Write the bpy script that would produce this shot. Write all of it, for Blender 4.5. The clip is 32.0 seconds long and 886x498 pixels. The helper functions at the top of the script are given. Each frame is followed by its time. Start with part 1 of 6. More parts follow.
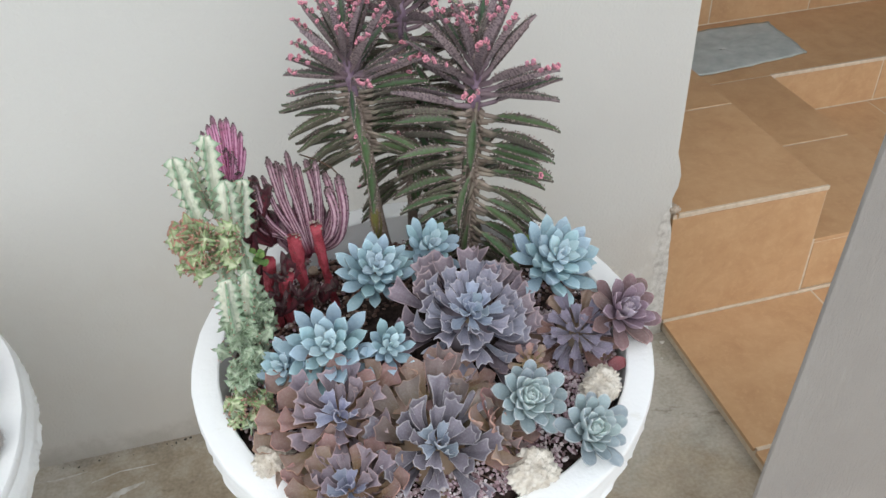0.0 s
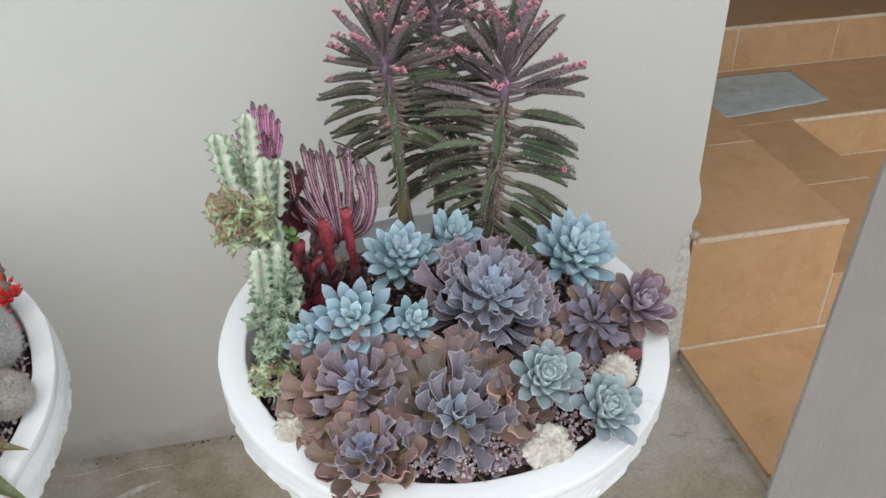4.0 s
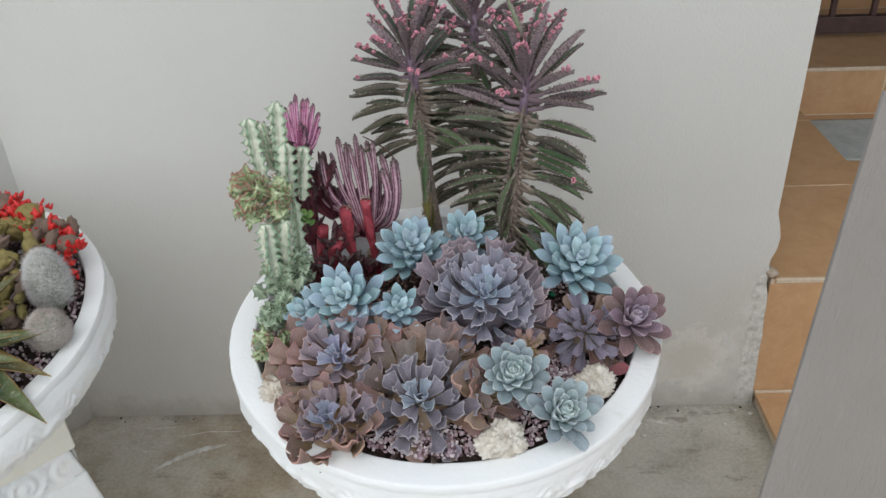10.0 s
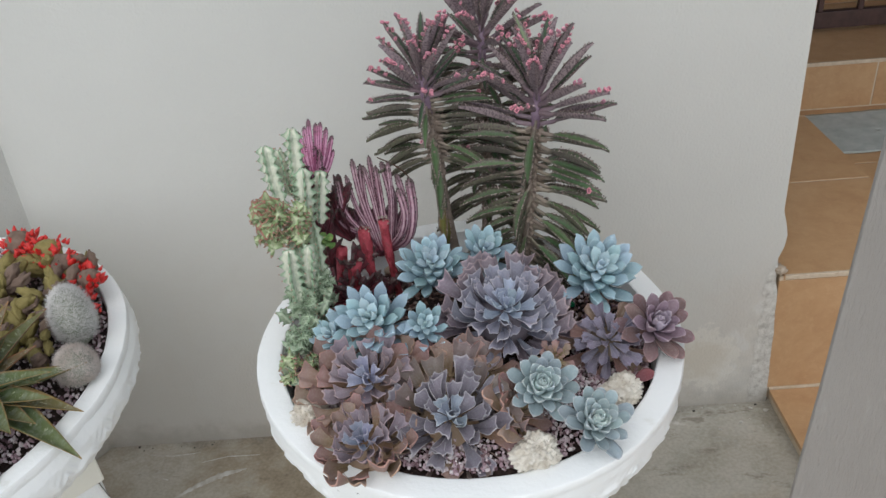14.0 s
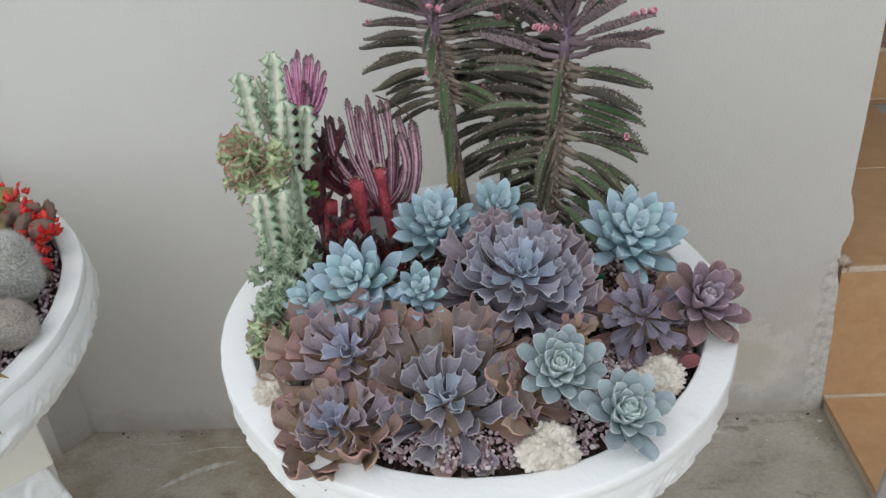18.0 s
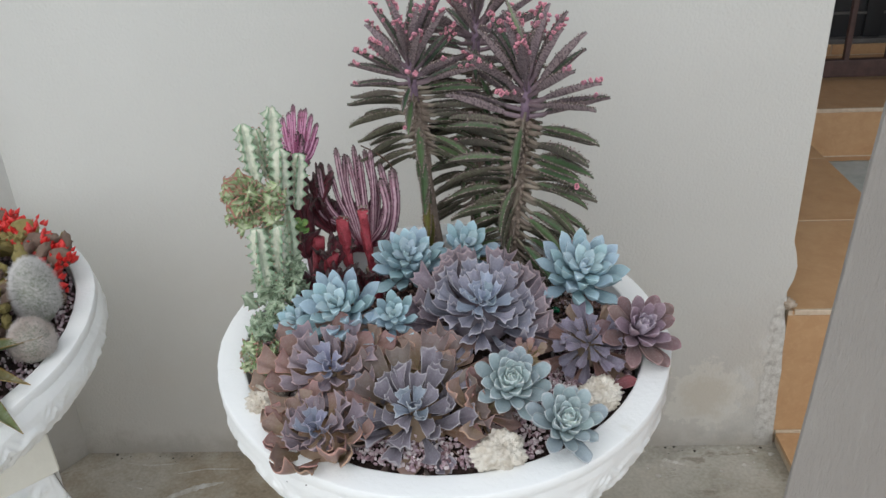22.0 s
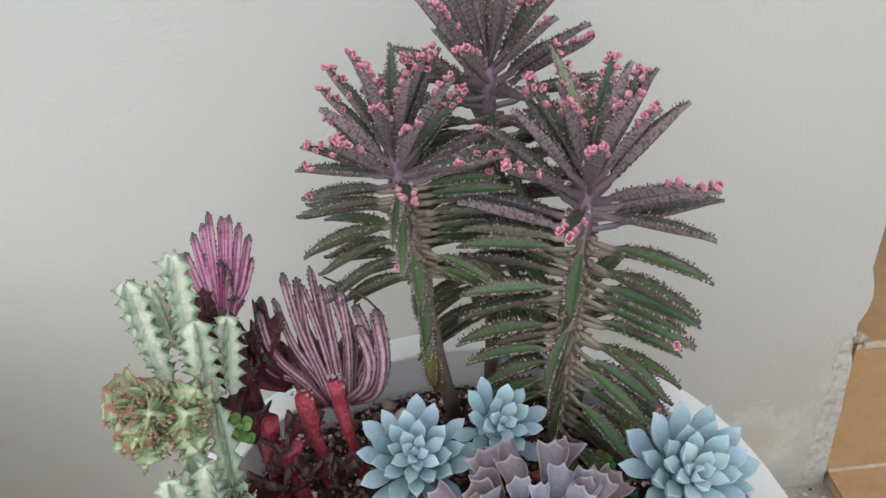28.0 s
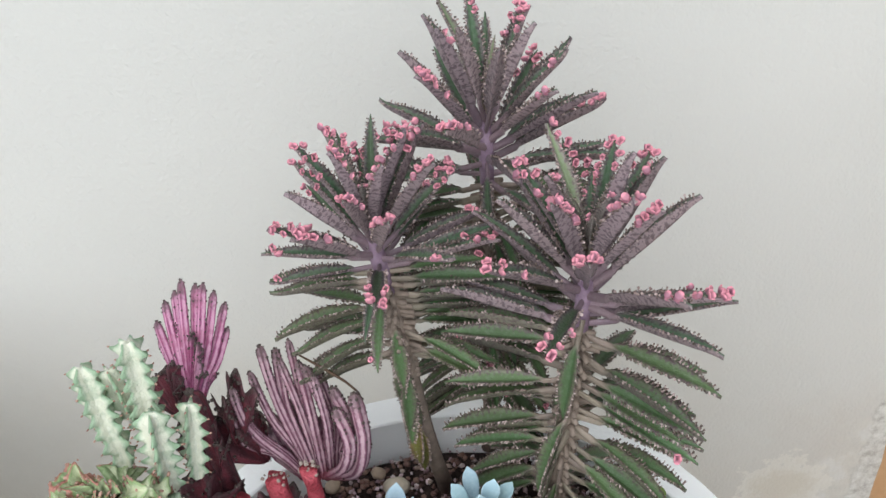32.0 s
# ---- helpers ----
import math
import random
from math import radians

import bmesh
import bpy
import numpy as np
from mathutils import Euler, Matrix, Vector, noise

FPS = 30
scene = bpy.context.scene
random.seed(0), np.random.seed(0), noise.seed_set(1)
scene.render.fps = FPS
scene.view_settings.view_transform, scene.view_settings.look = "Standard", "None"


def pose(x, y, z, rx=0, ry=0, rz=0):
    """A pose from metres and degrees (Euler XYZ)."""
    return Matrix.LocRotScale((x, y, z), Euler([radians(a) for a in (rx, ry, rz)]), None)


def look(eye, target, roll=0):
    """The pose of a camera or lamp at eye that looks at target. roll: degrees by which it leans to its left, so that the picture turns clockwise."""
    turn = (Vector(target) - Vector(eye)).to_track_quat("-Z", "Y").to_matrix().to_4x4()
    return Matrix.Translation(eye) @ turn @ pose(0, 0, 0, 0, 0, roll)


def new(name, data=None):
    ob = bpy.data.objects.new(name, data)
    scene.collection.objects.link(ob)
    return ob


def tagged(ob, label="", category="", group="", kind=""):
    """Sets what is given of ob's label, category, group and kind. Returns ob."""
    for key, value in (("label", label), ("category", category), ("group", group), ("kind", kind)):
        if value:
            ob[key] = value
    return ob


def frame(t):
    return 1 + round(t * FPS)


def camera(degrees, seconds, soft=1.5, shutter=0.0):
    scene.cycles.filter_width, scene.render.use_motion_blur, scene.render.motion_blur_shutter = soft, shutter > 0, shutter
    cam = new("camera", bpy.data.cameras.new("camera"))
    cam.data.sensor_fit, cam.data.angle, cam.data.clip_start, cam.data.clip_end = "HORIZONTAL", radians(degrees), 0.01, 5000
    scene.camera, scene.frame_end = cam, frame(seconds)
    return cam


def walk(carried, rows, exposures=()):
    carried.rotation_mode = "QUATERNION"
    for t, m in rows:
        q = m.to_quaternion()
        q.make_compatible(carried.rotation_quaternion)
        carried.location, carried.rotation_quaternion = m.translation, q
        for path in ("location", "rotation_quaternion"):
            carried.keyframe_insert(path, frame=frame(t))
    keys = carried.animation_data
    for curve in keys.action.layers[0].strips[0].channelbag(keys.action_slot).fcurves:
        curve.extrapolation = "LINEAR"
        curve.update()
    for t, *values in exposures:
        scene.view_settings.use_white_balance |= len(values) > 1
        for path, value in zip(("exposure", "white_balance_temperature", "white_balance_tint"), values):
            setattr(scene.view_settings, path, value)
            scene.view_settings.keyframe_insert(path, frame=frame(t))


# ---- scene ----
cam = camera(55.4, 32.0, soft=1.5)

# ---- the walk: seconds, place, turn ----
PATH = [
    (0, -0.169, -1.4145, 1.5119, 52.66, 1.85, -15.12),
    (0.5, -0.1617, -1.4418, 1.5117, 53.49, 1.83, -14.25),
    (1, -0.1717, -1.4535, 1.506, 54.05, 1.35, -13.02),
    (1.5, -0.1793, -1.4577, 1.4956, 54.5, 0.92, -12.58),
    (2, -0.1464, -1.4641, 1.4893, 52.69, 2.42, -12.06),
    (2.5, -0.1527, -1.4589, 1.4952, 51.86, 2.53, -11.93),
    (3, -0.1936, -1.4572, 1.483, 53.84, 1.33, -13.81),
    (3.5, -0.2263, -1.471, 1.4605, 55.58, 0.62, -14.51),
    (5.5, -0.0026, -1.5701, 1.4553, 57.98, 1.39, -0.57),
    (6, 0.011, -1.5844, 1.4576, 58.18, 1.95, 0.31),
    (6.5, 0.0081, -1.5977, 1.4609, 58.41, 1.47, 0.29),
    (7, 0.0044, -1.6041, 1.4624, 58.7, 1.24, -0.06),
    (7.5, 0.0073, -1.6047, 1.4621, 58.72, 0.89, 0.35),
    (8, 0.0174, -1.5942, 1.4562, 58.61, 1.06, 0.62),
    (8.5, 0.0245, -1.5944, 1.4566, 58.47, 1.41, 0.59),
    (9, 0.0305, -1.5888, 1.4548, 58.34, 1.89, 0.55),
    (9.5, 0.0291, -1.5849, 1.4526, 58.35, 1.97, 0.42),
    (10, 0.0198, -1.5878, 1.4497, 58.4, 1.64, 0.05),
    (10.5, 0.0095, -1.5941, 1.45, 57.83, 1.58, -0.45),
    (11, 0.0073, -1.5926, 1.447, 57.29, 1.93, -0.49),
    (11.5, 0.0079, -1.603, 1.4604, 56.74, 2.97, -0.83),
    (12, 0.0044, -1.6005, 1.459, 57.35, 2.99, -0.91),
    (12.5, 0.0024, -1.6113, 1.4558, 59.52, 3.36, -0.76),
    (13, -0.002, -1.6124, 1.4663, 59.27, 3.69, -1.18),
    (13.5, -0.006, -1.602, 1.4624, 59.23, 3.9, -1.37),
    (15.5, -0.1287, -1.5769, 1.4925, 57.77, 3.21, -7.73),
    (16, -0.1841, -1.5505, 1.4679, 58.37, 2.78, -10.55),
    (16.5, -0.1952, -1.4829, 1.3569, 60.8, 2.18, -10.12),
    (17, -0.1553, -1.4108, 1.2961, 61.67, 2.53, -7.41),
    (17.5, -0.0442, -1.3918, 1.2562, 60.55, 3.61, -1.41),
    (18, 0.0138, -1.4519, 1.3037, 59.65, 3.44, 1.18),
    (18.5, 0.0242, -1.4995, 1.3567, 59.63, 2.15, 1.77),
    (19, 0.0294, -1.5435, 1.3702, 60.64, 1.98, 1.71),
    (19.5, 0.0334, -1.5545, 1.3633, 61.71, 1.9, 1.98),
    (20, 0.0386, -1.5596, 1.3562, 62.41, 1.84, 2.42),
    (20.5, 0.0364, -1.581, 1.3561, 63.36, 1.44, 2.29),
    (21, 0.0385, -1.5724, 1.3469, 63.62, 1.45, 2.36),
    (21.5, 0.0392, -1.5681, 1.3582, 62.82, 1.73, 2.08),
    (22, 0.0445, -1.5853, 1.3608, 62.69, 2.06, 1.22),
    (22.5, 0.0419, -1.6077, 1.3661, 62.93, 1.59, 1.32),
    (23, 0.0378, -1.6057, 1.3587, 63.15, 2, 1.08),
    (23.5, 0.0419, -1.6006, 1.3608, 62.77, 2.5, 1.12),
    (24, 0.0414, -1.5958, 1.3587, 62.61, 2.83, 1.03),
    (24.5, 0.0405, -1.6037, 1.3776, 62.06, 2.71, 0.91),
    (26.5, 0.0378, -1.527, 1.4004, 61.55, 1.96, -0.38),
    (27, 0.0171, -1.3675, 1.3992, 59.24, 1.8, -0.55),
    (27.5, -0.0381, -1.1662, 1.4062, 58.28, 1.39, -3.51),
    (28, -0.0316, -1.0501, 1.402, 54.66, 3.09, -4.7),
    (28.5, 0.0001, -0.9753, 1.4027, 51.33, 2.28, -1.37),
    (29, 0.0057, -0.9592, 1.4038, 50.46, 2.42, -0.97),
    (29.5, 0.0061, -0.9582, 1.4072, 50.43, 2.45, -0.97),
    (30, 0.0116, -0.9488, 1.4182, 50.26, 2.49, -1.08),
    (30.5, 0.0177, -0.9391, 1.4298, 50.81, 2.84, -0.88),
    (31, 0.0245, -0.9354, 1.4393, 51.44, 3.27, -1.01),
    (31.5, 0.0294, -0.9457, 1.4316, 52.76, 3.42, -0.87),
    (32, 0.0328, -0.9432, 1.438, 52.95, 3.53, -0.75),
]

EXPOSURES = [(t, stops, 6300, 7) for t, stops in ((0, 0.19), (1, 0.13), (3.5, 0.05), (6, -0.05), (9, -0.08), (11, -0.12), (16, -0.14), (17.2, -0.22), (18.5, -0.16), (23, -0.12), (24.5, -0.10), (27, -0.06), (28, 0.07), (28.5, 0.25), (29, 0.41), (30, 0.41), (31, 0.38), (32, 0.42))]
walk(cam, [(row[0], pose(*row[1:])) for row in PATH], EXPOSURES)

# ---- light: open shade under a bright overcast sky ----
world = bpy.data.worlds.new("sky")
scene.world = world
world.use_nodes = True
wn = world.node_tree
sky = wn.nodes.new("ShaderNodeTexSky")
sky.sky_type = "NISHITA"
sky.sun_disc = False
sky.sun_elevation = radians(52)
sky.sun_rotation = radians(199)
sky.dust_density = 1.5
sky_soft = wn.nodes.new("ShaderNodeHueSaturation")
sky_soft.inputs["Saturation"].default_value = 0.38
wn.links.new(sky.outputs[0], sky_soft.inputs["Color"])
wn.links.new(sky_soft.outputs[0], wn.nodes["Background"].inputs["Color"])
wn.nodes["Background"].inputs["Strength"].default_value = 0.165
sun = new("sun", bpy.data.lights.new("sun", "SUN"))
sun.data.energy = 1.3
sun.data.angle = radians(75)
sun.data.color = (1.0, 0.985, 0.965)
sun.matrix_basis = look((0.0, -2.3, 2.3), (0, 0, 0))


# ---- helpers for meshes and materials ----
rng = random.Random(7)


def build(name, verts, faces, mat, smooth=True, **attrs):
    me = bpy.data.meshes.new(name)
    me.from_pydata([tuple(v) for v in verts], [], faces)
    for key, values in attrs.items():
        at = me.attributes.new(key, "FLOAT", "POINT")
        at.data.foreach_set("value", list(values))
    me.materials.append(mat)
    if smooth:
        me.polygons.foreach_set("use_smooth", [True] * len(me.polygons))
    me.update()
    return me


def thing(name, m, label, category, group="", kind=""):
    ob = new(name)
    ob.empty_display_size = 0.05
    ob.matrix_basis = m
    return tagged(ob, label, category, group, kind)


def part(name, me, parent=None, m=None, label=""):
    ob = new(name, me)
    if parent is not None:
        ob.parent = parent
    if m is not None:
        ob.matrix_basis = m
    return tagged(ob, label) if label else ob


class Soup:
    """Vertices, faces and point attributes gathered into one mesh."""

    def __init__(self):
        self.v, self.f, self.a = [], [], {}

    def add(self, verts, faces, **attrs):
        n = len(self.v)
        self.v += [tuple(p) for p in verts]
        self.f += [tuple(i + n for i in f) for f in faces]
        for key, values in attrs.items():
            self.a.setdefault(key, []).extend(values)

    def mesh(self, name, mat, smooth=True):
        return build(name, self.v, self.f, mat, smooth, **self.a)


def box(x0, x1, y0, y1, z0, z1, bevel=0.0):
    bm = bmesh.new()
    bmesh.ops.create_cube(bm, size=1.0)
    for v in bm.verts:
        v.co = ((x0 + x1) / 2 + v.co.x * (x1 - x0), (y0 + y1) / 2 + v.co.y * (y1 - y0), (z0 + z1) / 2 + v.co.z * (z1 - z0))
    if bevel:
        bmesh.ops.bevel(bm, geom=bm.edges[:], offset=bevel, segments=2, affect="EDGES", profile=0.6)
    return bm


def solid(name, bm, mat, smooth=False):
    me = bpy.data.meshes.new(name)
    bm.to_mesh(me)
    bm.free()
    me.materials.append(mat)
    if smooth:
        me.polygons.foreach_set("use_smooth", [True] * len(me.polygons))
    return me


def lathe(profile, n=96, wobble=None):
    verts, faces = [], []
    k = len(profile)
    for i in range(n):
        a = 2 * math.pi * i / n
        for r, z in profile:
            rr = r + (wobble(a, r, z) if wobble else 0)
            verts.append((rr * math.cos(a), rr * math.sin(a), z))
    for i in range(n):
        j = (i + 1) % n
        for p in range(k - 1):
            faces.append((i * k + p, j * k + p, j * k + p + 1, i * k + p + 1))
    return verts, faces


def tube(points, radii, n=8, lobes=0, depth=0.0, close=True):
    """A tube along points; with lobes its section is a rounded star. Gives verts, faces, along, ridge."""
    pts = [Vector(p) for p in points]
    verts, faces, along, ridge = [], [], [], []
    side = None
    for i, p in enumerate(pts):
        d = (pts[min(i + 1, len(pts) - 1)] - pts[max(i - 1, 0)]).normalized()
        if side is None:
            side = d.orthogonal().normalized()
        side = (side - d * side.dot(d)).normalized()
        up = d.cross(side)
        for k in range(n):
            a = 2 * math.pi * k / n
            c = 0.5 + 0.5 * math.cos(lobes * a) if lobes else 0.0
            r = radii[i] * (1 - depth * (1 - c) if lobes else 1)
            verts.append(p + (side * math.cos(a) + up * math.sin(a)) * r)
            along.append(i / (len(pts) - 1))
            ridge.append(c)
    for i in range(len(pts) - 1):
        for k in range(n):
            k2 = (k + 1) % n
            faces.append((i * n + k, i * n + k2, (i + 1) * n + k2, (i + 1) * n + k))
    if close:
        faces.append(tuple(range(n))[::-1])
        faces.append(tuple((len(pts) - 1) * n + k for k in range(n)))
    return verts, faces, along, ridge


def lump(radius, seed, rough=0.25, sub=2, squash=(1, 1, 1), scale=2.0):
    """A lumpy pebble: verts and faces."""
    bm = bmesh.new()
    bmesh.ops.create_icosphere(bm, subdivisions=sub, radius=1.0)
    off = Vector((seed * 3.1, seed * 1.7, seed * 0.9))
    for v in bm.verts:
        s = 1 + rough * noise.noise(v.co * scale + off) + 0.4 * rough * noise.noise(v.co * scale * 2.7 + off)
        v.co = Vector((v.co.x * squash[0], v.co.y * squash[1], v.co.z * squash[2])) * s * radius
    verts = [v.co.copy() for v in bm.verts]
    faces = [[v.index for v in f.verts] for f in bm.faces]
    bm.free()
    return verts, faces


# ---- materials ----
class Mat:
    """A short way to wire a Principled material."""

    def __init__(self, name, rough=0.6, spec=0.4, metal=0.0):
        self.m = bpy.data.materials.new(name)
        self.m.use_nodes = True
        self.t = self.m.node_tree
        self.b = self.t.nodes["Principled BSDF"]
        self.b.inputs["Roughness"].default_value = rough
        self.b.inputs["Specular IOR Level"].default_value = spec
        self.b.inputs["Metallic"].default_value = metal
        self.coord = self.t.nodes.new("ShaderNodeTexCoord")

    def node(self, kind, **sets):
        n = self.t.nodes.new(kind)
        for key, value in sets.items():
            n.inputs[key].default_value = value
        return n

    def link(self, a, b):
        self.t.links.new(a, b)

    def noise(self, scale, detail=4.0, rough=0.55, source="Object", stretch=None):
        n = self.node("ShaderNodeTexNoise", Scale=scale, Detail=detail, Roughness=rough)
        out = self.coord.outputs[source]
        if stretch:
            mp = self.node("ShaderNodeMapping", Scale=stretch)
            self.link(out, mp.inputs[0])
            out = mp.outputs[0]
        self.link(out, n.inputs["Vector"])
        return n.outputs["Fac"]

    def ramp(self, value, stops):
        r = self.t.nodes.new("ShaderNodeValToRGB")
        e = r.color_ramp.elements
        while len(e) < len(stops):
            e.new(0.5)
        for k, (at, col) in enumerate(stops):
            e[k].position = at
            e[k].color = (*col, 1) if len(col) == 3 else col
        self.link(value, r.inputs[0])
        return r.outputs[0]

    def mask(self, value, lo, hi):
        r = self.t.nodes.new("ShaderNodeMapRange")
        r.interpolation_type = "SMOOTHSTEP"
        r.inputs["From Min"].default_value, r.inputs["From Max"].default_value = lo, hi
        self.link(value, r.inputs["Value"])
        return r.outputs["Result"]

    def mix(self, fac, a, b, mode="MIX"):
        x = self.t.nodes.new("ShaderNodeMix")
        x.data_type, x.blend_type = "RGBA", mode
        for sock, value in ((x.inputs["Factor"], fac), (x.inputs["A"], a), (x.inputs["B"], b)):
            if isinstance(value, (int, float)):
                sock.default_value = value
            elif isinstance(value, tuple):
                sock.default_value = (*value, 1) if len(value) == 3 else value
            else:
                self.link(value, sock)
        return x.outputs["Result"]

    def math(self, op, a, b=0.0, c=0.0):
        x = self.t.nodes.new("ShaderNodeMath")
        x.operation = op
        for sock, value in zip(x.inputs, (a, b, c)):
            if isinstance(value, (int, float)):
                sock.default_value = value
            else:
                self.link(value, sock)
        return x.outputs[0]

    def attr(self, name):
        n = self.t.nodes.new("ShaderNodeAttribute")
        n.attribute_name = name
        return n.outputs["Fac"]

    def chance(self):
        return self.t.nodes.new("ShaderNodeObjectInfo").outputs["Random"]

    def island(self):
        return self.t.nodes.new("ShaderNodeNewGeometry").outputs["Random Per Island"]

    def axes(self, source="Object"):
        s = self.t.nodes.new("ShaderNodeSeparateXYZ")
        self.link(self.coord.outputs[source], s.inputs[0])
        return s.outputs

    def colour(self, c):
        if isinstance(c, tuple):
            self.b.inputs["Base Color"].default_value = (*c, 1)
        else:
            self.link(c, self.b.inputs["Base Color"])
        return self

    def rough(self, r):
        self.link(r, self.b.inputs["Roughness"])
        return self

    def bump(self, height, strength=0.3, distance=0.002):
        n = self.node("ShaderNodeBump", Strength=strength, Distance=distance)
        self.link(height, n.inputs["Height"])
        self.link(n.outputs[0], self.b.inputs["Normal"])
        return self


def plaster():
    a = Mat("plaster", 0.75, 0.25)
    x, y, z = a.axes()
    large, fine = a.noise(1.3, 3), a.noise(38, 5)
    col = a.ramp(large, [(0.3, (0.56, 0.552, 0.522)), (0.7, (0.61, 0.602, 0.57))])
    wob = a.noise(7, 5, 0.6)
    # faint brown spreading up from the ground: bounce, shade and dirt in the colour
    bounce_dirt = a.math("SUBTRACT", a.math("MULTIPLY", a.noise(2.6, 5, 0.6), 0.9), z)
    col = a.mix(a.math("MULTIPLY", a.mask(bounce_dirt, -0.15, 0.40), 0.38), col, (0.44, 0.37, 0.30))
    # faint flaking towards the wall's free end
    near = a.math("ADD", a.math("MULTIPLY", a.math("SUBTRACT", x, 0.72), 1.25), a.math("MULTIPLY", wob, 0.55))
    low = a.math("SUBTRACT", near, a.math("MULTIPLY", z, 0.75))
    peel = a.mask(low, -0.02, 0.06)
    under = a.ramp(a.noise(11, 5, 0.65), [(0.38, (0.50, 0.485, 0.45)), (0.5, (0.60, 0.57, 0.51)), (0.58, (0.65, 0.64, 0.61)), (0.75, (0.54, 0.53, 0.50))])
    col = a.mix(a.math("MULTIPLY", peel, 0.55), col, under)
    # a yellowed patch where the paint has come off, pale along its broken edge
    ex, ez = a.math("DIVIDE", a.math("SUBTRACT", x, 0.572), 0.085), a.math("DIVIDE", a.math("SUBTRACT", z, 0.150), 0.098)
    patch = a.math("SUBTRACT", 1.0, a.math("SQRT", a.math("ADD", a.math("MULTIPLY", ex, ex), a.math("MULTIPLY", ez, ez))))
    patch = a.math("ADD", patch, a.math("MULTIPLY", a.math("SUBTRACT", a.noise(17, 6, 0.72), 0.5), 1.9))
    col = a.mix(a.math("MULTIPLY", a.mask(patch, 0.0, 0.12), 0.6), col, (0.66, 0.625, 0.56))
    col = a.mix(a.math("MULTIPLY", a.mask(patch, 0.15, 0.65), 0.6), col, (0.53, 0.475, 0.39))
    # rough bare mortar along the corner
    bare = a.math("SUBTRACT", a.math("ADD", x, a.math("MULTIPLY", a.math("SUBTRACT", a.noise(16, 5, 0.7), 0.5), 0.05)), a.math("MULTIPLY", a.math("MAXIMUM", a.math("SUBTRACT", z, 0.36), 0.0), 0.45))
    bare = a.mask(bare, 0.692, 0.700)
    col = a.mix(a.math("MULTIPLY", bare, 0.8), col, a.ramp(a.noise(48, 6, 0.7), [(0.35, (0.36, 0.335, 0.30)), (0.5, (0.56, 0.54, 0.50)), (0.65, (0.68, 0.665, 0.63))]))
    # splash dirt along the foot
    foot = a.math("SUBTRACT", a.math("MULTIPLY", a.noise(9, 6, 0.7), 0.22), z)
    col = a.mix(a.math("MULTIPLY", a.mask(foot, 0.02, 0.12), 0.5), col, (0.30, 0.26, 0.21))
    h = a.math("ADD", a.math("MULTIPLY", a.noise(170, 3), 1.2), a.math("ADD", a.math("MULTIPLY", fine, 0.8), a.math("ADD", a.math("MULTIPLY", peel, -0.4), a.math("MULTIPLY", a.math("MULTIPLY", bare, a.noise(55, 5, 0.7)), 3.0))))
    a.colour(col).bump(h, 0.36, 0.0036)
    return a.m


def concrete():
    a = Mat("stained_concrete", 0.6, 0.35)
    x, y, z = a.axes()
    col = a.ramp(a.noise(3.1, 6, 0.66), [(0.30, (0.20, 0.145, 0.09)), (0.43, (0.37, 0.30, 0.21)), (0.56, (0.52, 0.475, 0.395)), (0.75, (0.43, 0.36, 0.26))])
    # a greyer, drier stretch towards the steps, dark damp along the wall's foot
    dry = a.mask(a.math("ADD", x, a.math("MULTIPLY", a.noise(4, 5, 0.6), 0.35)), 0.35, 0.70)
    col = a.mix(a.math("MULTIPLY", dry, 0.7), col, a.ramp(a.noise(6.5, 6, 0.7), [(0.32, (0.27, 0.26, 0.21)), (0.5, (0.47, 0.455, 0.395)), (0.68, (0.58, 0.56, 0.50))]))
    damp = a.math("ADD", y, a.math("MULTIPLY", a.math("SUBTRACT", a.noise(7, 6, 0.7), 0.5), 0.32))
    col = a.mix(a.math("MULTIPLY", a.mask(damp, -0.05, 0.03), 0.6), col, (0.17, 0.15, 0.12))
    col = a.mix(a.math("MULTIPLY", a.mask(a.noise(9, 5, 0.7), 0.56, 0.72), 0.5), col, (0.47, 0.46, 0.43))
    col = a.mix(a.math("MULTIPLY", a.mask(a.noise(5, 6, 0.75, stretch=(1, 2.4, 1)), 0.57, 0.66), 0.6), col, (0.15, 0.115, 0.075))
    rust = a.mask(a.math("ADD", y, a.math("MULTIPLY", a.noise(3.5, 6, 0.7), 0.9)), 0.22, -0.02)
    col = a.mix(a.math("MULTIPLY", rust, 0.55), col, a.ramp(a.noise(11, 5, 0.7), [(0.35, (0.33, 0.22, 0.11)), (0.65, (0.55, 0.45, 0.30))]))
    col = a.mix(0.22, col, a.ramp(a.noise(120, 3), [(0.35, (0.12, 0.11, 0.09)), (0.65, (0.46, 0.43, 0.38))]))
    a.rough(a.ramp(a.noise(6, 4), [(0.3, (0.42,) * 3), (0.7, (0.72,) * 3)]))
    a.colour(col).bump(a.math("ADD", a.noise(60, 6), a.noise(9, 4)), 0.3, 0.004)
    return a.m


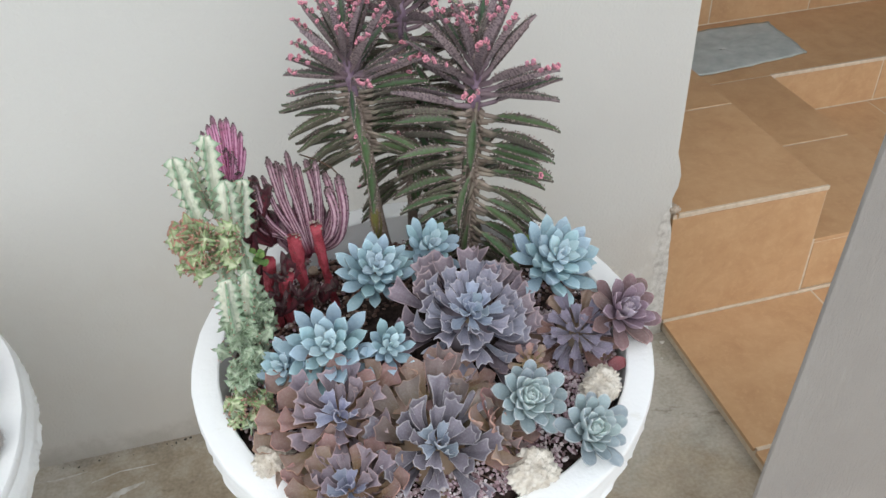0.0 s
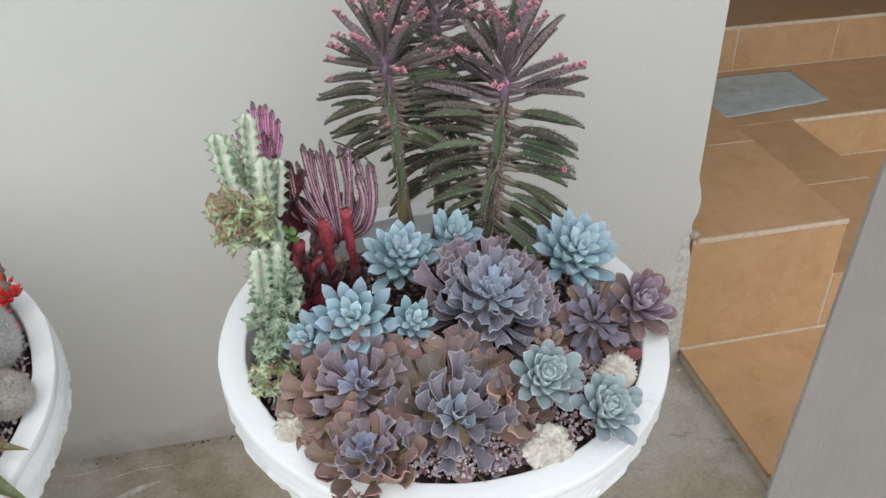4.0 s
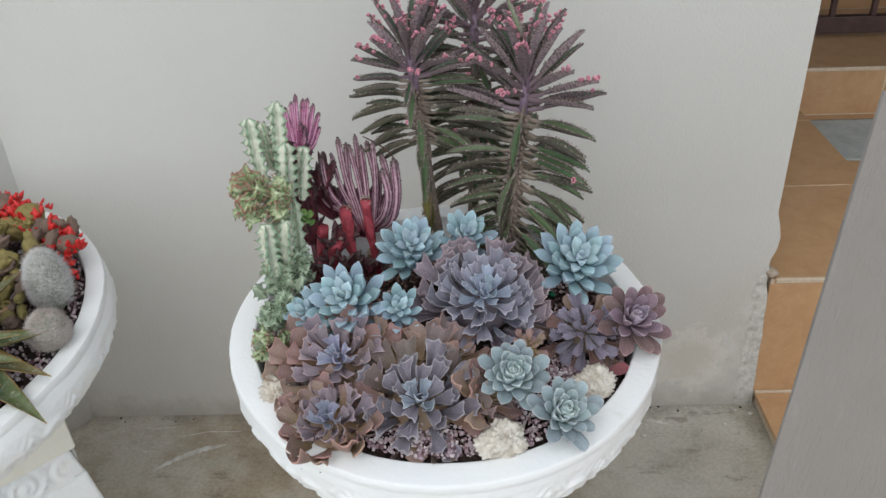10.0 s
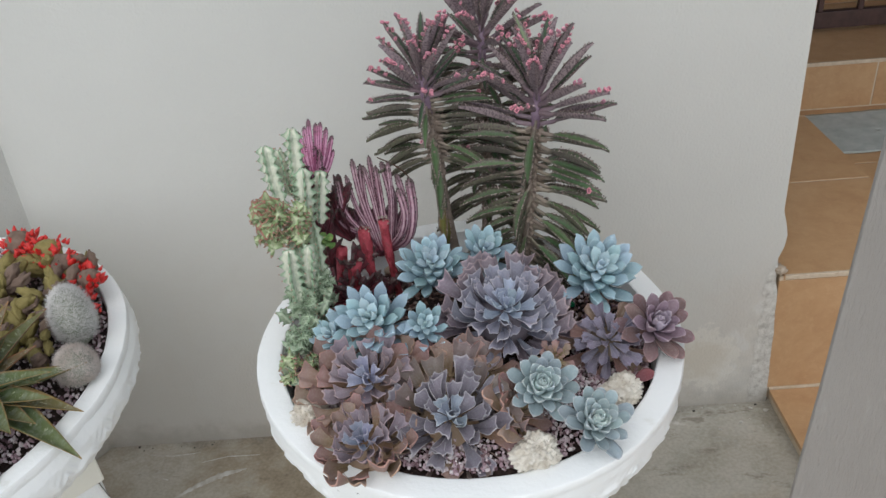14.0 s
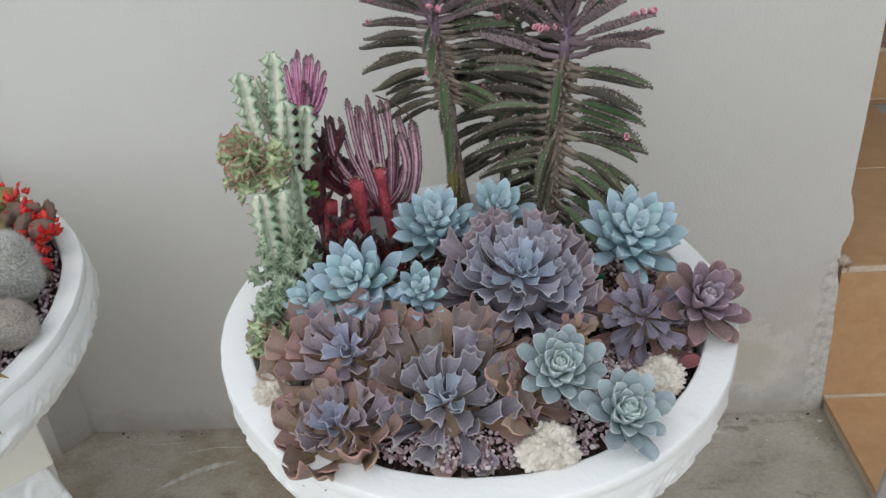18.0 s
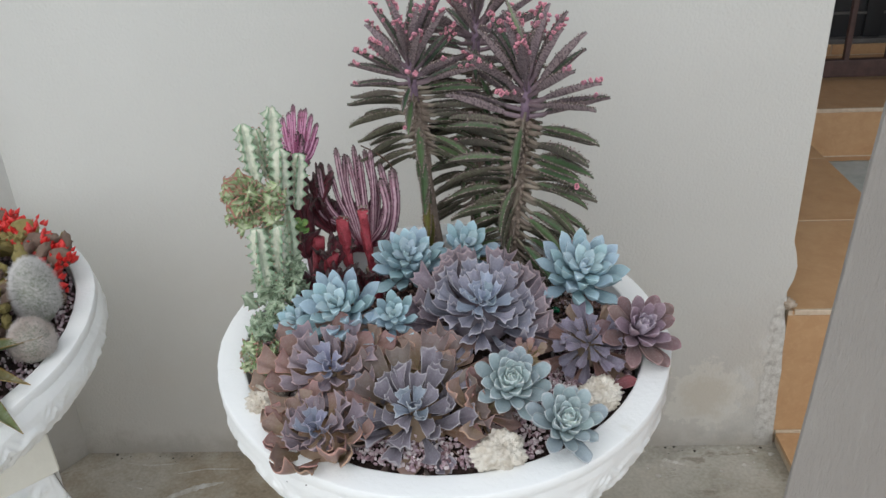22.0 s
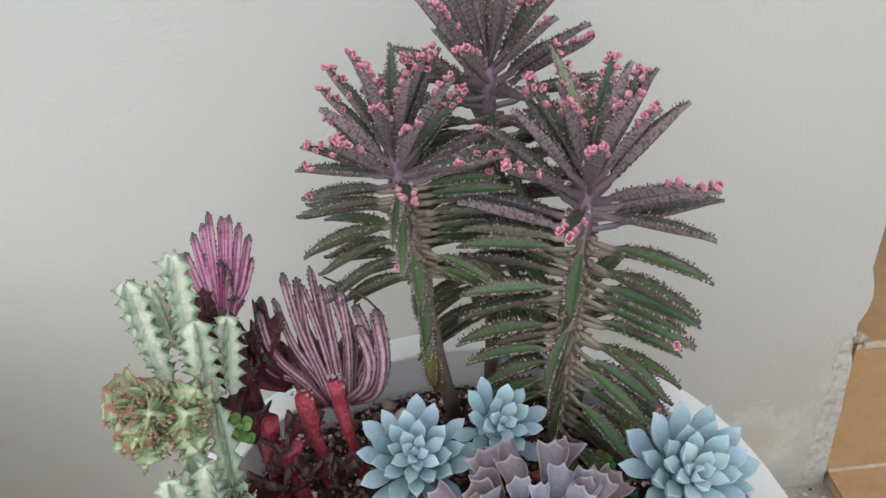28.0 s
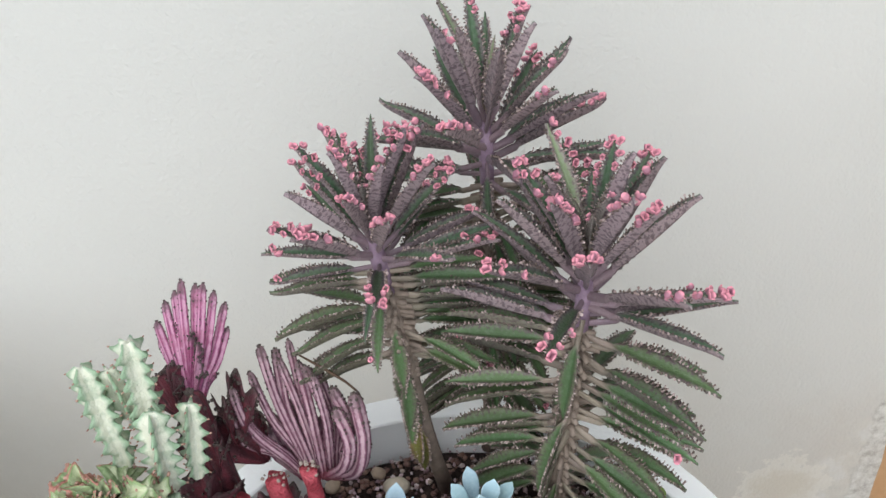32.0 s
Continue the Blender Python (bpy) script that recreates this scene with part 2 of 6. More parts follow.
def tile_clay():
    a = Mat("ochre_tile", 0.34, 0.45)
    c = a.chance()
    shift = a.node("ShaderNodeMapping")
    a.link(a.coord.outputs["Object"], shift.inputs[0])
    com = a.t.nodes.new("ShaderNodeCombineXYZ")
    for s in com.inputs:
        a.link(a.math("MULTIPLY", c, 9.0), s)
    a.link(com.outputs[0], shift.inputs["Location"])
    n1 = a.node("ShaderNodeTexNoise", Scale=13.0, Detail=7.0, Roughness=0.68, Distortion=0.3)
    a.link(shift.outputs[0], n1.inputs["Vector"])
    n2 = a.node("ShaderNodeTexNoise", Scale=60.0, Detail=5.0, Roughness=0.7, Distortion=0.6)
    a.link(shift.outputs[0], n2.inputs["Vector"])
    col = a.ramp(n1.outputs["Fac"], [(0.28, (0.41, 0.238, 0.122)), (0.5, (0.48, 0.295, 0.155)), (0.72, (0.54, 0.345, 0.19))])
    col = a.mix(a.math("MULTIPLY", a.mask(n2.outputs["Fac"], 0.5, 0.66), 0.35), col, (0.58, 0.38, 0.22))
    col = a.mix(a.math("MULTIPLY", c, 0.15), col, (0.42, 0.23, 0.11))
    a.rough(a.ramp(n2.outputs["Fac"], [(0.3, (0.28,) * 3), (0.7, (0.46,) * 3)]))
    a.colour(col).bump(n1.outputs["Fac"], 0.12, 0.002)
    return a.m


def white_paint():
    a = Mat("white_paint", 0.55, 0.4)
    col = a.ramp(a.noise(4, 4), [(0.3, (0.83, 0.84, 0.835)), (0.7, (0.88, 0.885, 0.875))])
    col = a.mix(a.math("MULTIPLY", a.mask(a.noise(17, 6, 0.7), 0.60, 0.72), 0.35), col, (0.62, 0.60, 0.52))
    col = a.mix(a.mask(a.noise(70, 2), 0.775, 0.80), col, (0.12, 0.11, 0.10))
    a.colour(col).bump(a.math("ADD", a.noise(28, 4), a.math("MULTIPLY", a.noise(130, 3), 0.5)), 0.4, 0.004)
    return a.m


def simple(name, stops, scale=20.0, rough=0.6, spec=0.4, strength=0.3, distance=0.002, metal=0.0, fine=4.0):
    a = Mat(name, rough, spec, metal)
    n = a.noise(scale, 5, 0.6)
    a.colour(a.ramp(n, stops)).bump(a.noise(scale * fine, 4), strength, distance)
    return a.m


def board_paint():
    a = Mat("brushed_grey_paint", 0.55, 0.35)
    grain = a.noise(26, 6, 0.7, stretch=(2.2, 1.0, 0.45))
    big = a.noise(3, 3)
    col = a.ramp(big, [(0.3, (0.285, 0.262, 0.242)), (0.7, (0.335, 0.312, 0.288))])
    col = a.mix(a.math("MULTIPLY", a.mask(grain, 0.55, 0.7), 0.3), col, (0.41, 0.39, 0.36))
    a.colour(col).bump(a.math("ADD", grain, a.math("MULTIPLY", a.noise(90, 5, 0.7, stretch=(2.0, 1.0, 0.5)), 0.8)), 0.8, 0.006)
    return a.m


def gravel_mat():
    a = Mat("purple_white_gravel", 0.7, 0.3)
    col = a.ramp(a.island(), [(0.0, (0.12, 0.065, 0.075)), (0.25, (0.36, 0.24, 0.27)), (0.5, (0.50, 0.39, 0.42)), (0.75, (0.68, 0.62, 0.62)), (1.0, (0.24, 0.14, 0.15))])
    a.colour(col).bump(a.noise(400, 3), 0.4, 0.001)
    return a.m


def leaf_mat(name, base, tip, rim, bloom=0.5, rough=0.5, speck=None, rim_from=0.72, rim_amount=0.8):
    """A succulent leaf: colour from foot to tip, a coloured rim, a chalky bloom."""
    a = Mat(name, rough + 0.14, 0.28)
    along, margin = a.attr("along"), a.attr("margin")
    wob = a.math("MULTIPLY", a.math("SUBTRACT", a.noise(7, 4), 0.5), 0.45)
    col = a.mix(a.mask(a.math("ADD", along, wob), 0.15, 0.95), base, tip)
    col = a.mix(a.math("MULTIPLY", a.mask(a.math("ADD", margin, a.math("MULTIPLY", wob, 0.4)), rim_from, 1.0), rim_amount), col, rim)
    pale = a.mix(0.5, col, (0.62, 0.66, 0.66))
    col = a.mix(a.math("MULTIPLY", a.mask(a.noise(16, 6, 0.7), 0.42, 0.7), bloom), col, pale)
    hsv = a.node("ShaderNodeHueSaturation")
    a.link(a.math("ADD", a.math("MULTIPLY", a.chance(), 0.05), 0.475), hsv.inputs["Hue"])
    a.link(a.math("ADD", a.math("MULTIPLY", a.math("FRACT", a.math("MULTIPLY", a.chance(), 7.3)), 0.3), 0.85), hsv.inputs["Value"])
    a.link(col, hsv.inputs["Color"])
    out = hsv.outputs[0]
    if speck:
        out = a.mix(a.mask(a.noise(34, 3), 0.62, 0.68), out, speck)
    a.b.inputs["Subsurface Weight"].default_value = 0.08
    a.b.inputs["Subsurface Radius"].default_value = (0.004, 0.003, 0.002)
    a.colour(out).bump(a.noise(22, 4), 0.12, 0.02)
    return a.m


PLASTER, CONCRETE, TILE, WHITE = plaster(), concrete(), tile_clay(), white_paint()
GROUT = simple("pale_grout", [(0.3, (0.50, 0.40, 0.29)), (0.7, (0.64, 0.54, 0.42))], 60, 0.85)
BOARD = board_paint()
GRAVEL = gravel_mat()
SOIL = simple("dark_soil", [(0.35, (0.018, 0.012, 0.010)), (0.6, (0.06, 0.04, 0.035)), (0.75, (0.12, 0.085, 0.07))], 90, 0.9, 0.2, 0.8, 0.006)
CORAL = simple("coral_stone", [(0.35, (0.50, 0.44, 0.36)), (0.55, (0.68, 0.63, 0.55)), (0.75, (0.74, 0.71, 0.64))], 60, 0.85, 0.2, 0.7, 0.004)
RAG = simple("grey_rag", [(0.3, (0.37, 0.395, 0.375)), (0.7, (0.48, 0.50, 0.475))], 25, 0.95, 0.1, 0.6, 0.003, fine=18)
GATE = simple("brown_painted_iron", [(0.3, (0.045, 0.022, 0.020)), (0.7, (0.085, 0.045, 0.040))], 30, 0.45, 0.5, 0.3)
DARK = simple("dark_door", [(0.3, (0.012, 0.012, 0.014)), (0.7, (0.025, 0.025, 0.028))], 8, 0.4)
GREYWOOD = simple("grey_door_frame", [(0.3, (0.10, 0.095, 0.09)), (0.7, (0.15, 0.14, 0.135))], 14, 0.6)

# ---- ground, walls ----
ground = part("ground", solid("ground", box(-60, 60, -60, 60, -0.3, 0.0), CONCRETE))
tagged(ground, "worn concrete ground with brown damp stains", "ground", kind="structure")
# unseen pale sheet, added to throw light up under the bowls
BOUNCE = simple("bounce_concrete", [(0.3, (0.52, 0.50, 0.46)), (0.7, (0.64, 0.62, 0.58))], 6, 0.8)
tagged(part("pavement", solid("pavement", box(-14, 14, -14, -1.25, -0.02, 0.005), BOUNCE)), "unseen pale concrete sheet added to bounce light at the planters", "pavement", kind="structure")


def wall_sheet(name, x0, x1, z1, y0, y1, step=0.06, chip=False):
    """A wall with a slightly uneven face; its free end can be chipped low down."""
    bm = bmesh.new()
    nx, nz = max(2, int((x1 - x0) / step)), int(z1 / step)
    grid = []
    for i in range(nx + 1):
        col = []
        for k in range(nz + 1):
            x, z = x0 + (x1 - x0) * i / nx, z1 * k / nz
            if chip and i == nx:
                x += edge_shift(z)
            y = y0 + 0.003 * noise.noise((x * 1.6, 0.3, z * 1.6))
            col.append(bm.verts.new((x, y, z)))
        grid.append(col)
    for i in range(nx):
        for k in range(nz):
            bm.faces.new((grid[i][k], grid[i + 1][k], grid[i + 1][k + 1], grid[i][k + 1]))
    ext = bmesh.ops.extrude_face_region(bm, geom=bm.faces[:])
    for v in ext["geom"]:
        if isinstance(v, bmesh.types.BMVert):
            v.co.y = y1
    bmesh.ops.recalc_face_normals(bm, faces=bm.faces[:])
    return solid(name, bm, PLASTER)


def edge_shift(z):
    """How far the broken free end of the wall stands out at a height."""
    if z > 0.53:
        return 0.0
    if z > 0.42:
        return 0.016 * math.sin((0.53 - z) / 0.11 * math.pi) ** 0.7 + 0.003 * noise.noise((z * 40, 0, 0))
    if z > 0.36:
        return 0.006 + 0.004 * noise.noise((z * 60, 2, 0))
    return 0.012 + 0.018 * (0.36 - z) / 0.36 + 0.003 * noise.noise((z * 45, 5, 0))


wall = part("wall_back", wall_sheet("wall_back", -0.905, 0.714, 3.2, 0.0, 0.16, 0.03, chip=True))
tagged(wall, "off-white plastered wall with flaking paint low at its end", "wall", kind="structure")
bm = bmesh.new()
prof = [(-0.905, 0.0), (-0.95, -0.07), (-3.2, -0.07), (-3.2, 0.16), (-0.905, 0.16)]
low = [bm.verts.new((x, y, 0.0)) for x, y in prof]
high = [bm.verts.new((x, y, 3.2)) for x, y in prof]
for i in range(5):
    j = (i + 1) % 5
    bm.faces.new((low[i], low[j], high[j], high[i]))
bm.faces.new(high)
bm.faces.new(low[::-1])
bmesh.ops.recalc_face_normals(bm, faces=bm.faces[:])
pier = part("wall_left", solid("wall_left", bm, PLASTER))
tagged(pier, "off-white plastered pier standing proud of the wall", "wall", kind="structure")
part("mortar_lump", build("mortar_lump", *lump(0.014, 4, 0.7, 3, (0.9, 0.8, 1.0), 2.6), simple("old_mortar", [(0.3, (0.30, 0.22, 0.15)), (0.7, (0.55, 0.48, 0.40))], 70, 0.9)), wall, pose(0.727, 0.004, 0.388), "crumbling brown mortar lump")

SMEAR = simple("lime_smear", [(0.40, (0.44, 0.40, 0.34)), (0.62, (0.62, 0.60, 0.56))], 45, 0.8)
CRUMB = simple("dark_crumb", [(0.3, (0.03, 0.025, 0.02)), (0.7, (0.08, 0.07, 0.06))], 60, 0.9)


def smear(points, widths, label):
    """A thin lime streak dried on the concrete."""
    left, right, crest_line = [], [], []
    n = 40
    for i in range(n + 1):
        q = i / n * (len(points) - 1)
        k = min(int(q), len(points) - 2)
        t = q - k
        p = Vector(points[k]).lerp(Vector(points[k + 1]), t)
        d = (Vector(points[k + 1]) - Vector(points[k])).normalized()
        w = (widths[k] + (widths[k + 1] - widths[k]) * t) * (1 + 0.7 * noise.noise((i * 0.5, 2.0, 0))) * 0.5
        s = Vector((-d.y, d.x, 0))
        left.append((p.x + s.x * w, p.y + s.y * w, 0.0002))
        right.append((p.x - s.x * w, p.y - s.y * w, 0.0002))
        crest_line.append((p.x, p.y, 0.0016))
    m = n + 1
    faces = [f for i in range(n) for f in ((i, m * 2 + i, m * 2 + i + 1, i + 1), (m * 2 + i, m + i, m + i + 1, m * 2 + i + 1))]
    return tagged(part("lime_streak", build("lime_streak", left + right + crest_line, faces, SMEAR)), label, "stain")


smear([(-0.700, -0.185, 0), (-0.655, -0.150, 0), (-0.600, -0.120, 0), (-0.545, -0.105, 0)], [0.006, 0.014, 0.018, 0.004], "dried white lime streak on the concrete ground")
smear([(-0.80, -0.035, 0), (-0.74, -0.045, 0), (-0.67, -0.040, 0)], [0.0015, 0.004, 0.0015], "thin pale lime streak beside the wall's foot")
smear([(-0.66, -0.075, 0), (-0.60, -0.060, 0), (-0.52, -0.062, 0)], [0.001, 0.0035, 0.001], "thin pale lime streak beside the wall's foot")
smear([(-0.77, -0.110, 0), (-0.73, -0.125, 0)], [0.001, 0.004], "short pale lime streak on the concrete ground")
smear([(0.46, -0.05, 0), (0.50, -0.055, 0), (0.53, -0.07, 0)], [0.004, 0.012, 0.005], "small pale lime streak on the concrete ground")
r = random.Random(3)
crumbs = Soup()
for i in range(60):
    x = r.uniform(-0.85, 0.72)
    size = r.choice((0.001, 0.0014, 0.002, 0.0032))
    vv, ff = lump(size, i, 0.5, 1, (1.2, 1, 0.6))
    c = Vector((x, -0.004 - abs(r.gauss(0, 0.012)), size * 0.4))
    crumbs.add([q + c for q in vv], ff)
tagged(part("crumbs", crumbs.mesh("crumbs", CRUMB)), "dark crumbs of dirt along the wall's foot", "dirt", kind="stuff")
chips = Soup()
for i in range(26):
    size = r.uniform(0.002, 0.006)
    vv, ff = lump(size, i, 0.5, 1, (1.2, 1, 0.6))
    c = Vector((r.uniform(0.42, 0.74), -0.01 - abs(r.gauss(0, 0.05)), size * 0.4)) if i > 5 else Vector((r.uniform(-0.8, 0.4), -0.02 - abs(r.gauss(0, 0.1)), size * 0.4))
    chips.add([q + c for q in vv], ff)
tagged(part("paint_chips", chips.mesh("paint_chips", SMEAR)), "fallen white paint chips on the concrete", "dirt", kind="stuff")

# ---- tiled steps beyond the wall's end ----
steps = part("steps", solid("steps", box(0.30, 2.9, 0.012, 2.4, 0.0, 0.03), GROUT))
tagged(steps, "ochre tiled entrance steps with pale grout joints", "steps", kind="structure")
part("grout_bed", solid("grout_bed", box(0.752, 2.9, -2.4, 0.86, 0.0, 0.0385), GROUT), steps)
part("grout_block", solid("grout_block", box(0.30, 1.1385, 0.17, 1.315, 0.03, 0.3705), GROUT), steps)
part("grout_block_front", solid("grout_block_front", box(0.730, 1.1385, 0.0015, 0.17, 0.03, 0.3705), GROUT), steps)
part("grout_step", solid("grout_step", box(1.138, 1.548, 0.0055, 0.86, 0.03, 0.2055), GROUT), steps)
part("grout_landing", solid("grout_landing", box(1.138, 2.9, 0.8548, 1.32, 0.03, 0.2055), GROUT), steps)
part("grout_top", solid("grout_top", box(0.30, 2.9, 1.3118, 2.03, 0.03, 0.3835), GROUT), steps)
part("grout_sill", solid("grout_sill", box(0.30, 2.9, 2.0265, 2.4, 0.03, 0.430), GROUT), steps)
TILES = []


def tile(x0, x1, y0, y1, z0, z1):
    TILES.append((x0, x1, y0, y1, z0, z1))


G = 0.0030  # half a joint
for row in range(5):  # forecourt level
    for k in range(5):
        tile(0.742 + 0.43 * k + G, 0.742 + 0.43 * (k + 1) - G, -0.43 * (row + 1) + G, -0.43 * row - G - 0.004, 0.028, 0.040)
for k in range(3):  # forecourt beside the low step
    for a, b in ((0.0, 0.43), (0.43, 0.853)):
        tile(1.552 + 0.43 * k + G, 1.552 + 0.43 * (k + 1) - G, a + G, b - G, 0.028, 0.040)
tile(0.735 - 0.006, 1.140 - G, 0.000, 0.010, 0.040 + G, 0.362 - G)  # block front
for a, b in ((0.0, 0.447), (0.447, 0.888), (0.888, 1.312)):  # block top
    tile(0.735 + G, 1.142 - G, a - (0.002 if a == 0 else 0) + G, b - G, 0.360, 0.372)
    tile(0.40, 0.735 - G, max(a, 0.18) + G, b - G, 0.360, 0.372)
for a, b in ((0.207, 0.362),):  # block side above the step and landing
    for c, d in ((0.012, 0.447), (0.447, 0.888), (0.888, 1.308)):
        tile(1.1375, 1.1425, c + G, d - G, a + G, b - G)
tile(1.144 + G, 1.552 - G, 0.004, 0.014, 0.040 + G, 0.197 - G)  # low step
tile(1.144 + G, 1.552, 0.002 + G, 0.43 - G, 0.195, 0.207)
tile(1.144 + G, 1.552, 0.43 + G, 0.853 - G, 0.195, 0.207)
tile(1.542, 1.552, 0.016, 0.853, 0.040 + G, 0.195 - 0.001)
for k in range(4):  # landing
    x0, x1 = 1.144 + 0.43 * k + G, min(2.9, 1.144 + 0.43 * (k + 1)) - G
    if k:
        tile(x0, x1, 0.853, 0.863, 0.040 + G, 0.197 - G)
    if k == 0:
        tile(x0, 2.86, 0.853 + G, 1.310 - G, 0.195, 0.207)
    tile(x0, x1, 1.310, 1.320, 0.207 + G, 0.375 - G)
for k in range(6):  # upper tread behind the landing and the block
    x0, x1 = 0.295 + 0.43 * k + G, 0.295 + 0.43 * (k + 1) - G
    if k == 0:
        tile(x0, 2.86, 1.312 + G, 1.68 - G, 0.373, 0.385)
        tile(x0, 2.86, 1.68 + G, 2.02 - G, 0.373, 0.385)
    tile(x0, x1, 2.02, 2.03, 0.385 + G, 0.431)
part("nosing", solid("nosing", box(1.555, 2.86, 0.8475, 0.858, 0.1965, 0.2092, 0.002), GROUT), steps, None, "pale worn nosing")
part("nosing", solid("nosing", box(0.742, 1.141, -0.0012, 0.006, 0.3615, 0.3728, 0.001), GROUT), steps, None, "pale worn nosing")
part("joint", solid("joint", box(0.745, 2.86, -0.0065, -0.0003, 0.0388, 0.0445, 0.001), GROUT), steps, None, "pale grout joint")
part("nosing", solid("nosing", box(1.145, 2.86, 1.3075, 1.318, 0.3755, 0.3868, 0.002), GROUT), steps, None, "pale worn nosing")

# the rag on the landing
bm = bmesh.new()
cx = [(1.235, 0.93), (1.369, 0.914), (1.56, 0.935), (1.762, 0.96), (1.775, 1.06), (1.78, 1.17), (1.785, 1.245), (1.60, 1.25), (1.42, 1.248), (1.245, 1.25)]
cen = Vector((1.50, 1.08, 0))
outer = [Vector((x, y, 0)) for x, y in cx]
rings = []
nr = 14
per = []
for i in range(len(outer)):
    a, b = outer[i], outer[(i + 1) % len(outer)]
    for s in range(6):
        p = a.lerp(b, s / 6)
        per.append(p + Vector((0.006 * noise.noise((p.x * 40, p.y * 40, 1)), 0.006 * noise.noise((p.x * 40, p.y * 40, 7)), 0)))
for r in range(nr + 1):
    ring = []
    for p in per:
        q = cen.lerp(p, max(r, 0.02) / nr)
        z = 0.211 + 0.004 * noise.noise((q.x * 14, q.y * 14, 0)) + 0.003 * noise.noise((q.x * 45, q.y * 45, 3)) + 0.003
        ring.append(bm.verts.new((q.x, q.y, z)))
    rings.append(ring)
for r in range(nr):
    for i in range(len(per)):
        j = (i + 1) % len(per)
        bm.faces.new((rings[r][i], rings[r][j], rings[r + 1][j], rings[r + 1][i]))
ext = bmesh.ops.extrude_face_region(bm, geom=bm.faces[:])
for v in ext["geom"]:
    if isinstance(v, bmesh.types.BMVert):
        v.co.z = max(v.co.z - 0.004, 0.2072)
bmesh.ops.recalc_face_normals(bm, faces=bm.faces[:])
rag = part("rag_mat", solid("rag_mat", bm, RAG, True))
tagged(rag, "grey cloth floor mat with torn edges on the tiled landing", "mat")

# unseen porch slab, added to darken the steps below it
shade_slab = part("ceiling_shade", solid("ceiling_shade", box(0.72, 3.4, -0.55, 2.5, 2.05, 2.2), PLASTER))
tagged(shade_slab, "unseen plain porch ceiling added over the steps to shade them", "ceiling", kind="structure")
# unseen side wall, added to close the steps and hold back light
side = part("wall_unseen", solid("wall_unseen", box(2.9, 3.1, 0.02, 2.5, 0.0, 2.5), PLASTER))
tagged(side, "unseen plain side wall added beside the steps", "wall", kind="structure")

# gate and door behind it
gate = thing("gate", pose(1.15, 1.66, 0.385), "dark brown painted iron gate on the top step", "gate")
part("bottom_rail", solid("bottom_rail", box(0, 1.7, -0.018, 0.018, 0.016, 0.082, 0.003), GATE), gate)
part("top_rail", solid("top_rail", box(0, 1.7, -0.018, 0.018, 1.25, 1.29, 0.003), GATE), gate)
bar = solid("bar", box(-0.010, 0.010, -0.010, 0.010, 0.08, 1.252, 0.002), GATE)
for k in range(11):
    part("bar", bar, gate, pose(0.026 + 0.157 * k, 0, 0))
foot = solid("foot", box(-0.02, 0.02, -0.015, 0.015, 0.0, 0.018, 0.001), GATE)
for x in (0.03, 0.85, 1.67):
    part("foot", foot, gate, pose(x, 0, 0))
door = thing("door_1", pose(1.1, 2.07, 0.43), "dark closed door with grey frame behind the gate", "door", kind="structure")
part("door_sill", solid("door_sill", box(0.0, 1.8, -0.045, 0.04, 0.001, 0.022, 0.003), GREYWOOD), door)
part("door_leaf", solid("door_leaf", box(0.0, 1.8, 0.0, 0.04, 0.022, 1.62), DARK), door)
part("door_rail", solid("door_rail", box(0.0, 1.8, -0.014, 0.0, 0.118, 0.128, 0.002), GREYWOOD), door)
part("door_stile", solid("door_stile", box(0.62, 0.69, -0.016, -0.001, 0.022, 1.62, 0.003), DARK), door)
back = part("wall_rear", solid("wall_rear", box(-0.4, 3.2, 2.115, 2.3, 0.0, 3.2), PLASTER))
tagged(back, "plain plastered wall behind the door", "wall", kind="structure")

# grey post beside the pot
post = thing("board", pose(0.3765, -0.829, 0), "upright grey painted board with brushed vertical grain", "board")
bm = box(0.0, 0.36, 0.0, 0.007, 0.0, 1.145, 0.002)
bmesh.ops.subdivide_edges(bm, edges=[e for e in bm.edges if abs(e.verts[0].co.z - e.verts[1].co.z) > 0.5], cuts=24)
for v in bm.verts:  # the board is cut a little askew
    v.co.x += 0.0467 * v.co.z + (0.0025 * noise.noise((v.co.z * 5, 1.3, 0)) if v.co.x < 0.1 else 0)
part("plank", solid("plank", bm, BOARD), post)


# ---- the white bowls on pedestals ----
def spiral(turns, r0, r1, n=26):
    return [((r0 + (r1 - r0) * i / n) * math.cos(turns * 2 * math.pi * i / n), (r0 + (r1 - r0) * i / n) * math.sin(turns * 2 * math.pi * i / n)) for i in range(n + 1)]


def scroll_height(s, h, cell, seed):
    """Low relief of running scrolls: s along the band in metres, h from 0 to 1 up the band."""
    k = math.floor(s / cell)
    x, z = (s / cell - k - 0.5) * cell, (h - 0.5) * cell * 0.95
    if k % 2:
        x, z = -x, -z
    r, a = math.hypot(x, z), math.atan2(z, x)
    inside = max(0.0, 1 - (r / (0.50 * cell)) ** 8)
    arm = 0.5 + 0.5 * math.cos(a - (r / cell) ** 0.8 * 2 * math.pi * 3.4)
    boss = math.exp(-((r / (0.09 * cell)) ** 2))
    out = inside * (0.25 + 0.75 * arm ** 2.2) * (1 - boss) + boss
    # leaf strokes between two scrolls
    stroke = 0.5 + 0.5 * math.cos((z * 1.2 * (1 if k % 2 else -1) + abs(x) * 1.1) / cell * 2 * math.pi * 5.5 + seed)
    out += (1 - inside) * (0.15 + 0.75 * stroke ** 1.6)
    return out * min(1.0, 6 * max(0.0, h), 6 * max(0.0, 1 - h))


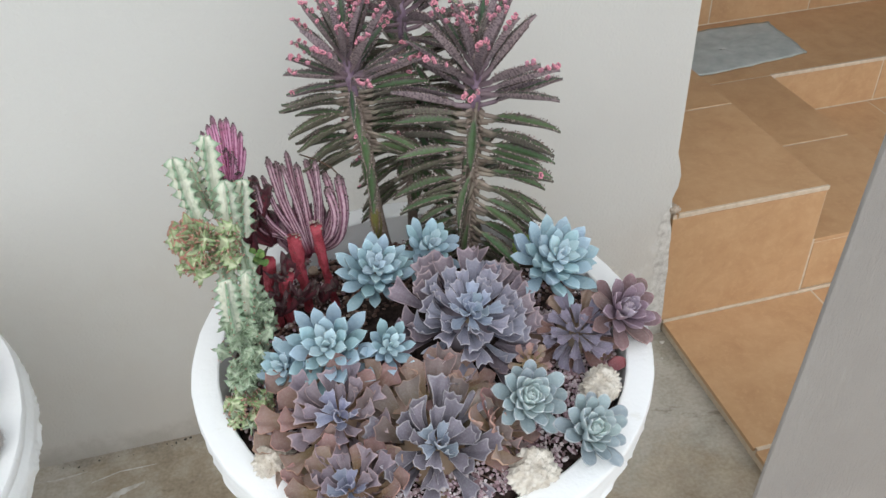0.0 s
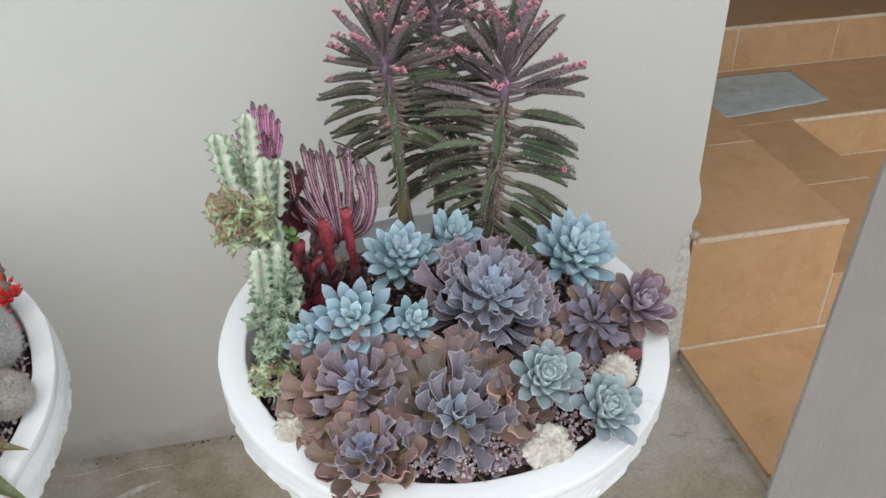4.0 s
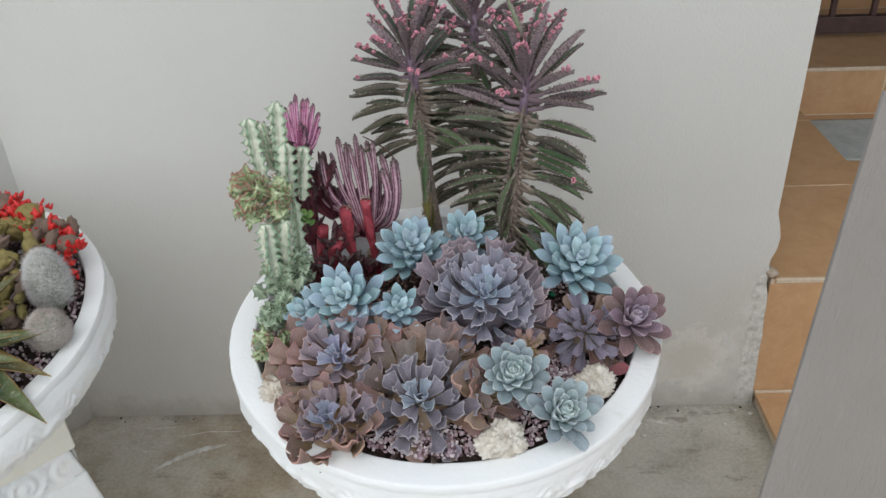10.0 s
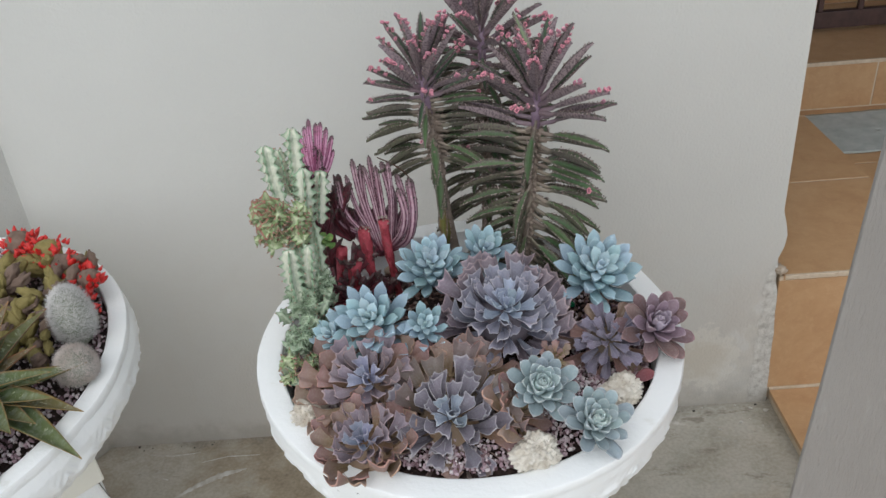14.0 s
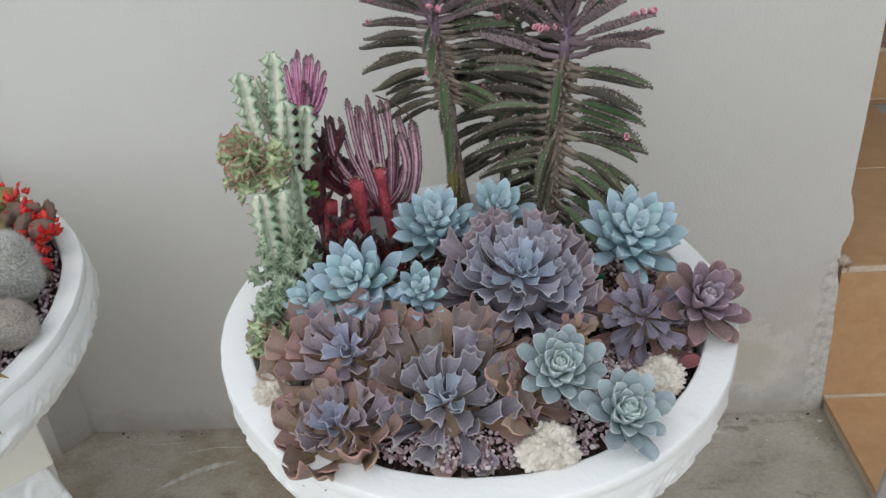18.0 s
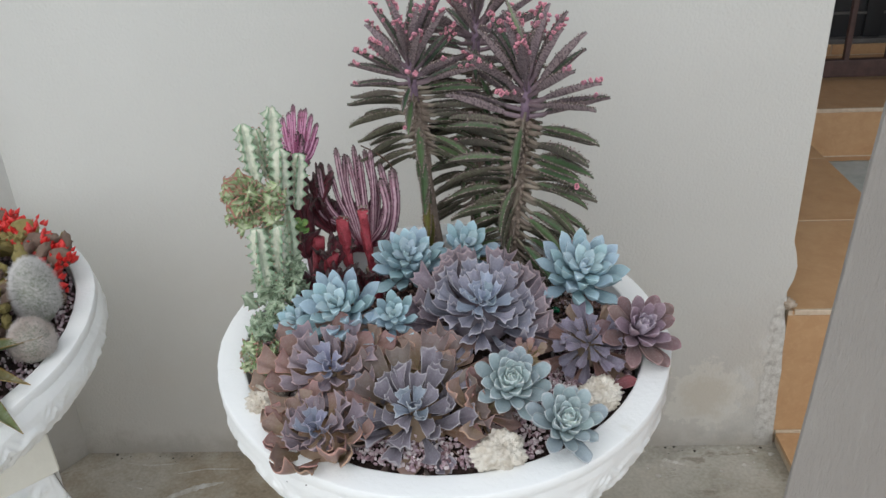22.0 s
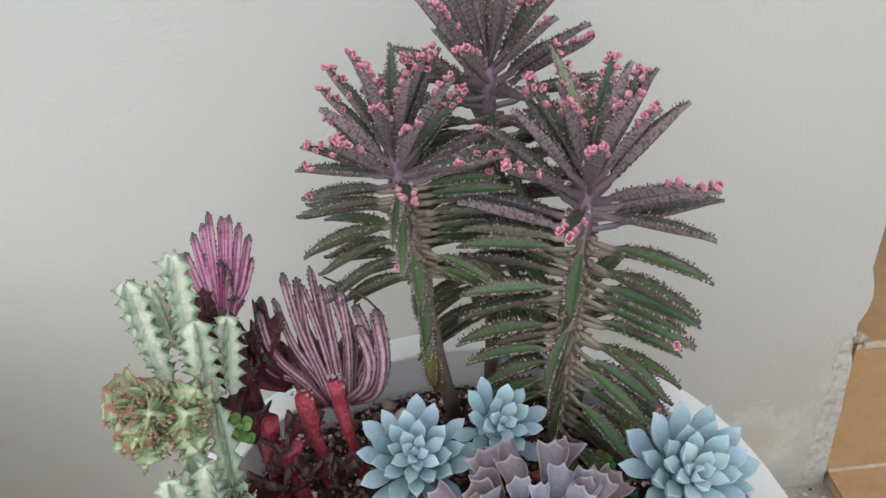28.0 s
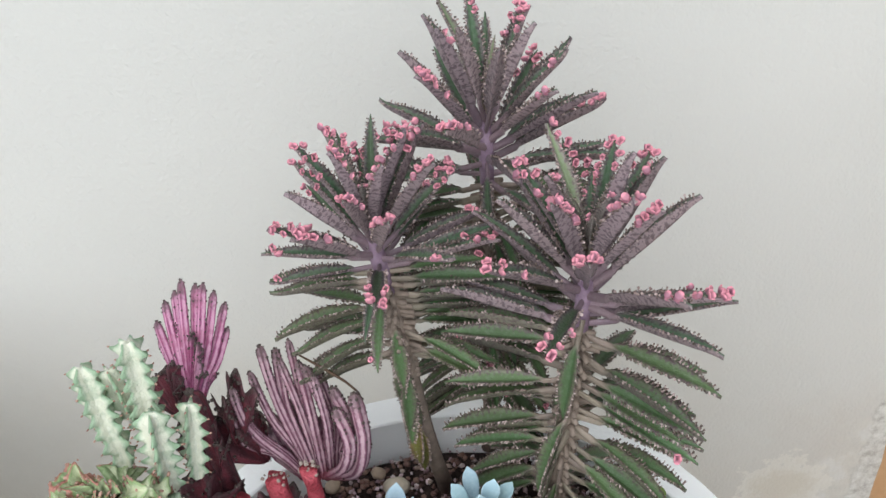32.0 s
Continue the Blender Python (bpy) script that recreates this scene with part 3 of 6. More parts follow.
def bowl(m, R, label, cell, curve, band, t=0.036):
    ob = thing("planter_bowl", m, label, "planter", "white planters")
    prof = []
    for i in range(len(curve) - 1):
        a, b = Vector(curve[i]), Vector(curve[i + 1])
        near = band[1] - 0.01 < b.y < band[0] + 0.03
        steps_here = max(1, int((b - a).length / (0.0026 if near else 0.012)))
        for k in range(steps_here):
            prof.append(a.lerp(b, k / steps_here))
    prof.append(Vector(curve[-1]))
    n = 820
    verts, faces = [], []
    for i in range(n):
        a = 2 * math.pi * i / n
        ca, sa = math.cos(a), math.sin(a)
        for p in prof:
            r, z = p.x, p.y
            h = (z - band[1]) / (band[0] - band[1])
            lift = 0.0048 * scroll_height(a * R, h, cell, 1.0) if 0 < h < 1 else 0.0
            lift += 0.0012 * noise.noise((ca * 6, sa * 6, z * 22)) + 0.0005 * noise.noise((ca * 30, sa * 30, z * 90))
            verts.append(((r + lift) * ca, (r + lift) * sa, z))
    kk = len(prof)
    for i in range(n):
        j = (i + 1) % n
        for p in range(kk - 1):
            faces.append((i * kk + p, i * kk + p + 1, j * kk + p + 1, j * kk + p))
    faces.append(tuple(i * kk + kk - 1 for i in range(n))[::-1])
    part("body", build("body", verts, faces, WHITE), ob)
    rim = [(R - 0.012, -0.0165), (R + 0.0005, -0.0160), (R + 0.0012, -0.0145), (R + 0.0009, -0.0030), (R - 0.0003, -0.0008), (R - 0.0025, 0.0), (R - t + 0.0028, -0.0006), (R - t + 0.0006, -0.0020), (R - t, -0.005), (R - t - 0.006, -0.05), (R - t - 0.03, -0.12), (0.0, -0.125)]
    me = build("rim", *lathe(rim, 140, lambda a, r, z: 0.0020 * noise.noise((math.cos(a) * 3.5, math.sin(a) * 3.5, z * 9)) + 0.0012 * noise.noise((math.cos(a) * 14, math.sin(a) * 14, 4))), WHITE)
    me.set_sharp_from_angle(angle=radians(28))
    part("rim", me, ob)
    return ob


POT = pose(0.0, -0.585, 0.716, 3.3, 0, 0)
SIDE = [(0.3085, -0.008), (0.3095, -0.030), (0.306, -0.055), (0.292, -0.092), (0.263, -0.132), (0.222, -0.170), (0.174, -0.200), (0.145, -0.222)]
main_bowl = bowl(POT, 0.31, "white painted concrete bowl with scroll relief full of succulents", 0.0885, SIDE, (-0.034, -0.152))
POT2 = pose(-0.925, -0.60, 0.716, 2.0, 0, 0)
SIDE = [(0.4035, -0.008), (0.411, -0.030), (0.409, -0.058), (0.387, -0.088), (0.340, -0.116), (0.280, -0.143), (0.225, -0.168), (0.19, -0.186)]
left_bowl = bowl(POT2, 0.405, "large white painted concrete bowl with relief, planted with cacti", 0.0848, SIDE, (-0.030, -0.140), 0.029)


def volute(radius, deep):
    """A scroll roll with a raised spiral on its front end, lying along y."""
    s = Soup()
    v, f = lathe([(0.0, 0.0), (radius * 0.9, 0.0), (radius, 0.004), (radius, deep - 0.004), (radius * 0.9, deep), (0.0, deep)], 28)
    s.add([(x, z, y) for x, y, z in v], [q[::-1] for q in f])
    path = [Vector((x, -0.001, z)) for x, z in spiral(1.8, radius * 0.92, radius * 0.18, 34)]
    v, f, al, rd = tube(path, [radius * 0.13 * (1 - 0.4 * i / 34) for i in range(35)], 8)
    s.add(v, f)
    v, f = lump(radius * 0.2, 2, 0.1, 2, (1, 0.7, 1))
    s.add(v, f)
    return s.mesh("volute", WHITE)


def relief_panel(wide, high, cell):
    """A thin square panel with running scrolls in relief, facing -y."""
    nx, nz = int(wide / 0.004), int(high / 0.004)
    v, f = [], []
    for i in range(nx + 1):
        for k in range(nz + 1):
            x, z = wide * (i / nx - 0.5), high * k / nz
            edge = min(1, 8 * i / nx, 8 * (1 - i / nx), 8 * k / nz, 8 * (1 - k / nz))
            v.append((x, -0.012 * scroll_height(x + wide, k / nz, cell, 0.4) * edge - 0.001, z))
    for i in range(nx):
        for k in range(nz):
            a = i * (nz + 1) + k
            f.append((a, a + nz + 1, a + nz + 2, a + 1))
    return build("relief", v, f, WHITE)


def frustum(half0, half1, z0, z1, bevel=0.005):
    bm = box(-1, 1, -1, 1, z0, z1)
    for v in bm.verts:
        w = half1 if v.co.z > (z0 + z1) / 2 else half0
        v.co.x *= w
        v.co.y *= w
    bmesh.ops.bevel(bm, geom=bm.edges[:], offset=bevel, segments=3, affect="EDGES", profile=0.6)
    return bm


CREAM = simple("cream_paint", [(0.3, (0.76, 0.74, 0.66)), (0.7, (0.83, 0.81, 0.73))], 18, 0.55)
base = thing("pedestal", pose(0.0, -0.60, 0, 0, 0, -17), "white painted square pedestal with corner volutes under the bowl", "pedestal", "white pedestals")
half, top = 0.135, 0.494
part("slab", solid("slab", frustum(half, half * 1.04, top - 0.045, top), WHITE, True), base)
part("shaft", solid("shaft", frustum(half * 0.9, half * 0.9, 0.06, top - 0.044), WHITE, True), base)
part("plinth", solid("plinth", frustum(half * 1.15, half * 1.1, 0.0, 0.061), WHITE, True), base)
me = volute(0.026, half * 1.8 + 0.012)
for s in (-1, 1):
    part("volute", me, base, Matrix.Translation((s * half * 0.93, -half * 0.9 - 0.006, top - 0.068)) @ Matrix.Diagonal((s, 1, 1, 1)))
me = relief_panel(half * 1.3, 0.10, 0.10)
part("relief", me, base, Matrix.Translation((0, -half * 0.9, top - 0.15)))

base = thing("pedestal", pose(-0.925, -0.57, 0, 0, 0, 45), "cream and white square pedestal with a scrolled flaring capital", "pedestal", "white pedestals")
half = 0.218
part("slab", solid("slab", frustum(half, half * 0.99, 0.455, 0.531), CREAM, True), base, None, "cream painted slab")
part("capital", solid("capital", frustum(0.219, 0.208, 0.398, 0.456, 0.008), WHITE, True), base)
part("capital_foot", solid("capital_foot", frustum(0.232, 0.221, 0.325, 0.399, 0.008), WHITE, True), base)
part("shaft", solid("shaft", frustum(0.22, 0.22, 0.06, 0.326), WHITE, True), base)
part("plinth", solid("plinth", frustum(0.30, 0.27, 0.0, 0.061), WHITE, True), base)
me = relief_panel(0.40, 0.062, 0.062)
for k in range(4):
    part("relief", me, base, Matrix.Rotation(k * math.pi / 2, 4, "Z") @ Matrix.Translation((0, -0.2195, 0.398)) @ pose(0, 0, 0, -10.7))


# ---- soil, gravel and stones in the bowls ----
def soil(parent_pose, R, z, label):
    prof = [(0.0, z + 0.012), (R * 0.4, z + 0.010), (R * 0.75, z + 0.004), (R * 0.93, z), (R, z - 0.004), (R, z - 0.03), (0, z - 0.03)]
    me = build("soil", *lathe(prof, 64, lambda a, r, zz: 0.0), SOIL)
    for v in me.vertices:
        v.co.z += 0.006 * noise.noise(v.co * 22) if v.co.z > z - 0.01 else 0
    ob = part("soil", me, None, parent_pose)
    return tagged(ob, label, "soil")


def gravel(parent_pose, R, z, count, label, inner=0.0, bare=None):
    s = Soup()
    kinds = [lump(1.0, k, 0.5, 1, (1, 0.85, 0.65), 1.3) for k in range(6)]
    for i in range(count):
        r, a = R * math.sqrt(rng.uniform(inner, 1)), rng.uniform(0, 2 * math.pi)
        size = rng.uniform(0.0016, 0.0042)
        if bare and r * math.sin(a) > bare and i % 6:
            continue
        zz = z + 0.012 * max(0, 1 - (r / R) ** 2) + rng.uniform(0, 0.004)
        m = pose(r * math.cos(a), r * math.sin(a), zz, rng.uniform(0, 360), rng.uniform(0, 360), rng.uniform(0, 360)) @ Matrix.Scale(size, 4)
        v, f = kinds[i % 6]
        s.add([m @ p for p in v], f)
    ob = part("gravel", s.mesh("gravel", GRAVEL, False), None, parent_pose)
    return tagged(ob, label, "gravel", kind="stuff")


BED = pose(0.0, -0.585, 0.716, -0.6, 0, 0)
soil(BED, 0.266, -0.030, "dark planting soil in the white bowl")
gravel(BED, 0.262, -0.025, 9000, "purple and white gravel over the bowl's soil", 0.35, 0.02)
soil(POT2, 0.3755, -0.014, "dark planting soil in the large bowl")
gravel(POT2, 0.372, -0.010, 6500, "brownish pink gravel over the large bowl's soil", 0.45)


BROWN = Mat("brown_pebble", 0.6, 0.4)
BROWN.colour(BROWN.ramp(BROWN.island(), [(0.0, (0.07, 0.035, 0.03)), (0.4, (0.15, 0.08, 0.065)), (0.7, (0.25, 0.155, 0.12)), (0.9, (0.12, 0.065, 0.05)), (1.0, (0.42, 0.34, 0.29))])).bump(BROWN.noise(300, 3), 0.3, 0.001)
s = Soup()
for i in range(1700):
    a, q = rng.uniform(0.05, math.pi - 0.05), math.sqrt(rng.uniform(0.15, 0.98))
    size = rng.uniform(0.0014, 0.0044)
    v, f = lump(size, i, 0.4, 1, (1, 0.85, 0.7), 1.3)
    c = Vector((0.255 * q * math.cos(a), 0.255 * q * math.sin(a), -0.022 + size * 0.5 + 0.004 * (1 - q)))
    s.add([p + c for p in v], f)
tagged(part("pebbles", s.mesh("pebbles", BROWN.m), None, BED), "brown pebbles over the soil behind the rosettes", "pebbles", kind="stuff")
GLASS = Mat("green_glass", 0.08, 0.5)
GLASS.colour((0.015, 0.20, 0.09)).b.inputs["Transmission Weight"].default_value = 0.4
for k, (x, y, z) in enumerate(((0.155, -0.475, 0.706), (0.095, -0.485, 0.704), (0.115, -0.495, 0.703), (0.165, -0.515, 0.703))):
    tagged(part("glass_pebble", build("glass_pebble", *lump(0.0075, k, 0.15, 2, (1, 0.9, 0.6)), GLASS.m), None, pose(x, y, z, 0, 0, 40 * k)), "green glass pebble on the soil", "pebble", "green glass pebbles")
PEBBLES = (("cream", (0.55, 0.48, 0.38), (-0.055, -0.379, 0.702), 0.013), ("orange", (0.50, 0.13, 0.04), (0.100, -0.443, 0.702), 0.008), ("pale brown", (0.42, 0.32, 0.24), (-0.123, -0.375, 0.702), 0.009), ("pale brown", (0.36, 0.27, 0.2), (-0.075, -0.36, 0.701), 0.008), ("orange", (0.42, 0.15, 0.06), (0.076, -0.480, 0.702), 0.006))
for k, (word, col, at, size) in enumerate(PEBBLES):
    mt = simple("pebble_" + word.replace(" ", "_"), [(0.3, tuple(c * 0.7 for c in col)), (0.7, col)], 60, 0.5)
    tagged(part("pebble", build("pebble", *lump(size, 9 + k, 0.25, 2, (1.1, 0.9, 0.7)), mt), None, pose(*at, 0, 0, 50 * k)), word + " pebble lying on the dark soil", "pebble", "loose pebbles")


def coral(m, radius, seed, label):
    bm = bmesh.new()
    bmesh.ops.create_icosphere(bm, subdivisions=5, radius=1.0)
    off = Vector((seed * 5.0, seed * 2.0, 1))
    for v in bm.verts:
        p = v.co.copy()
        cell = noise.voronoi(p * 5.0 + off)[0]
        big = 1 + 0.35 * noise.noise(p * 1.4 + off)
        v.co = Vector((p.x * 1.25, p.y * 0.95, p.z * 0.85)) * radius * big * (1.06 - 0.22 * min(1, cell[0] * 1.5) ** 1.6)
    ob = part("coral_stone", solid("coral_stone", bm, CORAL, True), None, m)
    return tagged(ob, label, "stone", "coral stones")


coral(pose(0.196, -0.735, 0.714, 0, 0, 20), 0.025, 1, "pale knobbly coral stone on the gravel")
coral(pose(0.070, -0.832, 0.708, 0, 0, 35), 0.027, 2, "large pale knobbly coral stone by the bowl's rim")
coral(pose(-0.222, -0.728, 0.706, 0, 20, 60), 0.025, 3, "cream coral stone half hidden under leaves")


# ---- rosette succulents ----
def leaf(name, mat, width=0.45, at=0.62, foot=0.35, blunt=2.4, thick=0.09, cup=0.16, curl=0.25, wave=0.0, fold=0.0, droop=0.0, flare=0.0, skew=0.0, point=0.4, trunc=0.0, nu=8, nv=13, seed=0, edge_thick=0.008, taper=0.5):
    """A leaf of length 1 along y; u runs across it, v from foot to tip. flare lifts the corners of the tip, skew one of them more."""
    top, bottom, along, margin = [], [], [], []
    for j in range(nv + 1):
        v = 1 - (1 - j / nv) ** 1.7
        if v < at:
            q = v / at
            w = width * (foot + (1 - foot) * math.sin(q * math.pi / 2) ** 1.25)
        else:
            q = (v - at) / (1 - at)
            w = width * (max(0.0, 1 - q ** blunt) ** taper if not trunc else 1 - (1 - trunc) * q ** 2.5)
        y = v + (0 if trunc else point * 0.08 * max(0, (v - 0.94) / 0.06) ** 2)
        tip = max(0.0, (v - 0.55) / 0.45)
        for i in range(nu + 1):
            u = -1 + 2 * i / nu
            x = u * w / 2
            lift = cup * (u * u) * w * 0.9 - fold * (1 - abs(u)) * w * 0.5 * (1 - (0.45 * tip ** 1.5 if trunc else 0))
            ripple = wave * math.sin(v * 8.0 + u * 2.5 + seed * 2.1) * abs(u) ** 1.5 * v
            arch = curl * v * v - droop * tip ** 2.2
            corner = tip ** 1.8 * (flare * u * u + skew * u * abs(u))
            z = arch + lift + ripple + corner + (wave * 1.6 * math.sin(u * 4.2 + seed * 1.9) * tip ** 2 if trunc else 0)
            q = max(0.0, (v - at) / (1 - at))
            out = (q ** 3 * point * 0.055 * math.exp(-((u / 0.25) ** 2)) - 0.085 * q * q * abs(u) ** 2.5) if trunc else 0.0
            t = thick * (1 - abs(u) ** 2.2) * (0.3 + 0.7 * math.sin(min(1, v * 1.04) * math.pi) ** 0.55) * 0.5
            edge = max(abs(u) ** 3 if v > 0.25 else 0, v ** 7)
            top.append((x, y + out, z + t * 0.7))
            bottom.append((x, y + out, z - t * 1.3 - edge_thick))
            along.append(v)
            margin.append(edge)
    n = len(top)
    faces = []
    row = nu + 1
    for j in range(nv):
        for i in range(nu):
            a = j * row + i
            faces.append((a, a + 1, a + row + 1, a + row))
            faces.append((n + a, n + a + row, n + a + row + 1, n + a + 1))
    for j in range(nv):
        for a in (j * row, j * row + nu):
            q = (a, a + row, n + a + row, n + a)
            faces.append(q if a % row == 0 else q[::-1])
    for i in range(nu):
        a = nv * row + i
        faces.append((a, a + 1, n + a + 1, n + a))
        faces.append((i, n + i, n + i + 1, i + 1))
    return build(name, top + bottom, faces, mat, True, along=along * 2, margin=margin * 2)


GOLDEN = math.pi * (3 - math.sqrt(5))


def rosette(name, centre, facing, R, ages, n, label, group, el0=78, el1=8, power=0.9, start=0.22, rise=0.10, scatter=4.0, seed=1, stem=0.05, roll=9.0):
    """Leaves in a golden-angle spiral. ages: for the inner, middle and outer leaves a list of leaf meshes.
    facing: degrees of lean towards -y and towards +x."""
    r = random.Random(seed)
    m = Matrix.Translation(centre) @ pose(0, 0, 0, facing[0], 0, 0) @ pose(0, 0, 0, 0, facing[1], 0)
    ob = thing(name, m, label, "succulent", group)
    for i in range(n):
        q = (i + 0.5) / n
        az = i * GOLDEN + radians(r.uniform(-scatter, scatter))
        el = el0 + (el1 - el0) * q ** power + r.uniform(-scatter, scatter)
        size = R * (start + (1 - start) * q ** 0.75) * r.uniform(0.93 - roll * 0.005, 1.06 + roll * 0.003)
        pick = ages[(q > 0.333) + (q > 0.667)]
        z = rise * R * (1 - q) * 2 - rise * R
        foot = (0, R * 0.03 + 0.05 * R * q, z)
        base = Matrix.Rotation(az, 4, "Z") @ Matrix.Translation(foot)
        place = base @ Matrix.Rotation(radians(el), 4, "X") @ Matrix.Rotation(radians(r.uniform(-roll, roll)), 4, "Y") @ Matrix.Scale(size, 4)
        part("leaf", pick[r.randrange(len(pick))], ob, place)
    if stem:
        v, f, al, rd = tube([(0, 0, -rise * R), (0, 0.15 * stem, -rise * R - stem * 0.5), (0, 0.4 * stem, -rise * R - stem)], [R * 0.10, R * 0.09, R * 0.09], 8)
        part("stem", build("stem", v, f, STEM), ob)
    return ob


STEM = simple("brown_stem", [(0.3, (0.10, 0.075, 0.05)), (0.7, (0.20, 0.15, 0.10))], 80, 0.8)

# powder-blue kind: thick incurved leaves
B1 = leaf_mat("blue_leaf_young", (0.36, 0.47, 0.52), (0.45, 0.57, 0.62), (0.55, 0.67, 0.71), 0.5, 0.45)
B2 = leaf_mat("blue_leaf", (0.26, 0.38, 0.43), (0.39, 0.53, 0.59), (0.46, 0.58, 0.64), 0.4, 0.45)
B3 = leaf_mat("blue_leaf_old", (0.21, 0.31, 0.36), (0.34, 0.46, 0.52), (0.42, 0.54, 0.60), 0.35, 0.5)
BLUE = [[leaf("blue_leaf", mt, wd, 0.62, 0.50, 2.1, 0.33, 0.40, cl + 0.06 * s, point=0.7, seed=s, taper=0.68) for s in range(3)] for mt, wd, cl in ((B1, 0.50, 0.30), (B2, 0.46, 0.44), (B3, 0.40, 0.36))]


def trumpet(name, mat, width, fold=0.6, left=0.3, right=0.3, mucro=0.10, notch=0.03, bow=0.10, thick=0.07, round_off=0.0, seed=0, nu=14, nv=10, edge_thick=0.030):
    """A gutter-folded wedge leaf of length 1 along y: a blunt end with a small point, its two corners bent up or back."""
    top, bottom, along, margin = [], [], [], []
    for j in range(nv + 1):
        v = 1 - (1 - j / nv) ** 1.7
        q = min(1.0, v / 0.90)
        w = width * (0.26 + 0.74 * q ** 1.35) * (1 - (0.05 + 0.5 * round_off) * max(0.0, (v - 0.80) / 0.20) ** 2)
        tip = max(0.0, (v - 0.5) / 0.5)
        for i in range(nu + 1):
            s = -1 + 2 * i / nu
            a = 1 - (1 - abs(s)) ** 1.35
            u = math.copysign(a, s)
            corner = max(0.0, (a - 0.45) / 0.55) ** 1.4 * tip ** 1.6
            z = bow * v * v + fold * w * 0.5 * a * (1 - 0.45 * tip) + (left if u < 0 else right) * w * corner
            z += mucro * 0.9 * tip ** 4 * max(0.0, 1 - a / 0.42) ** 1.4 + 0.03 * width * math.sin(u * 5.0 + seed * 2.3) * tip
            out = tip ** 3 * (mucro * max(0.0, 1 - a / 0.42) ** 1.5 - notch * math.sin(math.pi * min(1.0, a * 1.1)) - round_off * a ** 2.2)
            t = thick * (1 - a ** 2.2) * (0.35 + 0.65 * math.sin(min(1, v * 1.04) * math.pi) ** 0.55) * 0.5
            edge = max(a ** 4 if v > 0.3 else 0, v ** 9)
            x = u * w / 2 * (1 - 0.10 * fold - 0.10 * abs(left if u < 0 else right) * corner)
            top.append((x, v + out, z + t * 0.6))
            bottom.append((x, v + out - 0.010 * tip, z - t * 1.3 - edge_thick))
            along.append(v)
            margin.append(edge)
    n, row, faces = len(top), nu + 1, []
    for j in range(nv):
        for i in range(nu):
            a = j * row + i
            faces.append((a, a + 1, a + row + 1, a + row))
            faces.append((n + a, n + a + row, n + a + row + 1, n + a + 1))
        for a in (j * row, j * row + nu):
            q = (a, a + row, n + a + row, n + a)
            faces.append(q if a % row == 0 else q[::-1])
    for i in range(nu):
        a = nv * row + i
        faces.append((a, a + 1, n + a + 1, n + a))
        faces.append((i, n + i, n + i + 1, i + 1))
    return build(name, top + bottom, faces, mat, True, along=along * 2, margin=margin * 2)


def wedges(mat, width=0.6, thick=0.07, name="crimped_leaf", bow=0.14, rounded=0.0, flat=1.0, point=1.0):
    """Wedge leaves whose blunt ends are folded and bent in different ways."""
    kinds = ((0.5, 0.50, 0.45, 0.10), (0.7, 0.60, -0.35, 0.11), (0.5, -0.30, 0.55, 0.09), (0.6, -0.40, -0.35, 0.08), (0.4, 0.35, 0.75, 0.10), (0.75, 0.10, 0.15, 0.11))
    return [trumpet(name, mat, width, fo * flat, le * flat, ri * flat, mu * point * (1 - 0.5 * rounded), 0.030 * (1 - rounded), bow + 0.04 * (k % 3), thick, 0.16 * rounded, k) for k, (fo, le, ri, mu) in enumerate(kinds)]


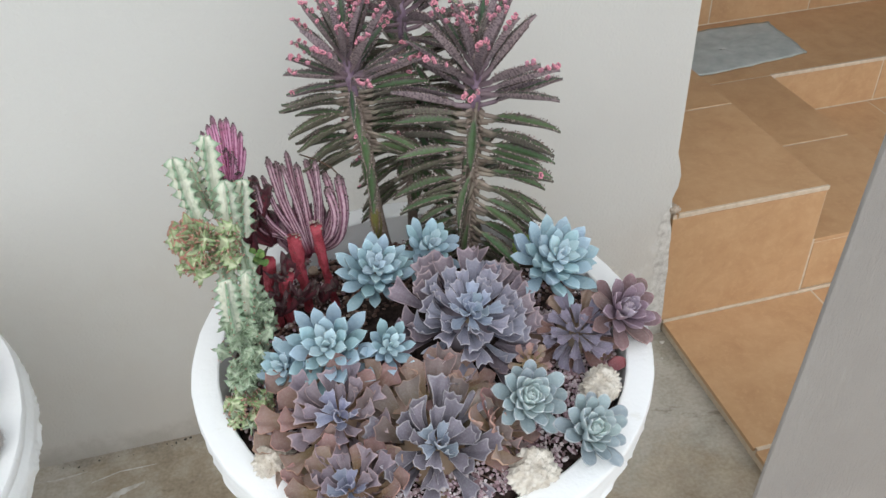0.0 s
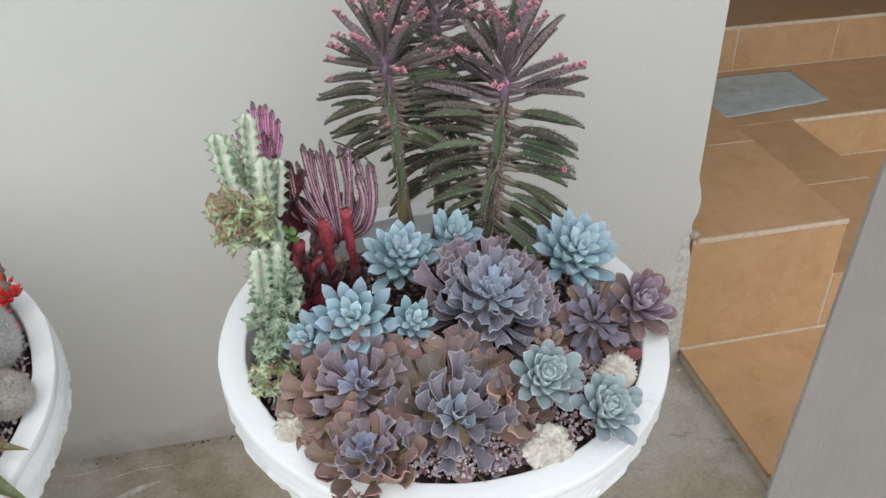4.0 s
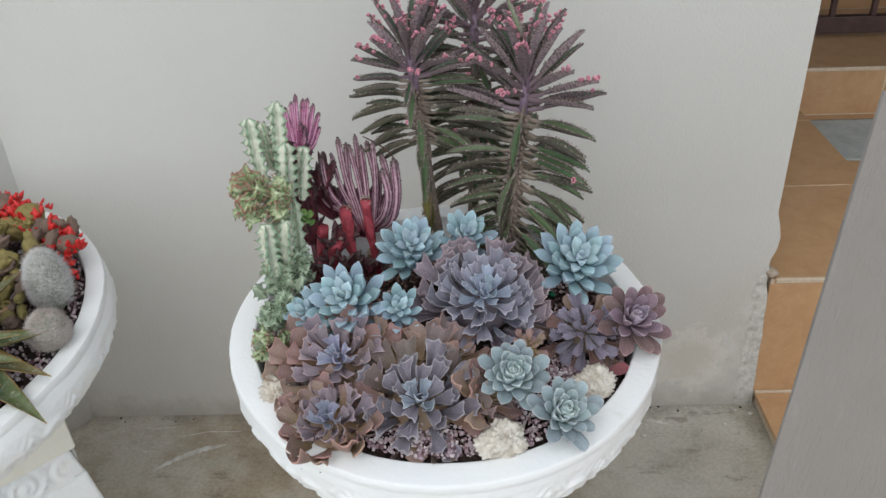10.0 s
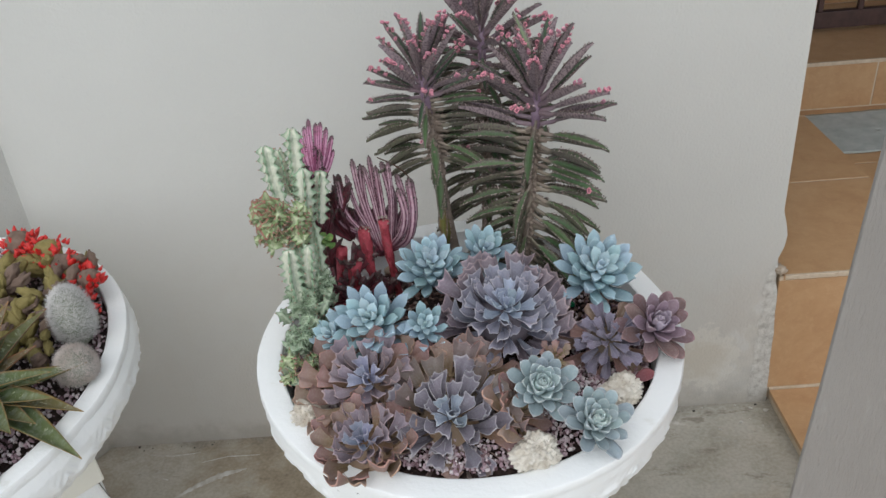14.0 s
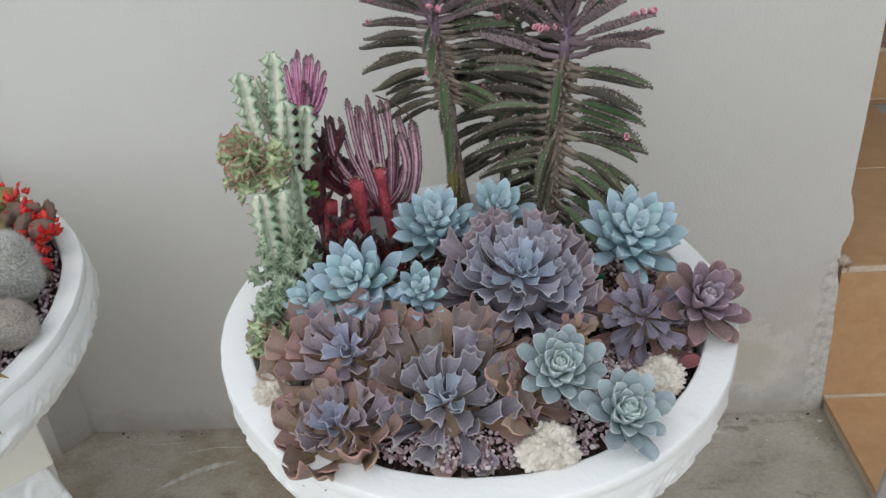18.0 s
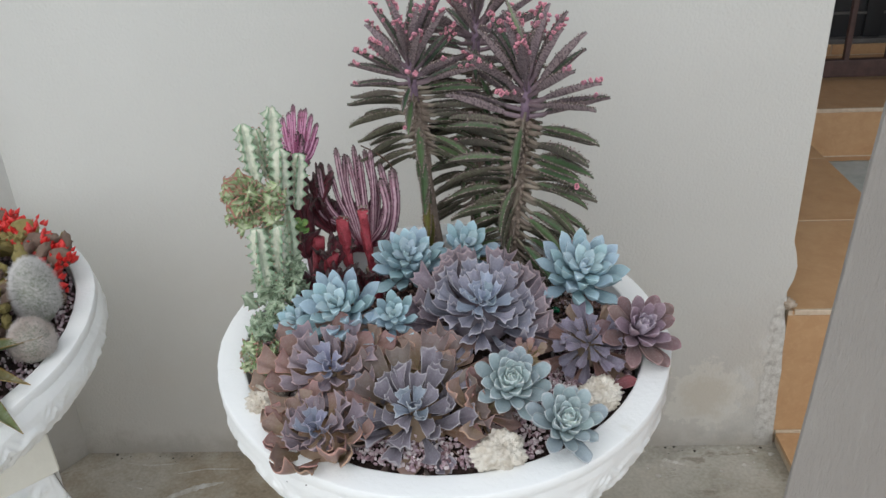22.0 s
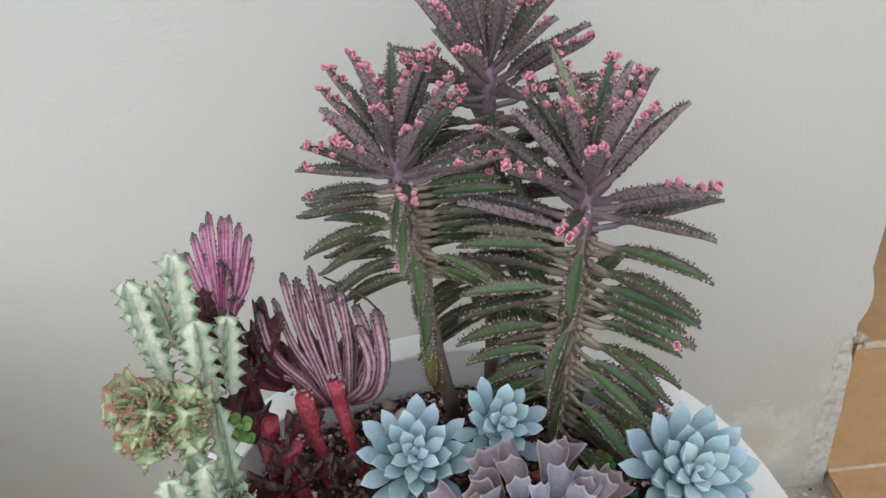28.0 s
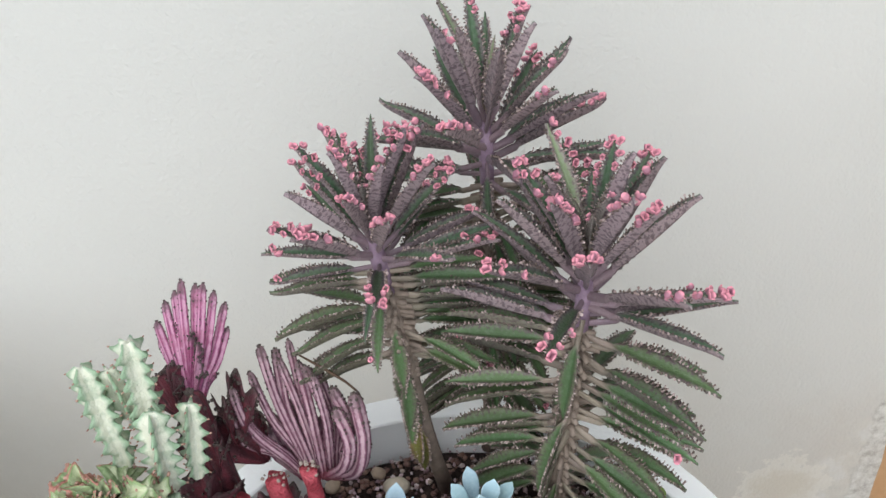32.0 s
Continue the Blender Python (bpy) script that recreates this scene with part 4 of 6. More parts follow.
def packed(name, centre, facing, R, ages, n, label, group, high=0.35, deep=0.2, slim=0.07, broad=0.22, seed=1, scatter=6.0, roll=16.0, ragged=0.08, split=(0.2, 0.6), stem=0.05, sag=0.0, reach=0.62, lift=0.0, spread=0.58, pull=0.0, bent=20):
    """A full rosette: leaves spring from a short stem and their ends lie evenly over a dome."""
    r = random.Random(seed)
    m = Matrix.Translation(centre) @ pose(0, 0, 0, facing[0], 0, 0) @ pose(0, 0, 0, 0, facing[1], 0)
    ob = thing(name, m, label, "succulent", group)
    for i in range(n):
        q = (i + 0.5) / n
        az = i * GOLDEN + radians(r.uniform(-scatter, scatter))
        rho = R * q ** spread * r.uniform(1 - ragged, 1 + ragged) * (1 - pull * q * max(0.0, -math.cos(az)))
        tip = high * R * (1 - (rho / R) ** 2) + R * r.uniform(-ragged, ragged) * 0.5 * q - sag * R * q ** 4 + lift * R * q * max(0.0, -math.cos(az))
        foot = high * R * 0.60 * (1 - q) - deep * R * q
        out = rho * (1 - reach) * min(1.0, q / 0.4)
        size = math.hypot(rho - out, tip - foot)
        el = math.degrees(math.atan2(tip - foot, rho - out))
        wide = R * (slim + (broad - slim) * q ** 0.7) * r.uniform(0.88, 1.15) / 0.6
        pick = ages[(q > split[0]) + (q > split[1])]
        place = Matrix.Rotation(az, 4, "Z") @ Matrix.Translation((0, 0.015 * R + out, foot)) @ Matrix.Rotation(radians(el - bent), 4, "X") @ Matrix.Rotation(radians(r.uniform(-roll, roll)), 4, "Y") @ Matrix.Diagonal((wide, size, wide, 1))
        part("leaf", pick[r.randrange(len(pick))], ob, place)
    # added core in the dark foot colour, for the shade in the leaf gaps
    v, f = lump(R, seed, 0.1, 3, (0.40, 0.40, 0.5 * deep))
    part("leaf_cushion", build("leaf_cushion", [p + Vector((0, 0, -0.62 * deep * R)) for p in v], f, ages[2][-1].materials[0], True, along=[0.0] * len(v), margin=[0.0] * len(v)), ob)
    v, f, al, rd = tube([(0, 0, -0.1 * deep * R), (0, 0, -deep * R), (0, 0.4 * stem, -deep * R - stem)], [R * 0.04, R * 0.10, R * 0.09], 8)
    part("stem", build("stem", v, f, STEM), ob)
    return ob


# the powder-blue rosettes
packed("blue_echeveria", (0.190, -0.578, 0.800), (34, 6), 0.066, BLUE, 40, "powder-blue rosette succulent with pointed leaves at the bowl's back rim", "blue rosettes", 0.55, 0.34, 0.16, 0.47, 11, 6, 8, 0.06, (0.3, 0.6), 0.10, 0.15, spread=0.70)
packed("blue_echeveria", (-0.047, -0.523, 0.794), (32, 2), 0.060, BLUE, 38, "tall powder-blue rosette succulent with drooping lower leaves", "blue rosettes", 0.60, 0.45, 0.16, 0.45, 12, 6, 8, 0.07, (0.3, 0.6), 0.10, 0.45, spread=0.70)
packed("blue_echeveria", (0.034, -0.495, 0.796), (34, 10), 0.050, BLUE, 24, "small powder-blue rosette succulent in the shade of tall stems", "blue rosettes", 0.60, 0.30, 0.19, 0.50, 13, 6, 8, 0.06, (0.3, 0.6), 0.10, 0.3, spread=0.68)
packed("blue_echeveria", (-0.131, -0.646, 0.788), (36, -6), 0.062, BLUE, 34, "pale blue rosette succulent with upright pointed leaves", "blue rosettes", 0.60, 0.34, 0.17, 0.48, 14, 5, 8, 0.07, (0.3, 0.62), 0.09, spread=0.70)
packed("blue_echeveria", (-0.059, -0.664, 0.786), (38, 5), 0.036, BLUE, 22, "small pale blue rosette succulent between larger ones", "blue rosettes", 0.64, 0.36, 0.19, 0.54, 15, 5, 8, 0.07, (0.3, 0.62), 0.07, spread=0.68)
packed("blue_echeveria", (-0.186, -0.640, 0.764), (32, -20), 0.040, BLUE, 22, "small blue rosette succulent tucked under brown leaves", "blue rosettes", 0.62, 0.32, 0.19, 0.54, 16, 5, 8, 0.07, (0.3, 0.62), 0.06, spread=0.68)

# large lavender kind
# foot colours darker than the tips, partly painting the shade between leaves
L1 = leaf_mat("lavender_leaf_young", (0.27, 0.32, 0.40), (0.32, 0.37, 0.45), (0.46, 0.50, 0.57), 0.3, 0.45, rim_from=0.45, rim_amount=0.9)
L2 = leaf_mat("lavender_leaf", (0.165, 0.165, 0.215), (0.265, 0.255, 0.315), (0.46, 0.43, 0.47), 0.28, 0.48, rim_from=0.45, rim_amount=0.9)
L3 = leaf_mat("lavender_leaf_old", (0.125, 0.10, 0.12), (0.225, 0.18, 0.21), (0.44, 0.34, 0.355), 0.25, 0.5, rim_from=0.45, rim_amount=0.9)
LAV = [wedges(L1, bow=0.18), wedges(L2, bow=0.14, point=0.9), wedges(L3, bow=0.10, point=0.7)]
packed("lavender_echeveria", (0.053, -0.625, 0.770), (28, 3), 0.104, LAV, 88, "large lavender-grey rosette succulent with crimped leaf tips", "lavender rosettes", 0.44, 0.26, 0.12, 0.32, 21, 10, 20, 0.11, split=(0.18, 0.62), stem=0.05, spread=0.66, reach=0.50, pull=-0.20, bent=12)

# coppery kind: blue heart, broad brown outer leaves
C1 = leaf_mat("copper_leaf_young", (0.20, 0.215, 0.30), (0.265, 0.275, 0.36), (0.40, 0.385, 0.46), 0.3, 0.45, rim_from=0.45, rim_amount=0.9)
C2 = leaf_mat("copper_leaf", (0.165, 0.125, 0.14), (0.255, 0.205, 0.235), (0.42, 0.31, 0.32), 0.22, 0.48, rim_from=0.45, rim_amount=0.9)
C3 = leaf_mat("copper_leaf_old", (0.26, 0.175, 0.095), (0.29, 0.19, 0.165), (0.48, 0.27, 0.21), 0.24, 0.5, rim_from=0.7)
PADDLE = wedges(C3, 0.6, 0.07, "paddle_leaf", 0.16, 1.0, 0.55)
COP = [wedges(C1, bow=0.18), wedges(C2, bow=0.14, point=0.7), PADDLE[:4] + wedges(C3, rounded=0.4, point=0.4)[:3]]
packed("copper_echeveria", (-0.135, -0.716, 0.738), (30, -4), 0.106, COP, 58, "coppery brown rosette succulent with a blue-violet heart", "copper rosettes", 0.32, 0.28, 0.13, 0.36, 31, 14, 26, 0.16, (0.16, 0.54), 0.04, spread=0.72, reach=0.54, bent=12)
packed("copper_echeveria", (-0.140, -0.811, 0.717), (18, -6), 0.084, COP, 48, "coppery rosette succulent hanging over the bowl's rim", "copper rosettes", 0.34, 0.26, 0.14, 0.37, 32, 14, 26, 0.16, (0.18, 0.52), 0.02, lift=0.30, spread=0.72, reach=0.54, pull=0.34, bent=12)
S1 = leaf_mat("slate_leaf_young", (0.19, 0.22, 0.275), (0.25, 0.28, 0.34), (0.42, 0.44, 0.48), 0.3, 0.46, rim_from=0.45, rim_amount=0.9)
S2 = leaf_mat("slate_leaf", (0.115, 0.10, 0.12), (0.205, 0.18, 0.215), (0.43, 0.40, 0.42), 0.25, 0.48, rim_from=0.45, rim_amount=0.9)
S3 = leaf_mat("slate_leaf_old", (0.15, 0.11, 0.075), (0.195, 0.15, 0.14), (0.38, 0.25, 0.22), 0.18, 0.5, rim_from=0.7)
SLA = [wedges(S1, bow=0.18), wedges(S2, bow=0.14, point=0.8), wedges(S3, point=0.4) + PADDLE[:2]]
packed("slate_echeveria", (-0.031, -0.778, 0.720), (30, 2), 0.110, SLA, 62, "slate-grey rosette succulent with folded spreading leaves", "slate rosettes", 0.30, 0.22, 0.13, 0.36, 33, 14, 26, 0.16, (0.15, 0.62), 0.03, 0.05, spread=0.71, reach=0.54, pull=-0.1, bent=12)
packed("copper_echeveria", (0.0, -0.712, 0.732), (32, 4), 0.070, [SLA[1], PADDLE, PADDLE], 26, "small coppery rosette succulent crowded between larger ones", "copper rosettes", 0.4, 0.1, 0.16, 0.36, 34, 10, 26, 0.14, stem=0.03)
packed("copper_echeveria", (0.112, -0.707, 0.750), (40, 10), 0.030, [PADDLE, PADDLE, PADDLE], 20, "tiny brown rosette succulent below the lavender one", "copper rosettes", 0.5, 0.1, 0.2, 0.42, 35, 10, 20, stem=0.03)
rosette("copper_echeveria", (0.05, -0.770, 0.715), (20, 30), 0.066, [SLA[2], COP[2], COP[2]], 14, "coppery brown leaves lying on the gravel", "copper rosettes", el0=40, el1=-4, seed=36, stem=0.02, scatter=12)

# grey-green kind: spoon leaves with a small point
G1 = leaf_mat("sage_leaf_young", (0.33, 0.42, 0.40), (0.40, 0.49, 0.475), (0.54, 0.60, 0.585), 0.4, 0.45)
G2 = leaf_mat("sage_leaf", (0.26, 0.335, 0.34), (0.36, 0.435, 0.445), (0.56, 0.60, 0.60), 0.4, 0.45)
G3 = leaf_mat("sage_leaf_old", (0.22, 0.285, 0.305), (0.32, 0.385, 0.41), (0.52, 0.53, 0.54), 0.35, 0.5)
SAGE = [[leaf("sage_leaf", mt, wd, 0.70, 0.42, 3.2, 0.22, 0.30, 0.24 + 0.06 * s, 0.0, 0.05, 0.0, 0.0, 0.0, 0.30, seed=s) for s in range(2)] for mt, wd in ((G1, 0.50), (G2, 0.43), (G3, 0.40))]
rosette("sage_echeveria", (0.087, -0.760, 0.750), (36, 2), 0.049, SAGE, 50, "grey-green rosette succulent with spoon-shaped leaves", "sage rosettes", el0=84, el1=8, seed=41, stem=0.03, rise=0.18, start=0.3, power=1.05)
rosette("sage_echeveria", (0.145, -0.818, 0.736), (32, 8), 0.047, SAGE, 48, "grey-green rosette succulent leaning over the bowl's rim", "sage rosettes", el0=84, el1=5, seed=42, stem=0.03, rise=0.18, start=0.3, power=1.05)

# mauve kinds
P1 = leaf_mat("mauve_leaf_young", (0.33, 0.265, 0.335), (0.40, 0.325, 0.395), (0.54, 0.46, 0.51), 0.35, 0.42)
P2 = leaf_mat("mauve_leaf", (0.21, 0.15, 0.185), (0.29, 0.20, 0.25), (0.46, 0.36, 0.41), 0.3, 0.42)
P3 = leaf_mat("mauve_leaf_old", (0.15, 0.10, 0.10), (0.21, 0.13, 0.13), (0.40, 0.25, 0.25), 0.25, 0.45)
MAU = [[leaf("mauve_leaf", mt, 0.42, 0.70, 0.42, 3.0, 0.20, 0.28, 0.26 + 0.05 * s, 0.0, 0.08, 0.0, 0.0, 0.0, 0.6, seed=s) for s in range(2)] for mt in (P1, P2, P3)]
rosette("mauve_echeveria", (0.259, -0.650, 0.750), (34, 8), 0.056, MAU, 34, "mauve-pink rosette succulent leaning over the bowl's rim", "mauve rosettes", el0=84, el1=-8, seed=51, stem=0.06, rise=0.25, start=0.32)
D2 = leaf_mat("violet_leaf", (0.10, 0.085, 0.11), (0.18, 0.155, 0.21), (0.40, 0.33, 0.38), 0.3, 0.45, rim_from=0.7)
D3 = leaf_mat("violet_leaf_old", (0.16, 0.095, 0.065), (0.225, 0.14, 0.115), (0.40, 0.22, 0.20), 0.2, 0.48, rim_from=0.7)
packed("violet_echeveria", (0.194, -0.656, 0.734), (44, -4), 0.071, [wedges(D2), wedges(D2, point=0.7), wedges(D3, rounded=0.5, point=0.4)], 36, "dark violet rosette succulent with narrow spreading leaves", "mauve rosettes", 0.34, 0.12, 0.14, 0.34, 52, 8, 20, 0.12, (0.3, 0.65), 0.04, 0.15)
RD = [leaf("fallen_leaf", leaf_mat("red_brown_leaf", (0.16, 0.06, 0.055), (0.24, 0.085, 0.075), (0.34, 0.14, 0.12), 0.2, 0.45), 0.7, 0.6, 0.5, 2.4, 0.12, 0.15, 0.1)]
tagged(part("fallen_leaf", RD[0], None, pose(0.222, -0.700, 0.698, 8, 6, -75) @ Matrix.Scale(0.030, 4)), "red-brown fallen leaf on the gravel by the rim", "leaf", "fallen leaves")


# ---- tall maternity plants: toothed trough leaves edged with plantlets ----
def maternity_mat(name, top, edge, under, spot, petiole=(0.22, 0.18, 0.14)):
    a = Mat(name, 0.5, 0.35)
    along, margin, side = a.attr("along"), a.attr("margin"), a.attr("side")
    wob = a.math("MULTIPLY", a.math("SUBTRACT", a.noise(9, 4), 0.5), 0.5)
    up = a.mix(a.mask(a.math("ADD", margin, wob), 0.45, 0.95), top, edge)
    up = a.mix(a.mask(a.math("ADD", along, wob), 0.32, 0.12), up, under)
    blotch = a.mask(a.noise(44, 3, 0.6, stretch=(0.7, 1.0, 0.7)), 0.50, 0.56)
    dn = a.mix(a.math("MULTIPLY", blotch, 0.7), under, spot)
    up = a.mix(a.math("MULTIPLY", blotch, a.mask(margin, 0.3, 0.8)), up, spot)
    col = a.mix(side, dn, up)
    col = a.mix(a.mask(along, 0.31, 0.21), col, petiole)
    pale = a.mix(0.5, col, (0.36, 0.37, 0.36))
    col = a.mix(a.math("MULTIPLY", a.mask(a.noise(40, 4), 0.45, 0.7), 0.22), col, pale)
    hsv = a.node("ShaderNodeHueSaturation")
    a.link(a.math("ADD", a.math("MULTIPLY", a.chance(), 0.5), 0.75), hsv.inputs["Value"])
    a.link(a.math("ADD", a.math("MULTIPLY", a.math("FRACT", a.math("MULTIPLY", a.chance(), 5.7)), 0.04), 0.48), hsv.inputs["Hue"])
    a.link(col, hsv.inputs["Color"])
    a.colour(hsv.outputs[0]).bump(a.noise(60, 4), 0.2, 0.01)
    return a.m


def toothed_leaf(name, mat, width=0.16, bend=0.1, trough=0.9, petiole=0.24, nv=34, seed=0):
    top, bottom, along, margin = [], [], [], []
    nu = 6
    for j in range(nv + 1):
        v = j / nv
        if v < petiole:
            w = 0.046 + 0.016 * v
        else:
            q = (v - petiole) / (1 - petiole)
            w = 0.05 + (width - 0.05) * min(1, math.sin(min(q * 2.2, math.pi / 2)) ** 0.9) - width * 0.93 * max(0, (q - 0.30) / 0.70) ** 1.7
        tooth = 0.046 * (1 - 0.45 * v) if (j % 2 and petiole + 0.05 < v < 0.93) else 0.0
        for i in range(nu + 1):
            u = -1 + 2 * i / nu
            ww = w + (tooth * 2 if abs(u) > 0.99 else 0)
            x = u * ww / 2 * (1 - 0.22 * trough)
            z = bend * v * v + 0.03 * max(0, (v - 0.86) / 0.14) ** 2 * (1 if seed % 2 else -0.6) + trough * abs(u) ** 1.3 * w * (0.5 if v > petiole else 0.0)
            t = (0.022 if v < petiole else 0.016) * (1 - abs(u) ** 2) + 0.004
            top.append((x, v, z + t))
            bottom.append((x, v, z - t - (0.010 if v < petiole else 0.0)))
            along.append(v)
            margin.append(abs(u) if v > petiole else 0.4)
    n, row, faces = len(top), nu + 1, []
    for j in range(nv):
        for i in range(nu):
            a = j * row + i
            faces.append((a, a + 1, a + row + 1, a + row))
            faces.append((n + a, n + a + row, n + a + row + 1, n + a + 1))
        for a in (j * row, j * row + nu):
            q = (a, a + row, n + a + row, n + a)
            faces.append(q if a % row == 0 else q[::-1])
    for i in range(nu):
        a = nv * row + i
        faces.append((a, a + 1, n + a + 1, n + a))
    return build(name, top + bottom, faces, mat, True, along=along * 2, margin=margin * 2, side=[1.0] * n + [0.0] * n)


def margin_at(v, side, width, bend, trough, petiole=0.24):
    q = max(0.0, (v - petiole) / (1 - petiole))
    w = 0.05 + (width - 0.05) * min(1, math.sin(min(q * 2.2, math.pi / 2)) ** 0.9) - width * 0.93 * max(0, (q - 0.30) / 0.70) ** 1.7
    return Vector((side * (w / 2 + 0.012) * (1 - 0.22 * trough), v, bend * v * v + 0.5 * trough * w))


def buds(name, mat, seed, shape):
    """Blunt teeth along both margins of a leaf, most with a tiny pale plantlet."""
    r = random.Random(seed)
    s = Soup()
    for j in range(12, 35):
        v = j / 35.5 + r.uniform(-0.005, 0.005)
        for side in (-1, 1):
            p = margin_at(v, side, *shape)
            k = (1.1 - 0.5 * v) * r.uniform(0.8, 1.25)
            a, c, t = Vector((0, 0.011, 0)), Vector((0, 0, 0.008)), Vector((side * 0.006, 0, 0))
            tip = p + Vector((side * 0.024, 0.012, 0.020 * r.uniform(-0.2, 1.2))) * k
            s.add([p - a - t, p + a - t, p + c - t, p - c - t, tip], [(0, 2, 4), (2, 1, 4), (1, 3, 4), (3, 0, 4)])
            if r.random() < 0.6:
                vv, ff = lump(r.uniform(0.008, 0.0135), seed + j, 0.3, 1, (1, 0.7, 0.9))
                c = tip - Vector((side * 0.006, 0, -0.004))
                s.add([q + c for q in vv], ff)
    return s.mesh(name, mat, False)


def pink_heads(name, mat, seed, count, shape):
    """Clusters of little pink rosettes near a leaf's tip: four cupped petals each."""
    r = random.Random(seed)
    s = Soup()
    for i in range(count):
        v, side = (0.72 + 0.27 * (i / max(1, count - 1)) ** 0.7, (-1, 1)[i % 2]) if count > 3 else (r.uniform(0.85, 0.99), r.choice((-1, 1)))
        p = margin_at(min(v, 0.985), side, *shape) + Vector((side * 0.016 + r.uniform(-0.01, 0.01), r.uniform(-0.012, 0.012), r.uniform(0.0, 0.03)))
        turn = pose(0, 0, 0, r.uniform(-60, 60), r.uniform(-60, 60), r.uniform(0, 90))
        size = r.uniform(0.034, 0.050)
        for k in range(4):
            a = k * math.pi / 2
            vv, ff = lump(size * 0.62, k, 0.1, 2, (0.95, 0.26, 1.0))
            m = Matrix.Translation(p) @ turn @ Matrix.Rotation(a, 4, "Z") @ Matrix.Translation((0, size * (0.55 if k % 2 else 0.3), size * 0.25)) @ pose(0, 0, 0, -28)
            s.add([m @ q for q in vv], ff, rimness=[max(0.0, min(1.0, (q.z / (size * 0.62) + 0.2))) for q in vv])
    return s.mesh(name, mat)


def pink_mat():
    a = Mat("pink_plantlet", 0.5, 0.35)
    col = a.mix(a.mask(a.attr("rimness"), 0.2, 0.95), (0.28, 0.13, 0.18), (0.74, 0.30, 0.37))
    col = a.mix(a.math("MULTIPLY", a.island(), 0.45), col, (0.64, 0.25, 0.29))
    a.colour(col)
    return a.m


M_OLD = maternity_mat("maternity_leaf_green", (0.072, 0.128, 0.048), (0.125, 0.135, 0.08), (0.155, 0.15, 0.10), (0.08, 0.06, 0.05))
M_MID = maternity_mat("maternity_leaf", (0.070, 0.125, 0.050), (0.12, 0.125, 0.085), (0.155, 0.145, 0.11), (0.09, 0.062, 0.064))
M_NEW = maternity_mat("maternity_leaf_young", (0.068, 0.115, 0.062), (0.13, 0.115, 0.11), (0.27, 0.205, 0.215), (0.062, 0.042, 0.05), (0.20, 0.14, 0.16))
M_YELLOW = maternity_mat("maternity_leaf_yellow", (0.20, 0.20, 0.05), (0.26, 0.19, 0.07), (0.30, 0.20, 0.10), (0.14, 0.10, 0.05))
M_HEART = maternity_mat("maternity_leaf_heart", (0.16, 0.20, 0.11), (0.21, 0.18, 0.16), (0.26, 0.23, 0.21), (0.12, 0.09, 0.09))
bud = Mat("leaf_tooth", 0.6, 0.3)
BUD = bud.colour(bud.ramp(bud.island(), [(0.0, (0.08, 0.06, 0.05)), (0.3, (0.17, 0.125, 0.11)), (0.6, (0.36, 0.27, 0.25)), (1.0, (0.52, 0.42, 0.40))])).m
PINK = pink_mat()
STALK = simple("maternity_stalk", [(0.3, (0.15, 0.115, 0.09)), (0.7, (0.28, 0.22, 0.18))], 70, 0.7)
STALK_TOP = simple("maternity_stalk_top", [(0.3, (0.16, 0.10, 0.15)), (0.7, (0.28, 0.20, 0.26))], 110, 0.6)
KL = []
for k, (mt, wd) in enumerate(((M_NEW, 0.145), (M_MID, 0.185), (M_OLD, 0.195), (M_HEART, 0.125), (M_YELLOW, 0.18))):
    kinds = []
    for s in range(3):
        shape = (wd, (0.06, 0.0, 0.12)[s] - (0.16 if k == 3 else 0.08 * k), (0.58, 0.80, 1.0)[s] + (0.35 if k in (0, 3) else 0.1))
        kinds.append((toothed_leaf("toothed_leaf", mt, *shape, petiole=0.24, seed=s), buds("plantlet_fringe", BUD, 60 + s + 5 * k, shape), [pink_heads("plantlet_head", PINK, 80 + s + 7 * k + c, (1, 2, 5, 7)[c], shape) for c in range(4)]))
    KL.append(kinds)


